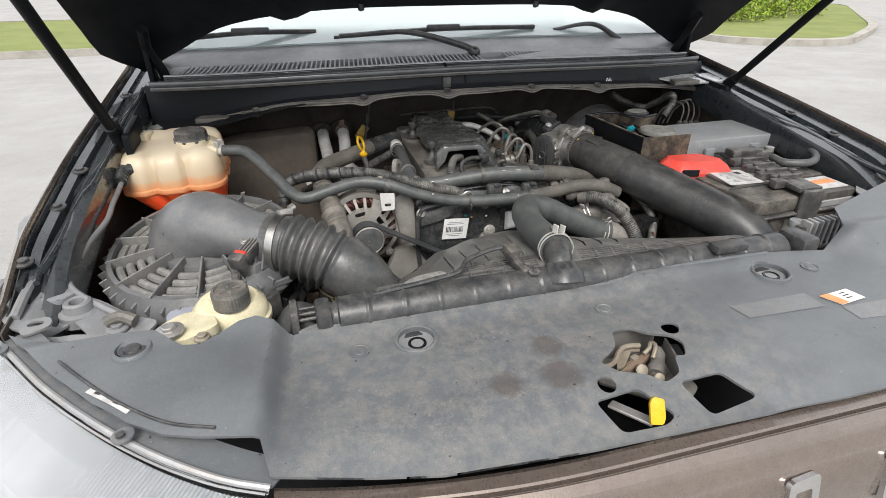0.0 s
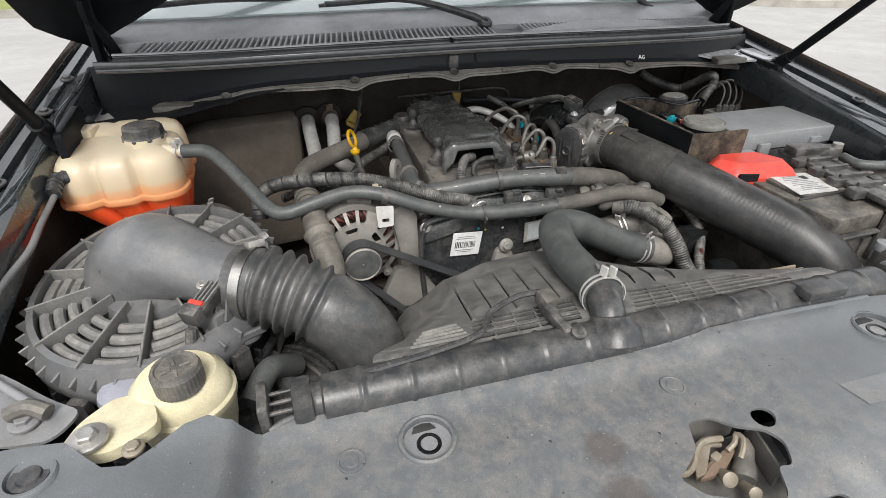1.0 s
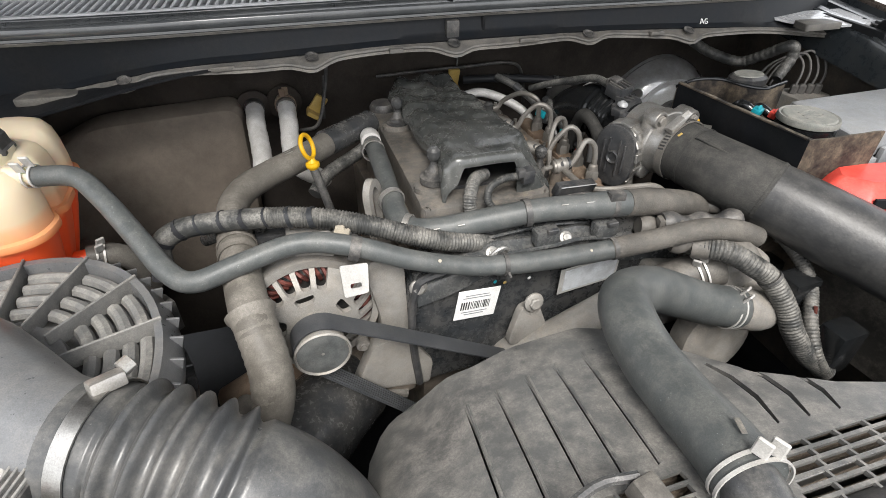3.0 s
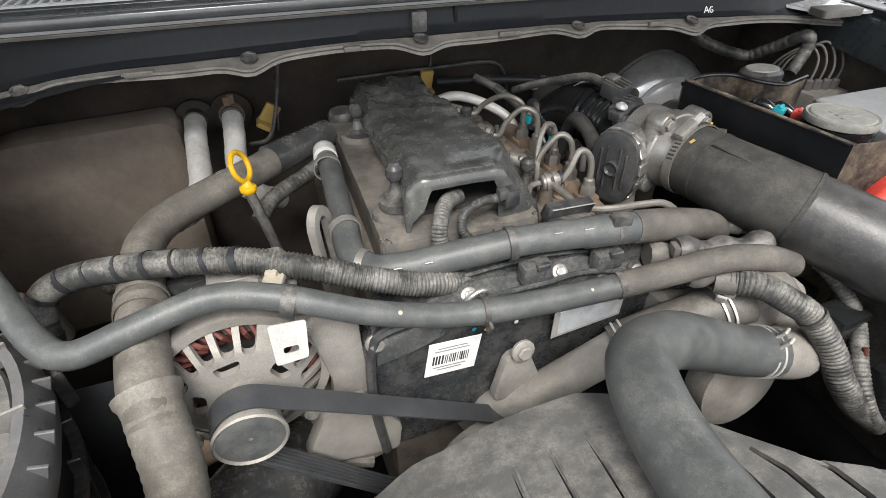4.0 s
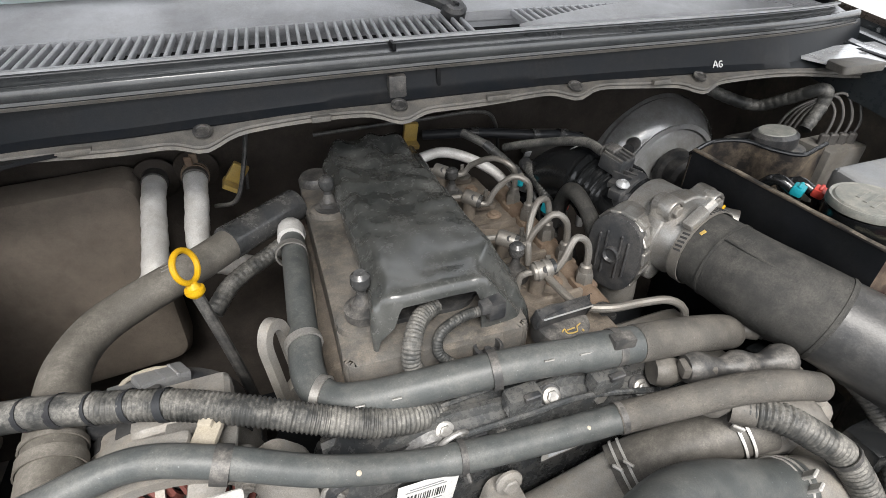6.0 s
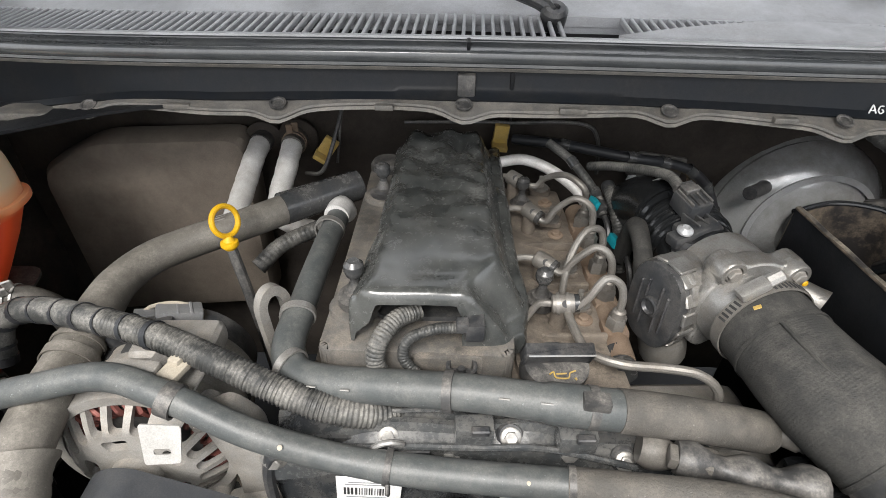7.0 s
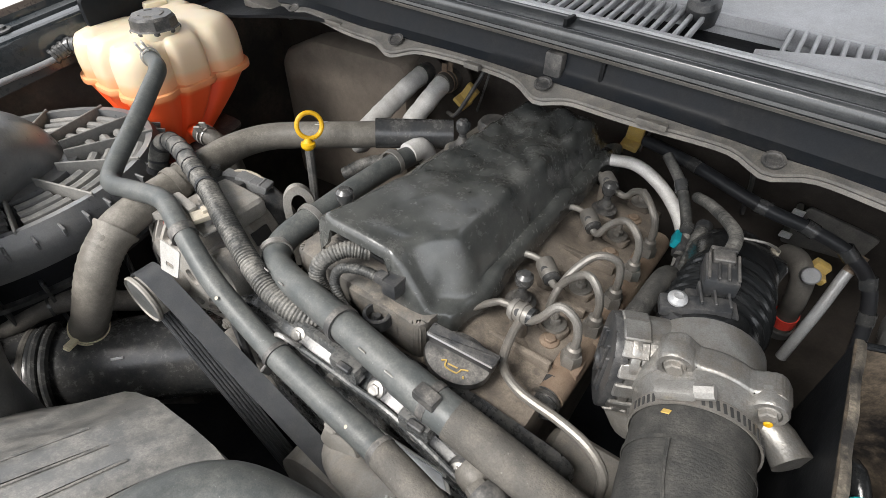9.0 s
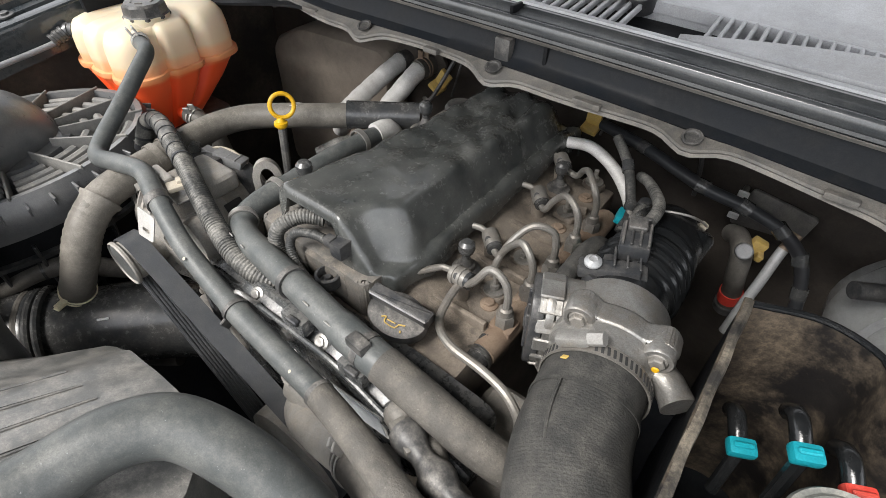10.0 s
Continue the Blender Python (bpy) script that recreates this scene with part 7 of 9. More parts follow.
def ac_z(x, y):
    """The top of the moulded cover: a plateau, a crease, a slope and a low flange on the injector side."""
    n1 = noise.noise((x * 30, y * 19, 3))
    n2 = noise.noise((x * 62 + 9 * y, y * 40, 7))
    n3 = noise.noise((x * 15, y * 11, 11))
    lumps = smoothstep(1.08, 1.20, y)
    p = 1.1335 - 0.0215 * (y - 1.03) / 0.36
    p += 0.003 * n3 + (0.0012 + 0.0058 * lumps) * n1 + (0.0006 + 0.0030 * lumps) * n2
    p -= 0.0035 * math.exp(-((x + 0.058) / 0.034) ** 2) * lumps
    p += 0.007 * math.exp(-((y - 1.362) / 0.018) ** 2) * smoothstep(-0.10, -0.06, x)
    p -= 0.010 * math.exp(-((x + 0.022) / 0.013) ** 2 - ((y - 1.336) / 0.015) ** 2)
    p += 0.005 * math.exp(-((x + 0.036) / 0.008) ** 2 - ((y - 1.352) / 0.028) ** 2)
    p -= 0.004 * math.exp(-((x + 0.060) / 0.016) ** 2 - ((y - 1.300) / 0.020) ** 2)
    p -= 0.016 * smoothstep(1.370, 1.405, y)
    edge = x - along(AC_LEFT, y)
    p -= 0.010 * smoothstep(0.016, 0.0, edge) ** 2
    p -= 0.0030 * math.exp(-((y - 1.052) / 0.010) ** 2) * smoothstep(0.03, 0.05, edge) * 0.5
    d = x - crease(y)
    if d <= -0.008:
        return p
    front = smoothstep(1.100, 1.055, y)
    steep = 2.6 * (1 - front) + 1.5 * front
    fall = steep * (math.sqrt(max(0, d + 0.004) ** 2 + 0.00002) - 0.0045) if d > -0.004 else 0.0
    low = 1.083 - 0.30 * (x - 0.02) - 0.006 * front + 0.003 * n1 - 0.004 * math.exp(-((d - 0.017) / 0.005) ** 2) * (1 - front)
    z = p - max(0, fall)
    k = 0.006
    h = min(1, max(0, 0.5 + 0.5 * (z - low) / k))
    z = low * (1 - h) + z * h + k * h * (1 - h)
    z += 0.0028 * n2 * smoothstep(0.004, 0.014, d) * (0.35 + lumps)
    return z


def ac_point(u, w):
    """A place on the cover by its share of the width and of the length, with the edges rolled down."""
    cu, cw = min(1, max(0, u)), min(1, max(0, w))
    y0 = 1.0285 - 0.004 * smoothstep(0.58, 0.70, cu) + 0.013 * smoothstep(0.90, 1.0, cu) ** 2 + 0.003 * smoothstep(0.10, 0.0, cu)
    y1 = along(((0.0, 1.352), (0.10, 1.385), (0.30, 1.398), (0.62, 1.396), (0.80, 1.383), (0.90, 1.396), (1.0, 1.404)), cu)
    y = y0 + (y1 - y0) * cw
    x0, x1 = along(AC_LEFT, y), along(AC_RIGHT, y)
    x = x0 + (x1 - x0) * cu
    p = Vector((x, y, ac_z(x, y)))
    if w < 0:
        leg = smoothstep(0.625, 0.66, cu)
        deep = 0.008 + 0.022 * smoothstep(0.14, 0.07, cu) + (max(0.010, p.z - 1.061) - 0.008) * leg
        t = min(1, -w / 0.06)
        p += Vector((0.010 * leg * t * smoothstep(0.70, 0.62, cu), -0.004 * math.sin(t * math.pi / 2), -deep * (1 - math.cos(t * math.pi / 2))))
    if w > 1:
        t = min(1, (w - 1) / 0.06)
        p += Vector((0, 0.007 * math.sin(t * math.pi / 2), -0.026 * (1 - math.cos(t * math.pi / 2))))
    if u < 0:
        t = min(1, -u / 0.06)
        deep = 0.014 + 0.004 * math.sin(y * 50) + 0.010 * smoothstep(1.07, 1.04, y)
        p += Vector((-0.004 * math.sin(t * math.pi / 2), 0, -deep * (1 - math.cos(t * math.pi / 2))))
    if u > 1:
        t = min(1, (u - 1) / 0.06)
        deep = 0.021 + 0.003 * math.sin(y * 70)
        p += Vector((0.005 * math.sin(t * math.pi / 2), 0, -deep * (1 - math.cos(t * math.pi / 2))))
    return p


# the paler second colour paints patches of sky sheen; the dust is separate
M_FOAM = mat("foam_cover_sheen_patches", (0.036, 0.039, 0.038), (0.080, 0.083, 0.079), 0.22, s1=20, lo=0.40, hi=0.68, dust=(0.135, 0.131, 0.120), dusty=0.35, ds=30, bump=0.12, bscale=90, spec=0.75, speck=0.2, mottle=0.06)
ac_u = [-0.06, -0.045, -0.03, -0.015] + [i / 60 for i in range(61)] + [1.015, 1.03, 1.045, 1.06]
ac_w = [-0.06, -0.052, -0.044, -0.036, -0.028, -0.02, -0.01] + [(i / 110) for i in range(111)] + [1.015, 1.03, 1.045, 1.06]
part("shell", thicken(loft([[ac_point(a, b) for a in ac_u] for b in ac_w], False), -0.0035), M_FOAM, ac, "", None, 1.2)
part("foam_lining", sheet(rounded([(-0.108, 1.050), (-0.034, 1.046), (0.010, 1.085), (0.016, 1.370), (-0.088, 1.370)], 0.01), [], lambda x, y: 1.088, 0.006, 0.02), M_PLAST, ac, "dark foam lining under the cover")
part("front_lip", tube([ac_point(k / 40, -0.048) for k in range(4, 25)], 0.0022, 8), M_FOAM, ac, "rolled front lip")
# connector and pipes under the cover's front arch
con = thing("injector_loom", "corrugated wires leading under the engine cover", "wiring", (-0.07, 1.02, 1.05))
part("sleeve", tube([(-0.070, 1.036, 1.106), (-0.088, 1.022, 1.109), (-0.101, 1.004, 1.101), (-0.103, 0.997, 1.084), (-0.092, 0.995, 1.068), (-0.068, 0.993, 1.060), (-0.045, 0.990, 1.060)], ribbed(0.0074, 0.0030, 0.1), 12, 0.0008), M_LOOM, con, "", None, 0.9)
part("sleeve", tube([(-0.034, 1.014, 1.108), (-0.055, 1.010, 1.111), (-0.076, 1.004, 1.106), (-0.081, 0.998, 1.092), (-0.070, 0.993, 1.078), (-0.055, 0.990, 1.068)], ribbed(0.0044, 0.0026, 0.1), 10, 0.0008), M_LOOM, con, "", None, 0.9)
part("plug", box(-0.024, 1.016, 1.108, 0.016, 0.020, 0.018, 0.003, 2), M_PLAST, con)
part("plug_tip", box(-0.034, 1.011, 1.114, 0.010, 0.010, 0.010, 0.002, 2), M_PLAST, con)

# timing cover
tcov = thing("timing_cover", "black timing cover with bolts and a white label", "timing cover", (-0.03, 0.96, 0.8))
to = rounded([(-0.185, 0.86), (0.06, 0.86), (0.165, 0.95), (0.170, 1.040), (0.08, 1.052), (-0.06, 1.045), (-0.17, 1.048), (-0.195, 1.020)], 0.02)
part("cover", prism([(x, z) for x, z in to], -0.045, 0.0, 0.006, Matrix.Translation((0, 0.955, 0)) @ pose(0, 0, 0, 90, 0, 0)), M_TCOV, tcov)
part("cover_lip", tube([(-0.185, 0.948, 0.87), (-0.192, 0.948, 0.95), (-0.188, 0.948, 1.020), (-0.165, 0.948, 1.042), (-0.06, 0.948, 1.040)], 0.005, 8), M_PLAST, tcov)
for x, z in ((-0.183, 1.028), (-0.045, 1.030), (0.05, 1.035), (0.13, 1.02)):
    bolt("bolt", (x, 0.950, z), (0, -1, 0.1), 0.007, M_ZINC, tcov, 1.5)
lab = part("label", box(0, 0, 0, 0.054, 0.001, 0.049, 0.0003, 1, pose(-0.111, 0.9475, 0.9840, 6, 5.4, 0)), M_WHITE, tcov, "white printed label")
rnd = random.Random(5)
x = -0.021
while x < 0.017:
    w_ = rnd.choice((0.0008, 0.0012, 0.0018))
    part("print_bar", box(0, 0, 0, w_, 0.0006, 0.013, 0.0001, 1, pose(-0.111, 0.9475, 0.9840, 6, 5.4, 0) @ pose(x + w_ / 2, -0.0006, -0.001)), M_INK_SHADE, lab)
    x += w_ + rnd.choice((0.0008, 0.0012, 0.0016))
for z, w_ in ((0.016, 0.030), (0.012, 0.036), (-0.012, 0.034), (-0.016, 0.026)):
    part("print_bar", box(0, 0, 0, w_, 0.0006, 0.0012, 0.0001, 1, pose(-0.111, 0.9475, 0.9840, 6, 5.4, 0) @ pose(-0.002, -0.0006, z)), M_GREYBOX, lab)
pl = part("data_plate", box(0, 0, 0, 0.086, 0.0015, 0.044, 0.0004, 1, pose(0.042, 0.945, 0.990, 6, -4, 0)), M_WZINC, tcov, "scuffed metallic plate with glare coloured into its face")
for x, z, c in ((-0.088, 1.0095, M_TEAL), (-0.075, 1.005, M_YTAG), (-0.042, 1.003, M_WHITE)):
    part("paint_dot", lathe([(0.0025, 0), (0.0015, 0.0006), (0, 0.0008)], 8), c, tcov, "", toward((x, 0.9495, z), (0, -1, 0)))
part("plate_face", box(0, 0, 0, 0.076, 0.0012, 0.036, 0.0003, 1, pose(0.043, 0.9440, 0.9905, 6, -4, 0)), M_PLATE, pl)
# stepped ledge with clip blocks above the timing cover
def ledge_z(x):
    return -0.23 * max(0, x - 0.02) - 0.28 * max(0, -0.11 - x) + 0.0025 * math.sin(x * 55)


sec = [(0.992, 1.020), (0.992, 1.056), (0.986, 1.060), (0.981, 1.058), (0.979, 1.051), (0.968, 1.049), (0.966, 1.056), (0.961, 1.057), (0.958, 1.050), (0.950, 1.046), (0.948, 1.040), (0.9475, 1.020)]
lx = [-0.185 + 0.36 * i / 60 for i in range(61)]
sv = part("upper_casting", loft([[(x, y - 0.06 * x * (1 if x > 0 else 0), z + ledge_z(x)) for y, z in sec] for x in lx]), M_LEDGE, tcov, "glossy black stepped ledge")
for x, y, z in ((-0.092, 0.955, 1.049), (0.003, 0.953, 1.050), (0.094, 0.944, 1.030)):
    part("boss", lathe([(0.012, -0.02), (0.011, 0.002), (0.009, 0.004)], 18, toward((x, y + 0.004, z - 0.002), (0, -0.75, 0.65))), M_PLAST, sv)
    bolt("bolt", (x, y, z), (0, -0.75, 0.65), 0.0055, M_ZINC, sv, 1.5)
for x0, y0, z0 in ((-0.026, 0.953, 1.060), (0.052, 0.948, 1.056)):
    part("block", box(x0, y0, z0, 0.030, 0.016, 0.020, 0.003, 2), M_LEDGE, sv)
    part("block_tab", box(x0 + 0.004, y0 - 0.008, z0 + 0.010, 0.014, 0.006, 0.006, 0.001, 1), M_PLAST, sv)
part("rail", tube([(-0.16, 0.950, 1.040), (-0.09, 0.946, 1.050), (-0.02, 0.945, 1.049), (0.03, 0.943, 1.050), (0.10, 0.938, 1.032)], 0.0028, 8), M_LEDGE, sv)
part("rail", tube([(-0.12, 0.972, 1.058), (0.0, 0.970, 1.060), (0.12, 0.960, 1.038)], 0.0022, 8), M_LEDGE, sv)
part("wire_clip", tube([(-0.105, 0.942, 1.050), (-0.098, 0.938, 1.064), (-0.088, 0.938, 1.068), (-0.080, 0.942, 1.060), (-0.082, 0.948, 1.050)], 0.0022, 8), M_ZINC, sv, "white wire clip")
part("left_bracket", prism(rounded([(-0.232, 0.90), (-0.190, 0.90), (-0.194, 1.05), (-0.215, 1.075), (-0.240, 1.06), (-0.225, 0.98)], 0.01), -0.02, 0.0, 0.004, Matrix.Translation((0, 0.962, 0)) @ pose(0, 0, 0, 90, 0, 0)), M_ALU_D, tcov, "cast aluminium bracket")
part("lower_casting", prism(rounded([(-0.27, 0.88), (-0.17, 0.86), (-0.165, 0.90), (-0.20, 0.96), (-0.24, 0.95)], 0.008), -0.02, 0.0, 0.004, Matrix.Translation((0, 0.950, 0)) @ pose(0, 0, 0, 90, 0, 0)), M_ALU_D, tcov)

# deep grimy parts between engine and left wing
em = thing("engine_mount", "dirty brown cast engine mount deep beside the block", "engine mount", (-0.25, 1.02, 0.80))
part("casting", join(box(-0.245, 1.01, 0.86, 0.13, 0.10, 0.05, 0.016, 3), box(-0.215, 0.985, 0.90, 0.05, 0.05, 0.07, 0.014, 3)), M_HEAD, em)
part("arm", tube([(-0.29, 1.03, 0.86), (-0.36, 1.05, 0.84), (-0.43, 1.06, 0.80)], 0.022, 14), M_RUSTY, em)
for x, y in ((-0.285, 0.985), (-0.225, 1.04), (-0.27, 1.04)):
    bolt("bolt", (x, y, 0.886), (0, 0, 1), 0.009, M_RUSTY, em, 1.5)
for k in range(3):
    solo("hard_pipe", tube([(-0.44 + 0.02 * k, 0.95, 0.84), (-0.36 + 0.018 * k, 0.965, 0.875), (-0.28, 0.97 + 0.012 * k, 0.87), (-0.20, 0.96, 0.84)], 0.0075, 10), (M_RUBBER_B, M_PIPE, M_RUBBER_B)[k], "grimy pipe deep beside the engine block", "pipe", (-0.36, 0.96, 0.84), "deep pipes")

# oil cap
oc_ = thing("oil_filler_cap", "black oil filler cap with a yellow oil can sign", "cap", (0.05, 1.01, 1.05))
om = pose(0.047, 1.010, 1.066, 16, 8, 10)
part("cap", lathe([(0.027, -0.012), (0.028, -0.003), (0.0265, 0.003), (0.019, 0.005), (0.0, 0.0055)], 36, om @ Matrix.Diagonal((1.10, 0.82, 1, 1))), M_PLAST_D, oc_)
part("handle", prism(rounded([(-0.032, -0.005), (0.031, -0.007), (0.033, 0.006), (-0.030, 0.008)], 0.003), 0.0, 0.017, 0.0025, om @ pose(0, 0.007, 0.0)), M_PLAST, oc_, "tall black grip bar")
part("grip_edge", box(0, 0, 0, 0.060, 0.0016, 0.0012, 0.0004, 1, om @ pose(0.0, 0.001, 0.0172, 0, 0, -2)), M_PALEGREY, oc_, "thin pale strip along the grip")
part("oil_sign", join(tube([(-0.011, 0.001, 0), (-0.007, 0.003, 0), (-0.006, -0.002, 0), (0.005, -0.003, 0), (0.007, 0.001, 0), (0.013, 0.003, 0)], 0.0007, 5, 0.0015), tube([(-0.005, 0.001, 0), (0.004, 0.001, 0)], 0.0007, 5, 0.002), tube([(0.011, -0.003, 0), (0.012, -0.005, 0)], 0.0009, 5, 0.001)), M_YTAG, oc_, "faded yellow oil can sign", om @ pose(0, -0.0105, 0.0062, 6, 0, 0))
part("neck", lathe([(0.024, -0.03), (0.024, -0.010), (0.026, -0.009)], 28, om), M_HEAD, oc_)

# fuel rail, injector pipes
fr = thing("fuel_rail", "dirty steel fuel rail with union nuts and looped injector pipes", "fuel rail", (0.125, 1.16, 1.03))
part("rail", tube([(0.121, 1.045, 1.030), (0.132, 1.30, 1.036)], 0.0135, 16, 0.05), M_RUSTY, fr)
part("rail_end", tube([(0.120, 1.060, 1.031), (0.1195, 1.030, 1.028)], 0.0125, 14), M_RUBBER_K, fr)
NUTS = ((0.122, 1.080, 1.056), (0.1235, 1.123, 1.057), (0.1255, 1.166, 1.058), (0.1268, 1.214, 1.058), (0.1285, 1.257, 1.058))
FITS = ((0.056, 1.0835, 1.070, 0.080, 1.0805, 1.074), (0.0525, 1.1565, 1.071, 0.070, 1.140, 1.068), (0.055, 1.2580, 1.070, 0.0715, 1.240, 1.066), (0.044, 1.335, 1.073, 0.060, 1.319, 1.070))
for k, (xn, yn, zn) in enumerate(NUTS):
    n_ = part("union_nut", join(lathe([(0.0095, -0.018), (0.0100, -0.016), (0.0100, -0.002), (0.0088, 0.001)], 6), lathe([(0.0074, 0.001), (0.0066, 0.008), (0.0046, 0.010)], 14)), M_PIPE, fr, "bright union nut", Matrix.Translation((xn, yn, zn)) @ pose(0, 0, 0, 0, 0, 17 * k))
    part("rail_boss", box(xn, yn, 1.034, 0.026, 0.024, 0.020, 0.005, 2), M_RUSTY, fr)
    rise = [(xn, yn, zn), (xn, yn + 0.0005, zn + 0.024), (xn - 0.006, yn + 0.001, zn + 0.041)]
    if k == 2:
        run = rise + [(0.102, 1.158, 1.104), (0.088, 1.146, 1.088), (0.080, 1.132, 1.066), (0.078, 1.125, 1.045)]
    else:
        a, b, c, d, e, f = FITS[k - (k > 2)]
        run = rise + [(0.105 - 0.004 * (k == 0), yn + (d * 0 + (e - yn) * 0.35), 1.104), (0.088, e + (yn - e) * 0.12 - 0.004, 1.084), (0.078, e - 0.005, f - 0.001), (d - 0.004, e + 0.001, f)]
    part("injector_pipe", tube(run, 0.0039, 10, 0.004), M_PIPE, n_, "looped steel injector pipe")
for k, (a, b, c, d, e, f) in enumerate(FITS):
    A_, B_ = Vector((a, b, c)), Vector((d, e, f))
    way = (B_ - A_).normalized()
    L_ = (B_ - A_).length
    c_ = part("injector", lathe([(0.0070, 0), (0.0092, 0.0015), (0.0096, 0.004), (0.0096, L_ - 0.006), (0.0090, L_ - 0.003)], 20, toward(A_, way)), M_PIPE, fr, "injector return fitting")
    part("fitting_end", lathe([(0.0090, L_ - 0.003), (0.0086, L_ + 0.0015), (0.0070, L_ + 0.002)], 20, toward(A_, way)), M_RUBBER_K, c_, "black end ring")
    # black disc laid on the fitting for the shade in its bore
    part("fitting_bore", lathe([(0.0036, 0), (0.0036, 0.0007), (0, 0.0007)], 14, toward(A_ + way * L_ * 0.5 + Vector((-0.10, -0.75, 0.62)).normalized() * 0.0092, (-0.10, -0.75, 0.62))), M_INK_SHADE, c_, "dark round opening")
    if k == 0:
        for q in (0.25, 0.62):
            part("fitting_band", band(A_ + way * L_ * q, way, 0.0096, 0.0032, 0.0012, 24), M_PIPE, c_)
    part("leak_off_pipe", tube([A_ + way * 0.004, A_ - Vector((0.012, -0.001, 0.001)), (a - 0.030, b - 0.004 - 0.018 * (k == 0), c - 0.001)], 0.0036, 10), M_PIPE, c_)
    part("injector_body", tube([A_ + way * 0.010 - Vector((0, 0, 0.004)), A_ + way * 0.010 - Vector((0, -0.006, 0.05))], 0.0085, 14), M_HEAD, c_)
    lug = Vector((0.092, e + 0.028, 1.046))
    part("clamp_nut", join(lathe([(0.0115, 0), (0.0115, 0.003), (0.008, 0.0035)], 18), lathe([(0.0052, 0.003), (0.0052, 0.009), (0.003, 0.010)], 6), tube([(0, 0, 0.008), (0, 0, 0.019)], 0.0030, 8)), M_PIPE, c_, "", Matrix.Translation(lug))
    part("clamp_fork", prism(rounded([(-0.016, -0.006), (0.012, -0.010), (0.016, 0.004), (0.002, 0.012), (-0.014, 0.006)], 0.005), -0.008, 0.0, 0.002, Matrix.Translation(lug)), M_HEAD, c_)
part("rail_band", lathe([(0.0142, -0.002), (0.0148, 0.0), (0.0142, 0.002)], 20, toward((0.1195, 1.040, 1.029), (0, 1, 0.02))), M_STEEL, fr)
solo("return_pipe", tube([(0.070, 1.076, 1.068), (0.072, 1.056, 1.066), (0.080, 1.030, 1.062), (0.104, 1.014, 1.064), (0.140, 1.010, 1.063), (0.168, 1.004, 1.062), (0.186, 0.998, 1.048), (0.190, 0.995, 1.02)], 0.0042, 10), M_PIPE, "bright bent steel return pipe", "pipe", (0.12, 1.02, 1.05))
solo("fuel_pipe", tube([(0.036, 1.372, 1.074), (0.070, 1.372, 1.078), (0.110, 1.360, 1.066), (0.145, 1.335, 1.045), (0.160, 1.315, 1.015), (0.162, 1.30, 0.98)], 0.0078, 14), M_SILVERHOSE, "pale grey fuel pipe behind the rail", "pipe", (0.1, 1.36, 1.06))
solo("rail_loom", tube([(0.152, 1.100, 1.066), (0.153, 1.115, 1.082), (0.156, 1.138, 1.094), (0.159, 1.160, 1.099), (0.163, 1.182, 1.094), (0.166, 1.200, 1.07), (0.167, 1.21, 1.03)], lambda s, L: 0.0098 + 0.0006 * math.sin(s * 90), 18), M_WEAVE, "black braided loom beside the fuel rail", "wiring", (0.15, 1.2, 1.06))
sl_ = solo("rail_lead", tube([(0.170, 1.300, 1.074), (0.170, 1.285, 1.070), (0.171, 1.255, 1.058), (0.173, 1.23, 1.035), (0.175, 1.22, 1.00)], ribbed(0.0075, 0.004, 0.07), 12, 0.001), M_LOOM, "dark ribbed lead beside the fuel rail", "wiring", (0.17, 1.25, 1.06))
part("end_cap", tube([(0.170, 1.306, 1.075), (0.170, 1.296, 1.073)], 0.0088, 12), M_PLAST, sl_)

for x, y, z in ((0.150, 1.285, 1.06), (0.158, 1.215, 1.05)):
    t = thing("teal_connector", "teal plastic plug lock beside the fuel rail", "connector", (x, y, z), "connectors")
    part("lock", box(0, 0, 0, 0.008, 0.020, 0.012, 0.002, 2, pose(x, y, z, 0, 15, 10)), M_TEAL, t)
    part("plug", box(0, 0, 0, 0.018, 0.026, 0.020, 0.003, 2, pose(x + 0.010, y, z - 0.006, 0, 15, 10)), M_PLAST, t)
    part("lead", tube([(x + 0.012, y - 0.01, z - 0.01), (x + 0.014, y - 0.03, z - 0.02), (x + 0.016, y - 0.05, z - 0.05)], 0.004, 8), M_PLAST, t)
for pts in (((-0.155, 0.978, 1.0815), (-0.148, 0.9765, 1.0822)), ((-0.128, 0.972, 1.0845), (-0.121, 0.9705, 1.0855)), ((0.02, 0.949, 1.0975), (0.032, 0.948, 1.0970)), ((-0.01, 0.953, 1.098), (-0.002, 0.952, 1.098))):
    part("paint_stroke", tube(pts, 0.0008, 6), M_ZINC, up, "worn white paint mark")

part("woven_sleeve", tube(UP[10:], 0.0166, 20), M_FLEECE, up, "brown woven sleeve")
part("woven_sleeve", tube(VP[13:], 0.0128, 18), M_FLEECE, v_hose, "brown woven sleeve")

# ---- throttle body and charge hose ----
tb = thing("throttle_body", "dirty cast aluminium throttle body with bolted flange", "throttle body", (0.21, 1.07, 1.0))
HC = Vector((0.225, 1.041, 1.092))
HD = Vector((0.16, -0.987, 0.0)).normalized()
side = Vector((0.987, 0.16, 0)).normalized()
UPV = Vector((0, 0, 1))
fm_ = Matrix(((side.x, 0, HD.x, 0), (side.y, 0, HD.y, 0), (0, 1, HD.z, 0), (0, 0, 0, 1)))
tm = Matrix.Translation(HC) @ fm_
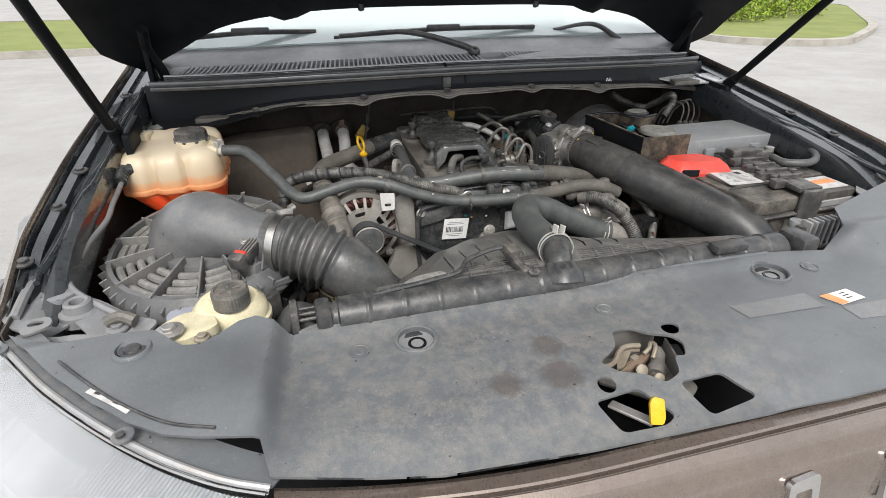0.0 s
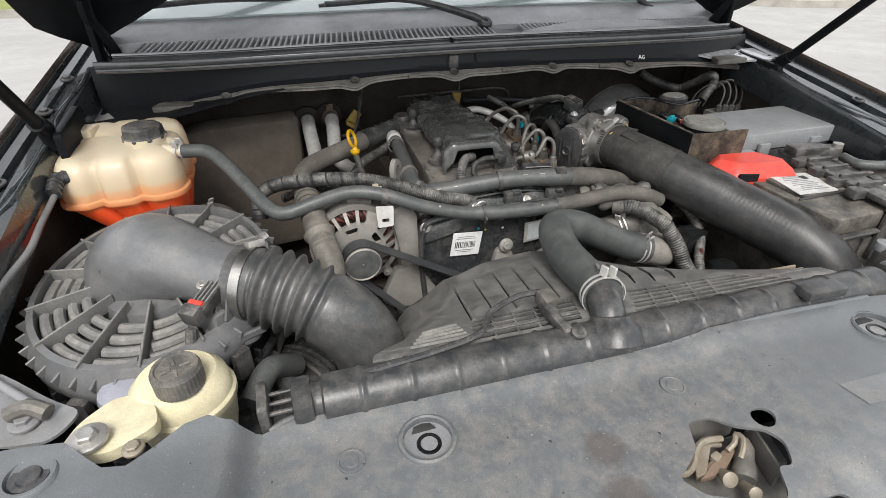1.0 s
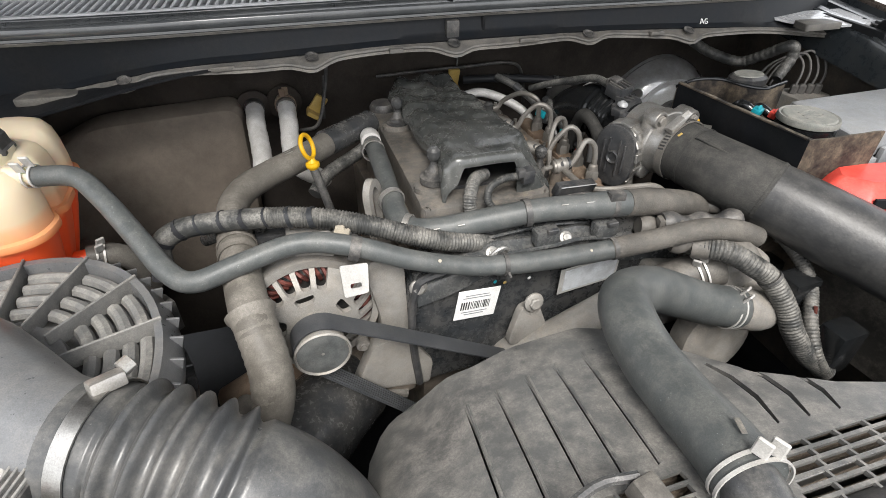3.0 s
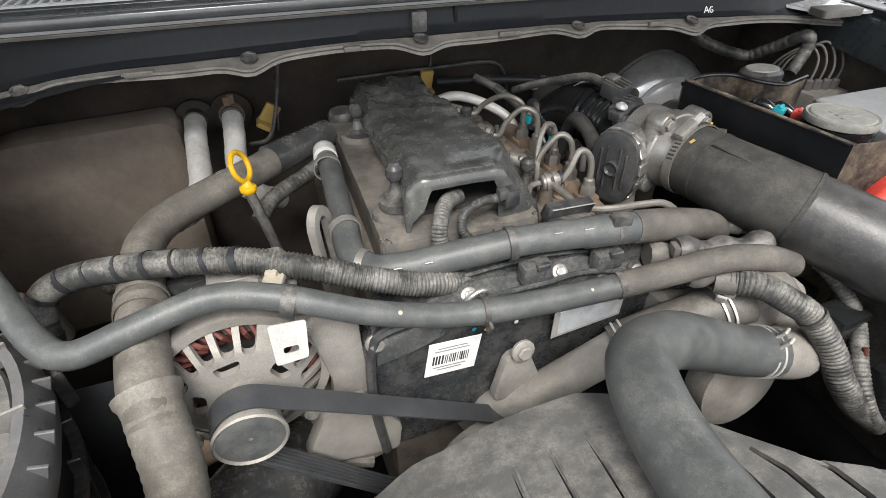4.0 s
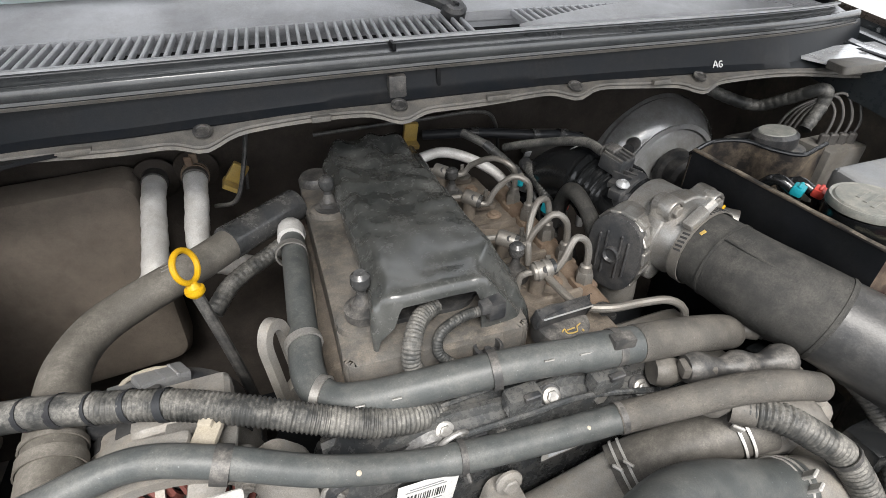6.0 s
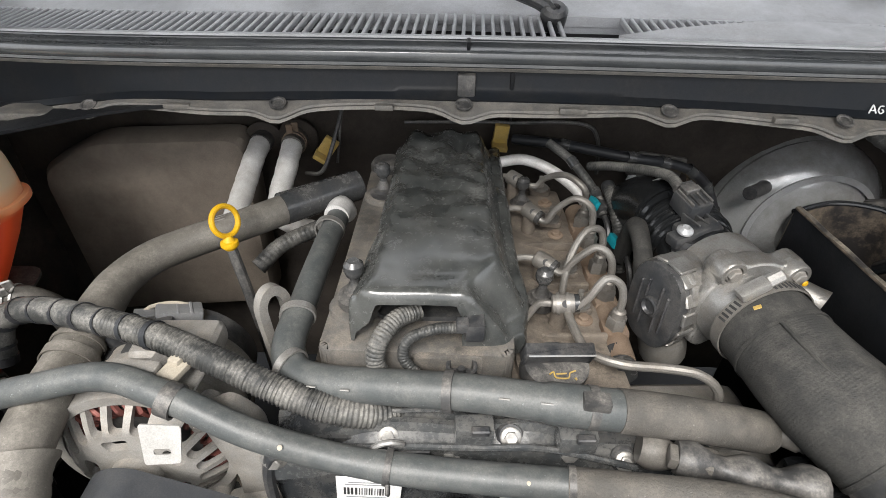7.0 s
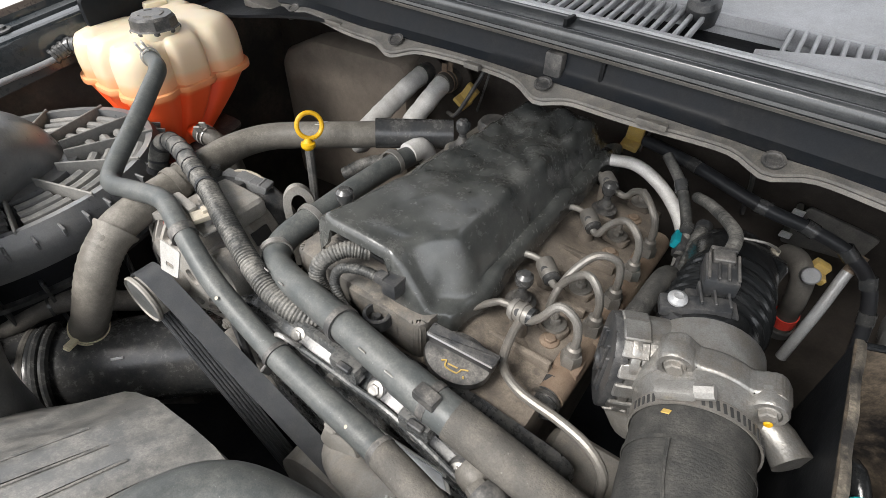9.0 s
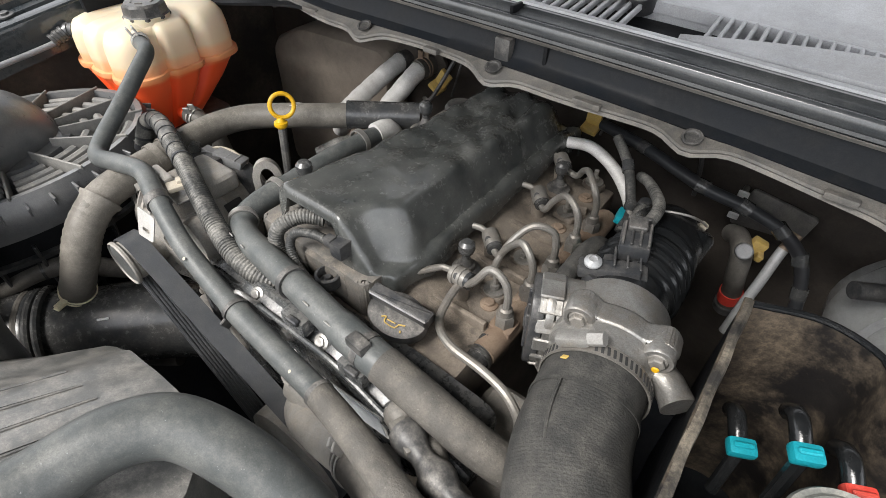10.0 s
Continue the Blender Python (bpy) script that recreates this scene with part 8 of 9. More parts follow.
part("bore", lathe([(0.036, -0.075), (0.043, -0.070), (0.0435, -0.012), (0.0395, -0.006), (0.0395, 0.014), (0.034, 0.014), (0.033, -0.05)], 40, tm), M_ALU, tb)
ear = []
for k in range(120):
    a = 2 * math.pi * k / 120
    r = 0.0455
    for q, amp in ((math.radians(124), 0.013), (math.radians(41), 0.015), (math.radians(232), 0.013), (math.radians(312), 0.013)):
        d = (a - q + math.pi) % (2 * math.pi) - math.pi
        r += amp * math.exp(-(d / 0.24) ** 4)
    ear.append((r * math.cos(a), r * math.sin(a)))
part("flange", prism(ear, -0.040, -0.018, 0.0045, tm, 3), M_ALU, tb, "cast flange")
for q, lift in ((124, 0.0), (41, 0.004)):
    p = tm @ Vector((0.0475 * math.cos(math.radians(q)), 0.0475 * math.sin(math.radians(q)), -0.018 + lift))
    part("boss", lathe([(0.0125, -0.012), (0.0125, 0.001), (0.0112, 0.003), (0.0082, 0.0032), (0.0078, 0.0)], 26, toward(p, HD)), M_ALU, tb)
    bolt("bolt", p + HD * 0.0005, HD, 0.0062, M_ALU_D, tb, 1.2, 0.9)
part("paint_dot", lathe([(0.003, 0), (0.002, 0.001), (0, 0.001)], 10), M_YELLOW, tb, "", toward(tm @ Vector((0.0358, 0.0312, -0.0035)), HD))
part("side_spigot", tube([tm @ Vector((0.036, 0.012, -0.022)), tm @ Vector((0.050, 0.010, -0.012)), tm @ Vector((0.060, 0.008, 0.002))], lambda s, L: 0.0125 if s < L - 0.006 else 0.0135, 18), M_ALU, tb)
# oval actuator on the engine side
om_ = facing((0.153, 1.077, 1.076), (-1, -0.45, 0.0))
oval = [(0.030 * math.copysign(abs(math.cos(a)) ** 0.8, math.cos(a)), 0.046 * math.copysign(abs(math.sin(a)) ** 0.75, math.sin(a))) for a in [2 * math.pi * k / 48 for k in range(48)]]
mo = part("motor_cover", prism(oval, -0.006, 0.006, 0.003, om_), M_PLAST, tb, "black ribbed actuator cover")
for q in (-0.016, -0.008, 0.008, 0.016):
    part("cover_rib", box(q, 0, 0.0065, 0.0022, 0.066 - abs(q) * 1.4, 0.004, 0.0008, 1, om_), M_PLAST, mo)
part("cover_hub", lathe([(0.010, 0.004), (0.010, 0.009), (0.008, 0.010), (0.006, 0.007), (0.0, 0.007)], 22, om_), M_PLAST, mo)
part("motor_rim", prism([(x * 1.05, y * 1.035) for x, y in oval], -0.014, -0.0065, 0.002, om_), M_ALU, tb)
part("motor_case", prism([(x * 0.99, y * 0.985) for x, y in oval], -0.050, -0.0145, 0.004, om_), M_ALU, tb, "cast actuator case")
for a, w in ((80, 0.018), (55, 0.014), (105, 0.014), (30, 0.013), (5, 0.014), (-22, 0.014), (-50, 0.014), (130, 0.013)):
    q = om_ @ Vector((0.0312 * math.cos(math.radians(a)), 0.0475 * math.sin(math.radians(a)), -0.010))
    out = om_.to_3x3() @ Vector((math.cos(math.radians(a)), 0.7 * math.sin(math.radians(a)), 0))
    part("cover_clip", box(0, 0, 0, w, 0.020, 0.004, 0.0012, 1, Matrix.Translation(q) @ Matrix((om_.to_3x3() @ Vector((-math.sin(math.radians(a)), math.cos(math.radians(a)), 0)), om_.to_3x3() @ Vector((0, 0, 1)), out.normalized())).transposed().to_4x4()), M_ALU, mo)
part("neck", tube([om_ @ Vector((0.0, 0.004, -0.045)), HC - HD * 0.045], 0.030, 20), M_ALU, tb)
part("lower_motor", tube([(0.170, 1.085, 1.045), (0.19, 1.10, 0.99)], 0.024, 18), M_ALU_D, tb)

ch = thing("charge_air_hose", "large black wrapped charge air hose to the intercooler", "hose", (0.30, 0.88, 1.02))
CP = [tuple(HC + HD * 0.002), (0.230, 1.005, 1.0915), (0.240, 0.965, 1.088), (0.272, 0.903, 1.076), (0.316, 0.832, 1.055), (0.350, 0.772, 1.040), (0.378, 0.715, 1.024), (0.396, 0.675, 0.992), (0.400, 0.655, 0.94), (0.398, 0.65, 0.86)]
CS = smooth_path(CP, 0.002)
n1 = min(range(len(CS)), key=lambda i: abs(CS[i].y - 0.915))
part("hose", sweep(CS[n1 - 2:], lambda s, L: 0.0415 + 0.0025 * smoothstep(0, 0.10, s) + 0.00007 * math.sin(s * 900) * smoothstep(0.08, 0.12, s) * smoothstep(0.26, 0.2, s), 36), M_HOSEK, ch, "smooth rubber end")
wrap_r = lambda s, L: 0.0402 + 0.0022 * smoothstep(0.02, 0.10, s) + 0.00006 * math.sin(s * 2600) * smoothstep(0.016, 0.03, s)
part("wrap", sweep(smooth_path(CP, 0.0006)[:int(n1 * 3.36)], wrap_r, 36), M_WEAVE, ch, "braided heat wrap", None, 1.2)
part("wrap_edge", band(CS[n1 - 2], CS[n1] - CS[n1 - 4], 0.0424, 0.003, 0.0007, 40), M_WEAVE, ch)
part("wrap_edge", band(CS[16], CS[18] - CS[14], 0.0408, 0.003, 0.0006, 40), M_WEAVE, ch)
part("wrap_seam", sweep([p + side * -0.021 + UPV * 0.0365 for p in CS[18:n1 - 4]], 0.0013, 6), M_WEAVE, ch)
cl = part("worm_clamp", band(HC + HD * 0.006, HD, 0.0415, 0.011, 0.0014, 44), M_PIPE, ch, "slotted steel worm clamp")
for k in range(26):
    a = math.radians(15 + 6 * k)
    if 104 < 15 + 6 * k < 136:
        continue
    o = side * math.cos(a) + UPV * math.sin(a)
    # black chips on the band for the shade in its thread slots
    part("thread_slot", box(0, 0, 0, 0.0022, 0.0075, 0.0006, 0.0002, 1, Matrix.Translation(HC + HD * 0.006 + o * 0.0430) @ Matrix((HD.cross(o), HD, o)).transposed().to_4x4() @ pose(0, 0, 0, 0, 0, 10)), M_INK_SHADE, cl)
o = (side * math.cos(math.radians(120)) + UPV * math.sin(math.radians(120)))
hm = Matrix.Translation(HC + HD * 0.005 + o * 0.0475) @ Matrix((HD.cross(o), HD, o)).transposed().to_4x4()
part("clamp_housing", box(0, 0, 0, 0.026, 0.012, 0.009, 0.003, 2, hm), M_ZINC, cl, "bright screw housing")
part("clamp_screw", tube([hm @ Vector((-0.012, 0, 0)), hm @ Vector((-0.024, 0, 0))], 0.0055, 8), M_ZINC, cl)
part("paint_dab", box(0, 0, 0, 0.006, 0.004, 0.001, 0.0003, 1, Matrix.Translation(HC + HD * 0.017 + (side * math.cos(math.radians(128)) + UPV * math.sin(math.radians(128))) * 0.0408) @ pose(0, 0, 0, 0, -38, -14)), M_YTAG, ch)
part("end_clamp", band((0.397, 0.672, 0.988), (0.25, -0.5, -0.75), 0.0445, 0.012), M_ZINC, ch)

# black intake elbow behind the throttle body
el = thing("intake_elbow", "black plastic intake elbow with sensor and plug", "intake pipe", (0.21, 1.16, 1.02))
part("pipe", tube([tuple(HC - HD * 0.038), (0.209, 1.11, 1.090), (0.210, 1.16, 1.090), (0.210, 1.205, 1.088), (0.208, 1.245, 1.078), (0.202, 1.280, 1.05), (0.195, 1.295, 1.0)], lambda s, L: 0.0400 + 0.0016 * math.sin(s * 2 * math.pi / 0.013) * smoothstep(0.055, 0.07, s) * smoothstep(0.135, 0.12, s), 32, 0.0015), M_GLOSS, el, "ringed black pipe")
for k in range(3):
    part("ring", lathe([(0.039, -0.004), (0.0432, -0.0028), (0.0445, 0.0), (0.0432, 0.0028), (0.039, 0.004)], 44, toward((0.2095, 1.150 + 0.0135 * k, 1.0897 - 0.0006 * k), (0.01, 1, -0.03)), None, False), M_GLOSS, el)
dome = part("end_dome", lathe([(0.034, -0.022), (0.0370, -0.018), (0.0378, 0.010), (0.0345, 0.016), (0.020, 0.0195), (0.0, 0.021)], 36, toward((0.214, 1.256, 1.086), (0.12, 0.55, 0.83))), M_GLOSS, el, "black domed end")
part("dome_clip", tube([(0.184, 1.240, 1.110), (0.200, 1.236, 1.122), (0.222, 1.244, 1.122), (0.236, 1.262, 1.108), (0.240, 1.275, 1.095)], 0.0013, 6), M_ZINC, dome, "thin wire clip")
part("dome_tag", box(0, 0, 0, 0.008, 0.010, 0.006, 0.001, 1, pose(0.236, 1.270, 1.098, 20, 30, 0)), M_PLUG, dome, "pale plastic tag")
part("sensor", join(box(0, 0, 0, 0.038, 0.030, 0.024, 0.004, 2, pose(0.203, 1.134, 1.116, 0, -8, 20)), box(0, 0, 0, 0.052, 0.016, 0.012, 0.003, 2, pose(0.192, 1.122, 1.126, 0, -8, 20))), M_PLAST, el, "black pressure sensor")
part("sensor_stem", tube([(0.205, 1.128, 1.112), (0.204, 1.118, 1.085)], 0.011, 16), M_PLAST, el)
part("sensor_foot", tube([(0.186, 1.118, 1.122), (0.184, 1.112, 1.090)], 0.012, 14), M_PLAST, el)
for q in range(3):
    part("sensor_rib", box(0, 0, 0, 0.002, 0.024, 0.010, 0.0006, 1, pose(0.192 + 0.010 * q, 1.132 + 0.0035 * q, 1.131, 0, -8, 20)), M_PLAST, el)
plg = part("plug", box(0, 0, 0, 0.026, 0.030, 0.020, 0.003, 2, pose(0.199, 1.154, 1.139, 10, -5, 16)), M_PLAST, el, "dark grey plug")
for q in (-0.010, -0.003, 0.004, 0.011):
    part("plug_rib", box(0, 0, 0, 0.0022, 0.026, 0.004, 0.0006, 1, pose(0.199, 1.154, 1.139, 10, -5, 16) @ pose(q, 0, 0.0108)), M_PLAST_D, plg)
part("plug_latch", join(box(0, 0, 0, 0.016, 0.012, 0.006, 0.001, 1, pose(0.196, 1.160, 1.153, 10, -5, 16)), box(0, 0, 0, 0.020, 0.004, 0.010, 0.001, 1, pose(0.194, 1.170, 1.150, 10, -5, 16))), M_PLAST_D, plg)
part("screw", lathe([(0.0075, 0), (0.0075, 0.002), (0.0055, 0.004), (0.0035, 0.0055), (0.003, 0.0035), (0, 0.0035)], 22, toward((0.179, 1.115, 1.133), (0, -0.2, 1))), M_PALEGREY, el, "pale round screw head")
part("sensor_lead", tube([(0.199, 1.18, 1.140), (0.197, 1.22, 1.137), (0.170, 1.29, 1.11), (0.15, 1.33, 1.09)], ribbed(0.0055, 0.003, 0.08), 10, 0.001), M_LOOM, el)
for lbl, pts, r, mt in (("black taped loom crossing to the brake booster", ((0.06, 1.425, 1.085), (0.13, 1.392, 1.091), (0.213, 1.354, 1.090), (0.262, 1.358, 1.081), (0.305, 1.362, 1.066), (0.336, 1.362, 1.040), (0.352, 1.350, 1.005), (0.362, 1.335, 0.96)), 0.0074, M_TAPE), ("ribbed loom branch behind the fuel rail", ((0.10, 1.37, 1.105), (0.13, 1.34, 1.09), (0.155, 1.30, 1.065), (0.16, 1.27, 1.05)), 0.006, M_LOOM)):
    bl = thing("black_loom", lbl, "wiring", pts[0])
    part("sleeve", tube(pts, r, 12), mt, bl)
    for q, w in zip(pts[1:-1], pts[2:]):
        part("tape_band", band(q, Vector(w) - Vector(q), r * 1.02, 0.014, 0.0012, 16), M_RUBBER_K, bl)
vp = thing("vacuum_pipe", "dusty grey vacuum pipe with a red band", "pipe", (0.285, 1.33, 1.0))
part("pipe", tube([(0.262, 1.405, 1.010), (0.272, 1.385, 1.022), (0.282, 1.355, 1.022), (0.287, 1.350, 0.995), (0.292, 1.366, 0.960), (0.296, 1.38, 0.915)], 0.0120, 16), M_RUBBER_B, vp)
part("end_cap", lathe([(0.0085, 0), (0.0095, 0.004), (0.0090, 0.012), (0.0075, 0.013), (0.0, 0.0125)], 22, toward((0.281, 1.332, 1.044), (0.1, -0.8, 0.55))), M_GREYP, vp, "round grey pipe end")
part("band", band((0.2935, 1.371, 0.945), (0.08, 0.25, -1), 0.0126, 0.018), M_RED, vp, "red band")
part("lower_ring", band((0.296, 1.378, 0.922), (0.08, 0.25, -1), 0.0130, 0.012, 0.003), M_PLAST_D, vp)
part("clip", join(box(0, 0, 0, 0.018, 0.012, 0.018, 0.003, 2, pose(0.293, 1.374, 1.028, 0, 20, 10)), box(0, 0, 0, 0.008, 0.018, 0.010, 0.002, 1, pose(0.299, 1.368, 1.020, 0, 20, 10))), M_YTAG, vp, "yellowed plastic clip")
tp = solo("vacuum_pipe", tube([(0.322, 1.385, 1.050), (0.317, 1.372, 1.030), (0.313, 1.352, 0.995), (0.309, 1.338, 0.965), (0.306, 1.33, 0.92)], 0.0062, 12), M_PALEGREY, "thin grey vacuum pipe with a rusty end", "pipe", (0.31, 1.35, 1.0))
part("red_end", tube([(0.323, 1.387, 1.053), (0.3185, 1.375, 1.035)], 0.0068, 12), M_RUSTY, tp, "rusty upper end")
fbk = thing("firewall_bracket", "brown dusty bracket with white tags on the firewall", "bracket", (0.30, 1.45, 1.0))
part("plate", prism(rounded([(0.252, -0.025), (0.335, -0.018), (0.342, 0.022), (0.262, 0.034)], 0.006), 0, 0.006, 0.002, Matrix.Translation((0, 1.450, 1.022)) @ pose(0, 0, 0, 90, 0, 0)), M_FLANGE, fbk)
for z in (1.050, 1.016):
    part("tag", box(0, 0, 0, 0.013, 0.003, 0.013, 0.001, 1, pose(0.254, 1.434, z, 25, 0, 0)), M_WHITE, fbk, "small white tag")
    part("arm", tube([(0.254, 1.452, z), (0.254, 1.436, z)], 0.004, 8), M_FLANGE, fbk)

# ribbed conduits at the front right of the engine
for i, (pts, r, pitch) in enumerate(((((0.138, 0.892, 1.046), (0.164, 0.866, 1.050), (0.185, 0.846, 1.040), (0.205, 0.832, 1.025), (0.221, 0.811, 0.995), (0.231, 0.795, 0.965), (0.256, 0.781, 0.930), (0.29, 0.77, 0.90)), 0.0118, 0.0040), (((0.215, 0.955, 1.050), (0.237, 0.938, 1.052), (0.252, 0.906, 1.049), (0.274, 0.883, 1.035), (0.289, 0.853, 1.010), (0.283, 0.827, 0.990), (0.265, 0.800, 0.965), (0.262, 0.777, 0.935), (0.285, 0.765, 0.90)), 0.0080, 0.0042))):
    cdt = thing("ribbed_conduit", "dusty ribbed wiring conduit beside the engine", "wiring", pts[0], "conduits")
    part("sleeve", tube(pts, ribbed(r, pitch, 0.09), 16, 0.001), M_LOOM, cdt, "", None, 0.9)
    part("tape_end", tube([pts[0], Vector(pts[0]).lerp(Vector(pts[1]), 0.5)], r * 1.12, 14), M_RUBBER_B, cdt, "dirty tape wrapped round the end")
    part("tie", band(pts[3], Vector(pts[4]) - Vector(pts[2]), r * 1.1, 0.004, 0.001, 18), M_PLAST_D, cdt)
wr = thing("taped_harness", "dirty taped wiring harness over the thermostat housing", "wiring", (0.17, 0.88, 1.04))
for k, pts in enumerate((((0.115, 0.905, 1.050), (0.150, 0.890, 1.052), (0.185, 0.872, 1.045), (0.20, 0.85, 1.035)), ((0.12, 0.930, 1.060), (0.17, 0.915, 1.058), (0.215, 0.905, 1.060)), ((0.10, 0.945, 1.050), (0.16, 0.925, 1.045), (0.22, 0.895, 1.04)))):
    part("harness_branch", tube(pts, lambda s, L: 0.012 + 0.003 * math.sin(s * 160), 12), M_RUBBER_B if k != 1 else M_PLAST_D, wr)
part("connector", box(0, 0, 0, 0.030, 0.015, 0.012, 0.003, 2, pose(0.128, 0.925, 1.062, 0, 0, -20)), M_RUBBER_B, wr)
part("red_wire", tube([(0.268, 0.805, 0.985), (0.270, 0.795, 0.955), (0.268, 0.785, 0.93)], 0.0022, 8), M_REDC, wr)
for p in ((0.24, 0.93, 1.0), (0.275, 0.84, 0.97), (0.29, 0.90, 0.95), (0.30, 0.78, 0.93)):
    solo("dark_bracket", box(*p, 0.045, 0.035, 0.07, 0.008, 2), M_GLOSS, "dusty dark bracket deep beside the engine", "bracket", p, "deep brackets")
solo("pump_body", box(0.19, 0.99, 0.93, 0.12, 0.14, 0.12, 0.02, 3), M_ALU_D, "dirty cast pump body beside the engine", "pump", (0.19, 0.99, 0.87))
lh = thing("lower_intake_hose", "thick shiny black intake hose with moulded rings, deep beside the alternator", "hose", (-0.40, 0.83, 0.88))
LH = [(-0.545, 0.690, 0.868), (-0.490, 0.735, 0.872), (-0.440, 0.790, 0.873), (-0.395, 0.845, 0.872), (-0.350, 0.900, 0.868), (-0.305, 0.955, 0.855), (-0.27, 1.0, 0.83)]
LHS = smooth_path(LH, 0.002)
lh_ring = min(range(len(LHS)), key=lambda i: abs(LHS[i].y - 0.822))
part("cuff", sweep(LHS[:lh_ring + 2], lambda s, L: 0.0645 - 0.004 * smoothstep(L - 0.012, L, s), 36), M_RUBBER_K, lh, "shiny black rubber cuff")
part("pipe", sweep(LHS[lh_ring:], lambda s, L: 0.0560 + 0.002 * smoothstep(0.05, 0.0, s), 32), M_RUBBER_K, lh, "black plastic pipe")
for j, m_ in ((-8, M_RUBBER_B), (-2, M_RUBBER_K), (3, M_RUBBER_K)):
    q = lh_ring + j
    part("ring", lathe([(0.060, -0.005), (0.0650, -0.0035), (0.0662, 0.0), (0.0650, 0.0035), (0.060, 0.005)], 40, toward(LHS[q], LHS[q + 1] - LHS[q - 1]), None, False), m_, lh, "dusty brown ring" if j == -8 else "")
part("paint_mark", box(0, 0, 0, 0.003, 0.014, 0.001, 0.0003, 1, pose(-0.336, 0.864, 0.9165, 0, 45, -40)), M_WHITE, lh, "white paint mark")
th = thing("thin_coolant_hose", "thin dusty hose with a clamp beside the alternator", "hose", (-0.44, 0.85, 0.92))
part("hose", tube([(-0.468, 0.785, 0.900), (-0.464, 0.800, 0.930), (-0.452, 0.825, 0.945), (-0.440, 0.855, 0.950), (-0.427, 0.885, 0.945), (-0.410, 0.92, 0.92), (-0.39, 0.96, 0.90)], 0.0135, 16), M_RUBBER_B, th)
part("wire_clamp", band((-0.440, 0.855, 0.950), (0.35, 1, 0), 0.0138, 0.003, 0.0015, 20), M_RUBBER_K, th)
part("bright_tab", prism(rounded([(-0.010, -0.004), (0.010, -0.008), (0.012, 0.004), (0.0, 0.010)], 0.003), 0, 0.002, 0.0005, pose(-0.315, 0.895, 0.842, 20, 30, 0)), M_STEEL, th, "small bright clamp tab")
part("drain_stub", tube([(-0.36, 0.88, 0.80), (-0.335, 0.895, 0.803), (-0.305, 0.915, 0.806)], 0.014, 14), M_RUBBER_B, th)

# ---- right side: tray, reservoirs, booster, fuse box, battery ----
tray = thing("battery_tray_wall", "black mud-stained tray wall between engine and battery", "tray", (0.33, 1.02, 0.9))
TA, TB, TD = (0.292, 1.136), (0.290, 0.912), (0.400, 0.900)


def tray_wall(a, b, z0, z1, t=0.003):
    n = 24
    rows = []
    dx, dy = b[0] - a[0], b[1] - a[1]
    L = math.hypot(dx, dy)
    nx, ny = -dy / L * t, dx / L * t
    for i in range(n + 1):
        k = i / n
        x, y = a[0] + dx * k, a[1] + dy * k
        w = 0.0025 * noise.noise((x * 30, y * 30, 2))
        top = z1(k) if callable(z1) else z1
        rows.append([(x, y, z0), (x, y, top + w), (x + nx, y + ny, top + w), (x + nx, y + ny, z0)])
    return loft(rows)


part("long_wall", tray_wall(TA, TB, 0.88, lambda k: 1.146 + 0.003 * k), M_PANEL, tray)
part("bent_lip", thicken(loft([[(TA[0] + (TB[0] - TA[0]) * k / 20 + dx + 0.0006 * math.sin(k * 1.3), TA[1] + (TB[1] - TA[1]) * k / 20, 1.1472 + 0.003 * k / 20 + dz) for dx, dz in ((-0.0005, 0.0), (0.003, 0.001), (0.006, -0.001), (0.0075, -0.014))] for k in range(21)], False), 0.0012), M_MUDLIP, tray, "pale mud-stained bent lip")
part("front_wall", tray_wall(TB, TD, 0.88, lambda k: 1.149 + 0.001 * k), M_DIRT, tray, "rusty-brown dirty front wall")
part("inner_lining", tray_wall((TA[0] + 0.0075, TA[1]), (TB[0] + 0.0075, TB[1] + 0.006), 0.88, lambda k: 1.105 + 0.003 * k), M_DIRT, tray, "mud-caked inner face")
BW = smooth_path([(0.294, 1.139, 0), (0.345, 1.155, 0), (0.384, 1.142, 0), (0.393, 1.112, 0), (0.412, 1.088, 0), (0.446, 1.094, 0), (0.47, 1.10, 0)], 0.008)
part("back_wall", loft([[(p.x, p.y, 0.88), (p.x, p.y, 1.138), (p.x + 0.002, p.y + 0.003, 1.138), (p.x + 0.002, p.y + 0.003, 0.88)] for p in BW]), M_DIRT, tray, "mud-caked black back wall")
part("back_rim", sweep([p + Vector((0.001, 0.0015, 1.139)) for p in BW], 0.0028, 10), M_GLOSS, tray, "thin black rolled rim")
part("rim", tube([(TA[0], TA[1], 1.146), (0.291, 1.03, 1.1475), (TB[0], TB[1] + 0.003, 1.149)], 0.0013, 8), M_DIRT, tray)

bo_ = thing("brake_booster", "round grey brake booster on the firewall", "brake booster", (0.455, 1.38, 1.0))
bmx = toward((0.530, 1.445, 0.952), (-0.05, -1, 0.02)) @ Matrix.Scale(1.09, 4)
part("shell", lathe([(0.122, -0.02), (0.124, 0.0), (0.118, 0.012), (0.121, 0.02), (0.116, 0.034), (0.095, 0.055), (0.07, 0.066), (0.045, 0.070), (0.04, 0.085), (0.0, 0.086)], 48, bmx), M_BOOST, bo_, "glossy grey pressed shell")
part("rib_ring", lathe([(0.088, 0.060), (0.090, 0.064), (0.082, 0.066)], 48, bmx, None, False), M_PALEGREY, bo_)
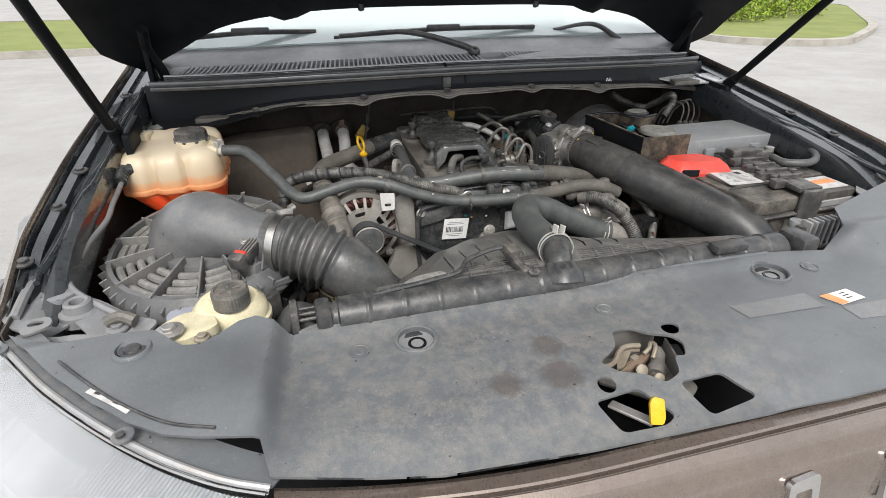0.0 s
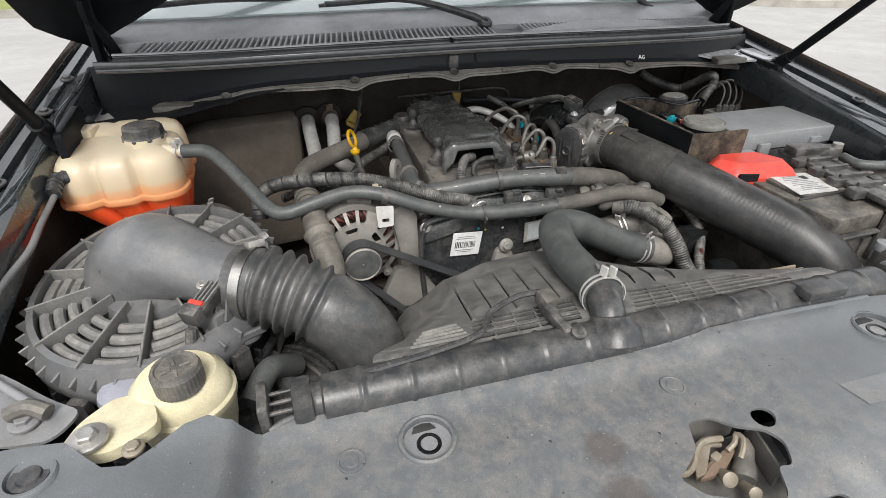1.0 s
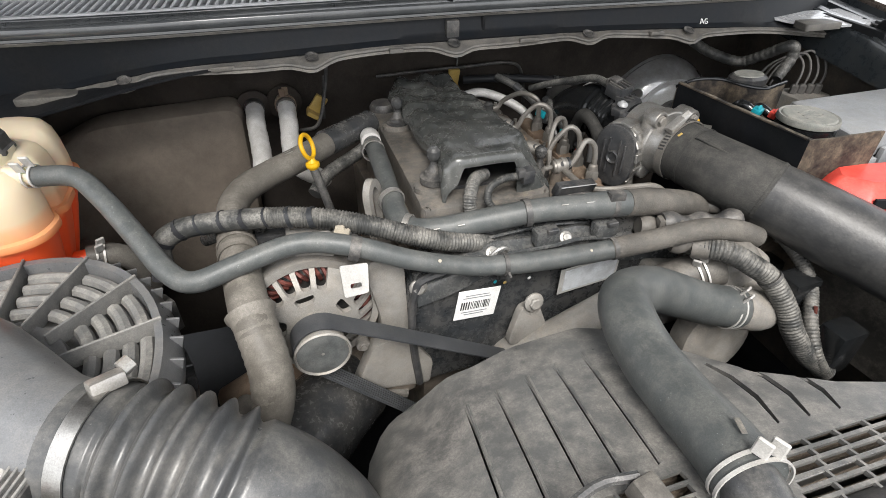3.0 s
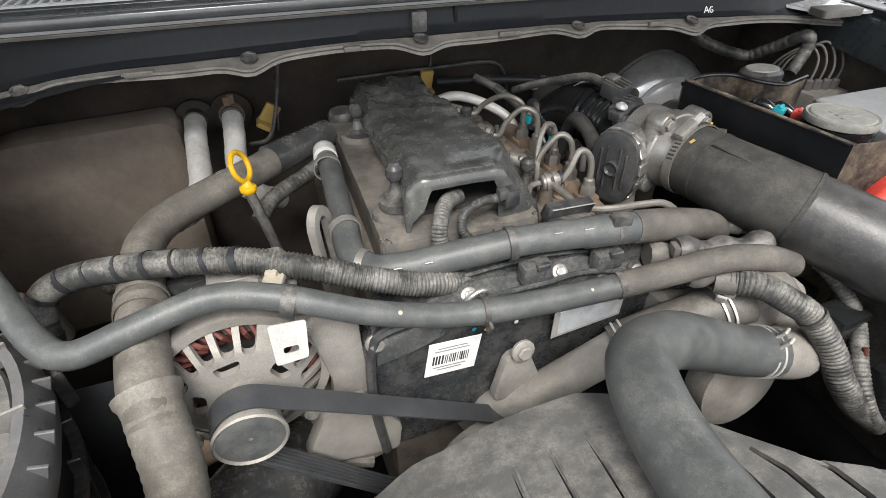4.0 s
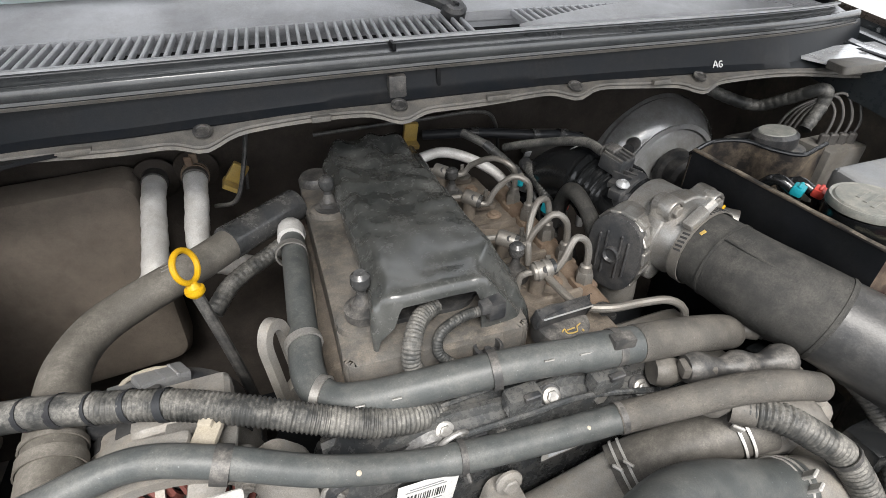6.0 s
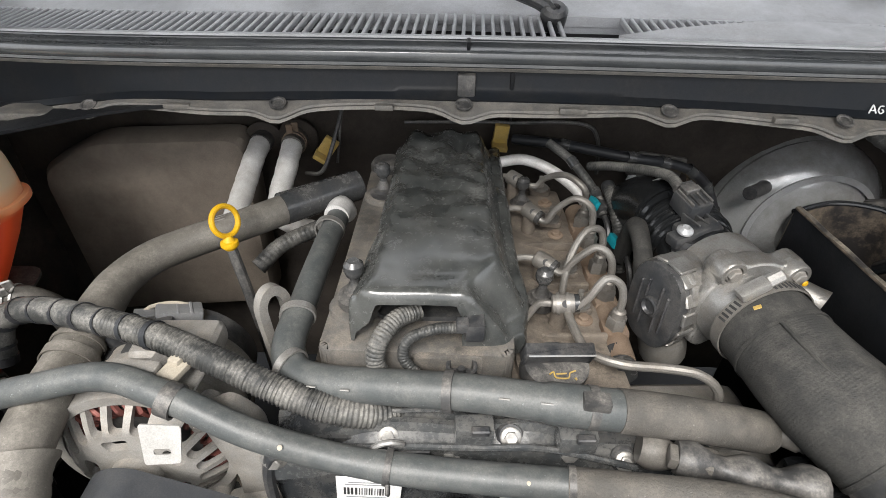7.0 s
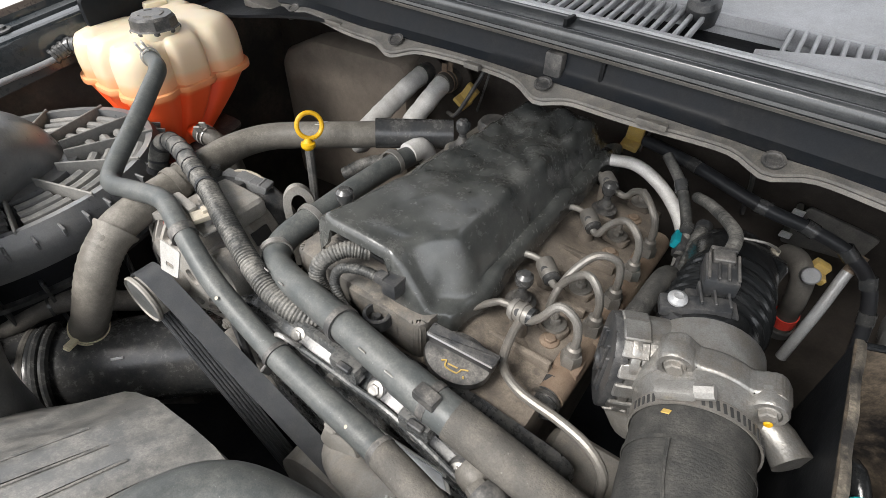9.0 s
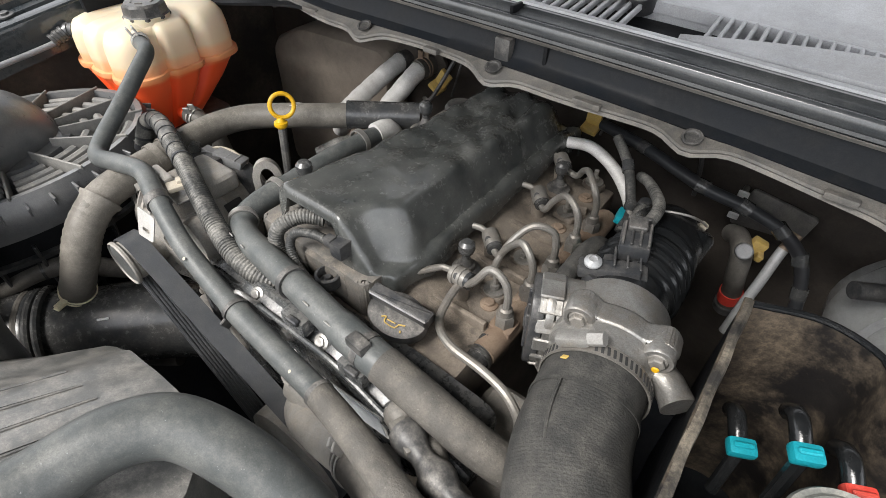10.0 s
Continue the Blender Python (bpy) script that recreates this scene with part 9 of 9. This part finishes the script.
part("master_cylinder", lathe([(0.040, 0.0), (0.040, 0.012), (0.030, 0.014), (0.030, 0.03), (0.033, 0.032), (0.033, 0.04), (0.024, 0.044), (0.022, 0.16), (0.0, 0.162)], 28, toward((0.515, 1.36, 0.975), (-0.1, -1, 0.03))), M_PLAST, bo_, "black master cylinder")
part("check_valve", tube([(0.445, 1.400, 1.02), (0.425, 1.37, 1.035), (0.39, 1.345, 1.04)], 0.010, 12), M_PLAST, bo_)
mc = thing("brake_reservoir", "dusty brake fluid reservoir with an oval filler cap", "reservoir", (0.455, 1.165, 1.04))
part("body", prism(rounded([(0.412, 1.125), (0.500, 1.130), (0.505, 1.205), (0.415, 1.210)], 0.02), 1.00, 1.116, 0.008), M_PLAST_D, mc)
part("rim", prism(rounded([(0.407, 1.120), (0.505, 1.125), (0.510, 1.210), (0.410, 1.215)], 0.022), 1.080, 1.088, 0.003), M_RUBBER_B, mc)
part("cap", lathe([(0.028, 0), (0.030, 0.006), (0.029, 0.018), (0.024, 0.022), (0.0, 0.022)], 36, Matrix.Translation((0.456, 1.158, 1.114)) @ Matrix.Diagonal((1.15, 0.85, 1, 1))), M_PLAST, mc, "dark cap with a pale dusty top")
part("cap_top", lathe([(0.023, 0), (0.022, 0.0015), (0, 0.0015)], 30, Matrix.Translation((0.456, 1.158, 1.1357)) @ Matrix.Diagonal((1.15, 0.85, 1, 1))), M_RESCAP, mc)
cr = thing("clutch_reservoir", "black fluid reservoir with a broad embossed grey cap", "reservoir", (0.372, 0.985, 1.08))
part("body", lathe([(0.033, 1.03), (0.035, 1.06), (0.036, 1.115), (0.0365, 1.122), (0.0375, 1.124), (0.0375, 1.137), (0.036, 1.138)], 34, pose(0.386, 0.988, -0.008)), M_GLOSS, cr)
part("cap", lathe([(0.036, 1.1385), (0.0385, 1.1395), (0.0385, 1.1450), (0.037, 1.1475), (0.034, 1.1465), (0.032, 1.1480), (0.0, 1.1485)], 40, pose(0.386, 0.988, -0.008)), M_RESCAP, cr, "broad dusty grey cap")
for k in range(3):
    part("embossed_bar", box(0, 0, 0, 0.034 - 0.006 * k, 0.004, 0.001, 0.0003, 1, pose(0.386, 0.980 + 0.009 * k, 1.1407, 0, 0, 10)), M_RESCAP, cr)
part("wire_strap", tube([(0.338, 0.968, 1.112), (0.352, 0.950, 1.108), (0.385, 0.946, 1.106), (0.405, 0.962, 1.108)], 0.003, 8), M_CREAM, cr, "cream strap")
for nm, p, c in (("teal_connector", (0.357, 1.043, 1.128), M_TEAL), ("teal_connector", (0.331, 1.052, 1.090), M_TEAL), ("red_connector", (0.390, 1.040, 1.120), M_RED)):
    t = thing(nm, ("teal" if c is M_TEAL else "red") + " plastic plug lock by the reservoir", "connector", p, "connectors")
    part("lock", box(0, 0, 0, 0.019, 0.013, 0.010, 0.003, 2, Matrix.Translation(p) @ pose(0, 0, 0, 10, 0, 25)), c, t)
    part("ridge", box(0, 0, 0, 0.014, 0.004, 0.003, 0.001, 1, Matrix.Translation(p) @ pose(0, 0, 0, 10, 0, 25) @ pose(0, 0, 0.006)), c, t)
    part("boot", tube([(p[0], p[1], p[2] - 0.005), (p[0] - 0.01, p[1] + 0.02, p[2] + 0.005), (p[0] - 0.012, p[1] + 0.035, p[2] - 0.01)], 0.0065, 12), M_GLOSS, t)
    part("lead", tube([(p[0], p[1], p[2] - 0.005), (p[0], p[1] - 0.01, p[2] - 0.05)], 0.005, 8), M_GLOSS, t)

abs_ = thing("brake_modulator", "cast brake modulator with four bent steel pipes", "brake modulator", (0.675, 1.21, 1.0))
part("block", box(0.678, 1.212, 1.018, 0.085, 0.060, 0.09, 0.006, 2), M_ALU_D, abs_)
for k in range(4):
    x = 0.652 + 0.0155 * k
    part("nut", lathe([(0.007, 0), (0.007, 0.016), (0.005, 0.018)], 6), M_DPIPE, abs_, "", Matrix.Translation((x, 1.212 - 0.004 * k, 1.062)))
    part("pipe", tube([(x, 1.212 - 0.004 * k, 1.075), (x + 0.006, 1.214 - 0.004 * k, 1.100), (x + 0.010, 1.222, 1.116 + 0.004 * k), (x + 0.004, 1.234, 1.127 + 0.003 * k), (x - 0.010, 1.248, 1.122), (x - 0.030, 1.262, 1.100), (x - 0.04, 1.27, 1.06)], 0.0022, 8, 0.005), M_DPIPE, abs_, "bent steel brake pipe")
sh = solo("scuttle_hose", tube([(0.515, 1.355, 1.135), (0.545, 1.335, 1.117), (0.590, 1.300, 1.104), (0.602, 1.262, 1.125), (0.604, 1.228, 1.148), (0.612, 1.215, 1.152), (0.612, 1.212, 1.130), (0.585, 1.205, 1.10)], ribbed(0.0090, 0.012, 0.08), 12, 0.002), M_LOOM, "grey taped hose under the scuttle corner", "hose", (0.5, 1.26, 1.12))

fb = thing("fuse_box", "grey plastic fuse box with a smooth lid", "fuse box", (0.58, 1.0, 1.0))
fo = rounded([(0.437, 0.945), (0.690, 0.938), (0.700, 1.075), (0.470, 1.082)], 0.008)
part("lid", prism(fo, 1.082, 1.116, 0.005), M_GREYBOX, fb)
part("base", prism([(0.57 + (x - 0.57) * 0.97, 1.01 + (y - 1.01) * 0.96) for x, y in fo], 0.98, 1.080, 0.004), M_PLAST, fb, "black fuse box base")
for x in (0.50, 0.63):
    part("latch", box(x, 0.938, 1.086, 0.026, 0.008, 0.024, 0.002), M_GREYBOX, fb)
part("latch", box(0.63, 1.085, 1.086, 0.03, 0.01, 0.02, 0.002), M_GREYBOX, fb)
part("side_lug", box(0.455, 0.936, 1.084, 0.03, 0.016, 0.012, 0.003), M_GREYBOX, fb)

bat = thing("battery", "dusty dark car battery with printed labels and a hold-down strap", "battery", (0.51, 0.80, 0.9))
bo2 = [(0.372, 0.790), (0.437, 0.700), (0.625, 0.690), (0.640, 0.870), (0.372, 0.900)]
bo2 = rounded([(0.385, 0.690), (0.635, 0.690), (0.640, 0.905), (0.375, 0.905)], 0.008)
part("case", prism(bo2, 0.86, 1.050, 0.005), M_BATT, bat)
part("lid", prism([(0.508 + (x - 0.508) * 1.015, 0.797 + (y - 0.797) * 1.015) for x, y in bo2], 1.052, 1.080, 0.004), M_BATT, bat)
part("lid_step", prism(rounded([(0.400, 0.760), (0.630, 0.760), (0.632, 0.850), (0.396, 0.850)], 0.006), 1.080, 1.086, 0.002), M_BATT, bat)
lb = part("label", prism(rounded([(0.395, 0.765), (0.470, 0.757), (0.482, 0.826), (0.405, 0.838)], 0.003), 1.0865, 1.0880, 0), M_OLDLABEL, bat, "white printed label")
for k in range(9):
    part("print_bar", box(0, 0, 0, 0.05 - 0.009 * (k % 3), 0.0018, 0.0008, 0.0002, 1, pose(0.437, 0.772 + 0.0062 * k, 1.0884, 0, 0, -6)), M_GREYBOX, lb)
part("print_block", box(0.456, 0.812, 1.0886, 0.010, 0.012, 0.0008, 0.0002), M_INK_SHADE, lb)
lb2 = part("label", prism(rounded([(0.535, 0.705), (0.625, 0.700), (0.628, 0.755), (0.54, 0.757)], 0.003), 1.0812, 1.0826, 0), M_OLDLABEL, bat, "white and orange printed label")
part("label_band", box(0.585, 0.732, 1.0829, 0.07, 0.018, 0.0008, 0.0002), M_ORANGE, lb2)
part("case_trim", box(0.590, 0.6875, 1.058, 0.085, 0.004, 0.013, 0.001, 1), M_PALEGREY, bat, "pale strip along the front edge")
part("case_mark", box(0.600, 0.6885, 1.02, 0.035, 0.001, 0.010, 0.0003), M_CAP, bat)
for x in (0.41, 0.49, 0.57):
    part("case_rib", box(x, 0.688, 0.985, 0.05, 0.003, 0.10, 0.001), M_BATT, bat)
for k in range(4):
    part("cell_block", box(0, 0, 0, 0.026, 0.020, 0.016, 0.003, 2, pose(0.478 + 0.006 * k, 0.735 + 0.040 * k, 1.092, 0, 0, -6)), M_PLAST_D, bat)
    part("vent_cap", lathe([(0.010, 0), (0.010, 0.005), (0.007, 0.007), (0, 0.007)], 18), M_PLAST_D, bat, "", Matrix.Translation((0.572 + 0.010 * k, 0.772 + 0.022 * k, 1.0855)))
# black strip on the lid for the shade in its groove
part("lid_groove", box(0, 0, 0, 0.24, 0.004, 0.004, 0.001, 1, pose(0.51, 0.759, 1.0815, 0, 0, 0)), M_INK_SHADE, bat)
part("front_ledge", box(0.505, 0.686, 1.048, 0.25, 0.012, 0.006, 0.002, 1), M_PLAST_D, bat)
hd = part("hold_down", box(0, 0, 0, 0.050, 0.225, 0.010, 0.003, 2, pose(0.517, 0.797, 1.093, 0, 0, -6)), M_PLAST_D, bat, "black hold-down strap")
part("strap_leg", box(0, 0, 0, 0.048, 0.008, 0.10, 0.002, 1, pose(0.506, 0.681, 1.045, 0, 0, -6)), M_PLAST_D, hd)
for k in range(5):
    part("strap_rib", box(0, 0, 0, 0.050, 0.006, 0.010, 0.001, 1, pose(0.510 + 0.004 * k, 0.74 + 0.034 * k, 1.100, 0, 0, -6)), M_PLAST_D, hd)
part("rod", tube([(0.432, 0.64, 0.98), (0.432, 0.64, 1.05)], 0.009, 14), M_PLAST_D, bat)
part("rod_knob", lathe([(0.013, 0), (0.014, 0.006), (0.012, 0.012), (0, 0.013)], 20), M_GREYBOX, bat, "", Matrix.Translation((0.432, 0.64, 1.05)))
rc = thing("terminal_cover", "bright red plastic positive terminal cover on the battery", "terminal cover", (0.40, 0.86, 1.08))
ro = rounded([(0.318, 0.890), (0.345, 0.846), (0.452, 0.818), (0.468, 0.852), (0.440, 0.908), (0.350, 0.924)], 0.006, 3)
ri = rounded([(0.340, 0.888), (0.362, 0.862), (0.440, 0.842), (0.448, 0.856), (0.428, 0.894), (0.358, 0.908)], 0.005, 3)
part("shell", loft([[(x, y, 1.074) for x, y in ro], [(x, y, 1.086) for x, y in ro], [(0.6 * x + 0.4 * u, 0.6 * y + 0.4 * w, 1.098) for (x, y), (u, w) in zip(ro, ri)], [(x, y, 1.107) for x, y in ri]]), M_RED, rc, "", None, 0.35)
part("notch", box(0, 0, 0, 0.035, 0.004, 0.014, 0.001, 1, pose(0.365, 0.841, 1.088, 0, 0, -16)), M_PANEL, rc)
ng = thing("negative_terminal", "grey negative cable clamped to the battery post", "battery cable", (0.585, 0.85, 1.08))
part("clamp", box(0, 0, 0, 0.045, 0.028, 0.020, 0.004, 2, pose(0.575, 0.872, 1.098, 0, 0, -12)), M_PLAST_D, ng)
part("post", lathe([(0.010, 0), (0.009, 0.03), (0, 0.031)], 16), M_ZINC, ng, "", Matrix.Translation((0.590, 0.865, 1.085)))
part("sensor", box(0, 0, 0, 0.07, 0.030, 0.016, 0.003, 2, pose(0.535, 0.880, 1.104, 0, 0, -8)), M_PLAST_D, ng)
part("cable", tube([(0.715, 1.043, 1.126), (0.712, 1.005, 1.126), (0.698, 0.940, 1.124), (0.689, 0.888, 1.118), (0.668, 0.827, 1.110), (0.637, 0.791, 1.106), (0.602, 0.782, 1.104), (0.568, 0.803, 1.102), (0.571, 0.837, 1.102)], 0.0080, 12), M_RUBBER, ng, "dusty grey cable")
part("cable_end", box(0.716, 1.050, 1.126, 0.018, 0.022, 0.016, 0.004, 2), M_YTAG, ng, "brass-coloured cable end")
bt = thing("sealed_bottle", "brown stained bottle neck with a teal and pink cap band", "bottle", (0.64, 0.72, 0.98))
part("neck", lathe([(0.020, 0.95), (0.022, 1.0), (0.018, 1.02), (0.015, 1.045)], 20, pose(0.655, 0.735, 0)), M_YTAG, bt)
part("band", lathe([(0.0155, 1.03), (0.0155, 1.046)], 20, pose(0.655, 0.735, 0)), M_TEAL, bt)
part("cap", lathe([(0.0165, 1.046), (0.0165, 1.058), (0.012, 1.061), (0, 1.061)], 20, pose(0.655, 0.735, 0)), mat("faded_pink_cap", (0.62, 0.30, 0.22), None, 0.5), bt)
solo("grille_box", box(0.47, 0.63, 1.035, 0.10, 0.03, 0.05, 0.006), M_PLAST_D, "ribbed pale plastic duct edge behind the cover", "duct", (0.47, 0.63, 1.0))
for k in range(7):
    part("duct_rib", box(0.43 + 0.013 * k, 0.620, 1.045, 0.006, 0.02, 0.05, 0.002), M_PALEGREY, bpy.data.objects["grille_box"])
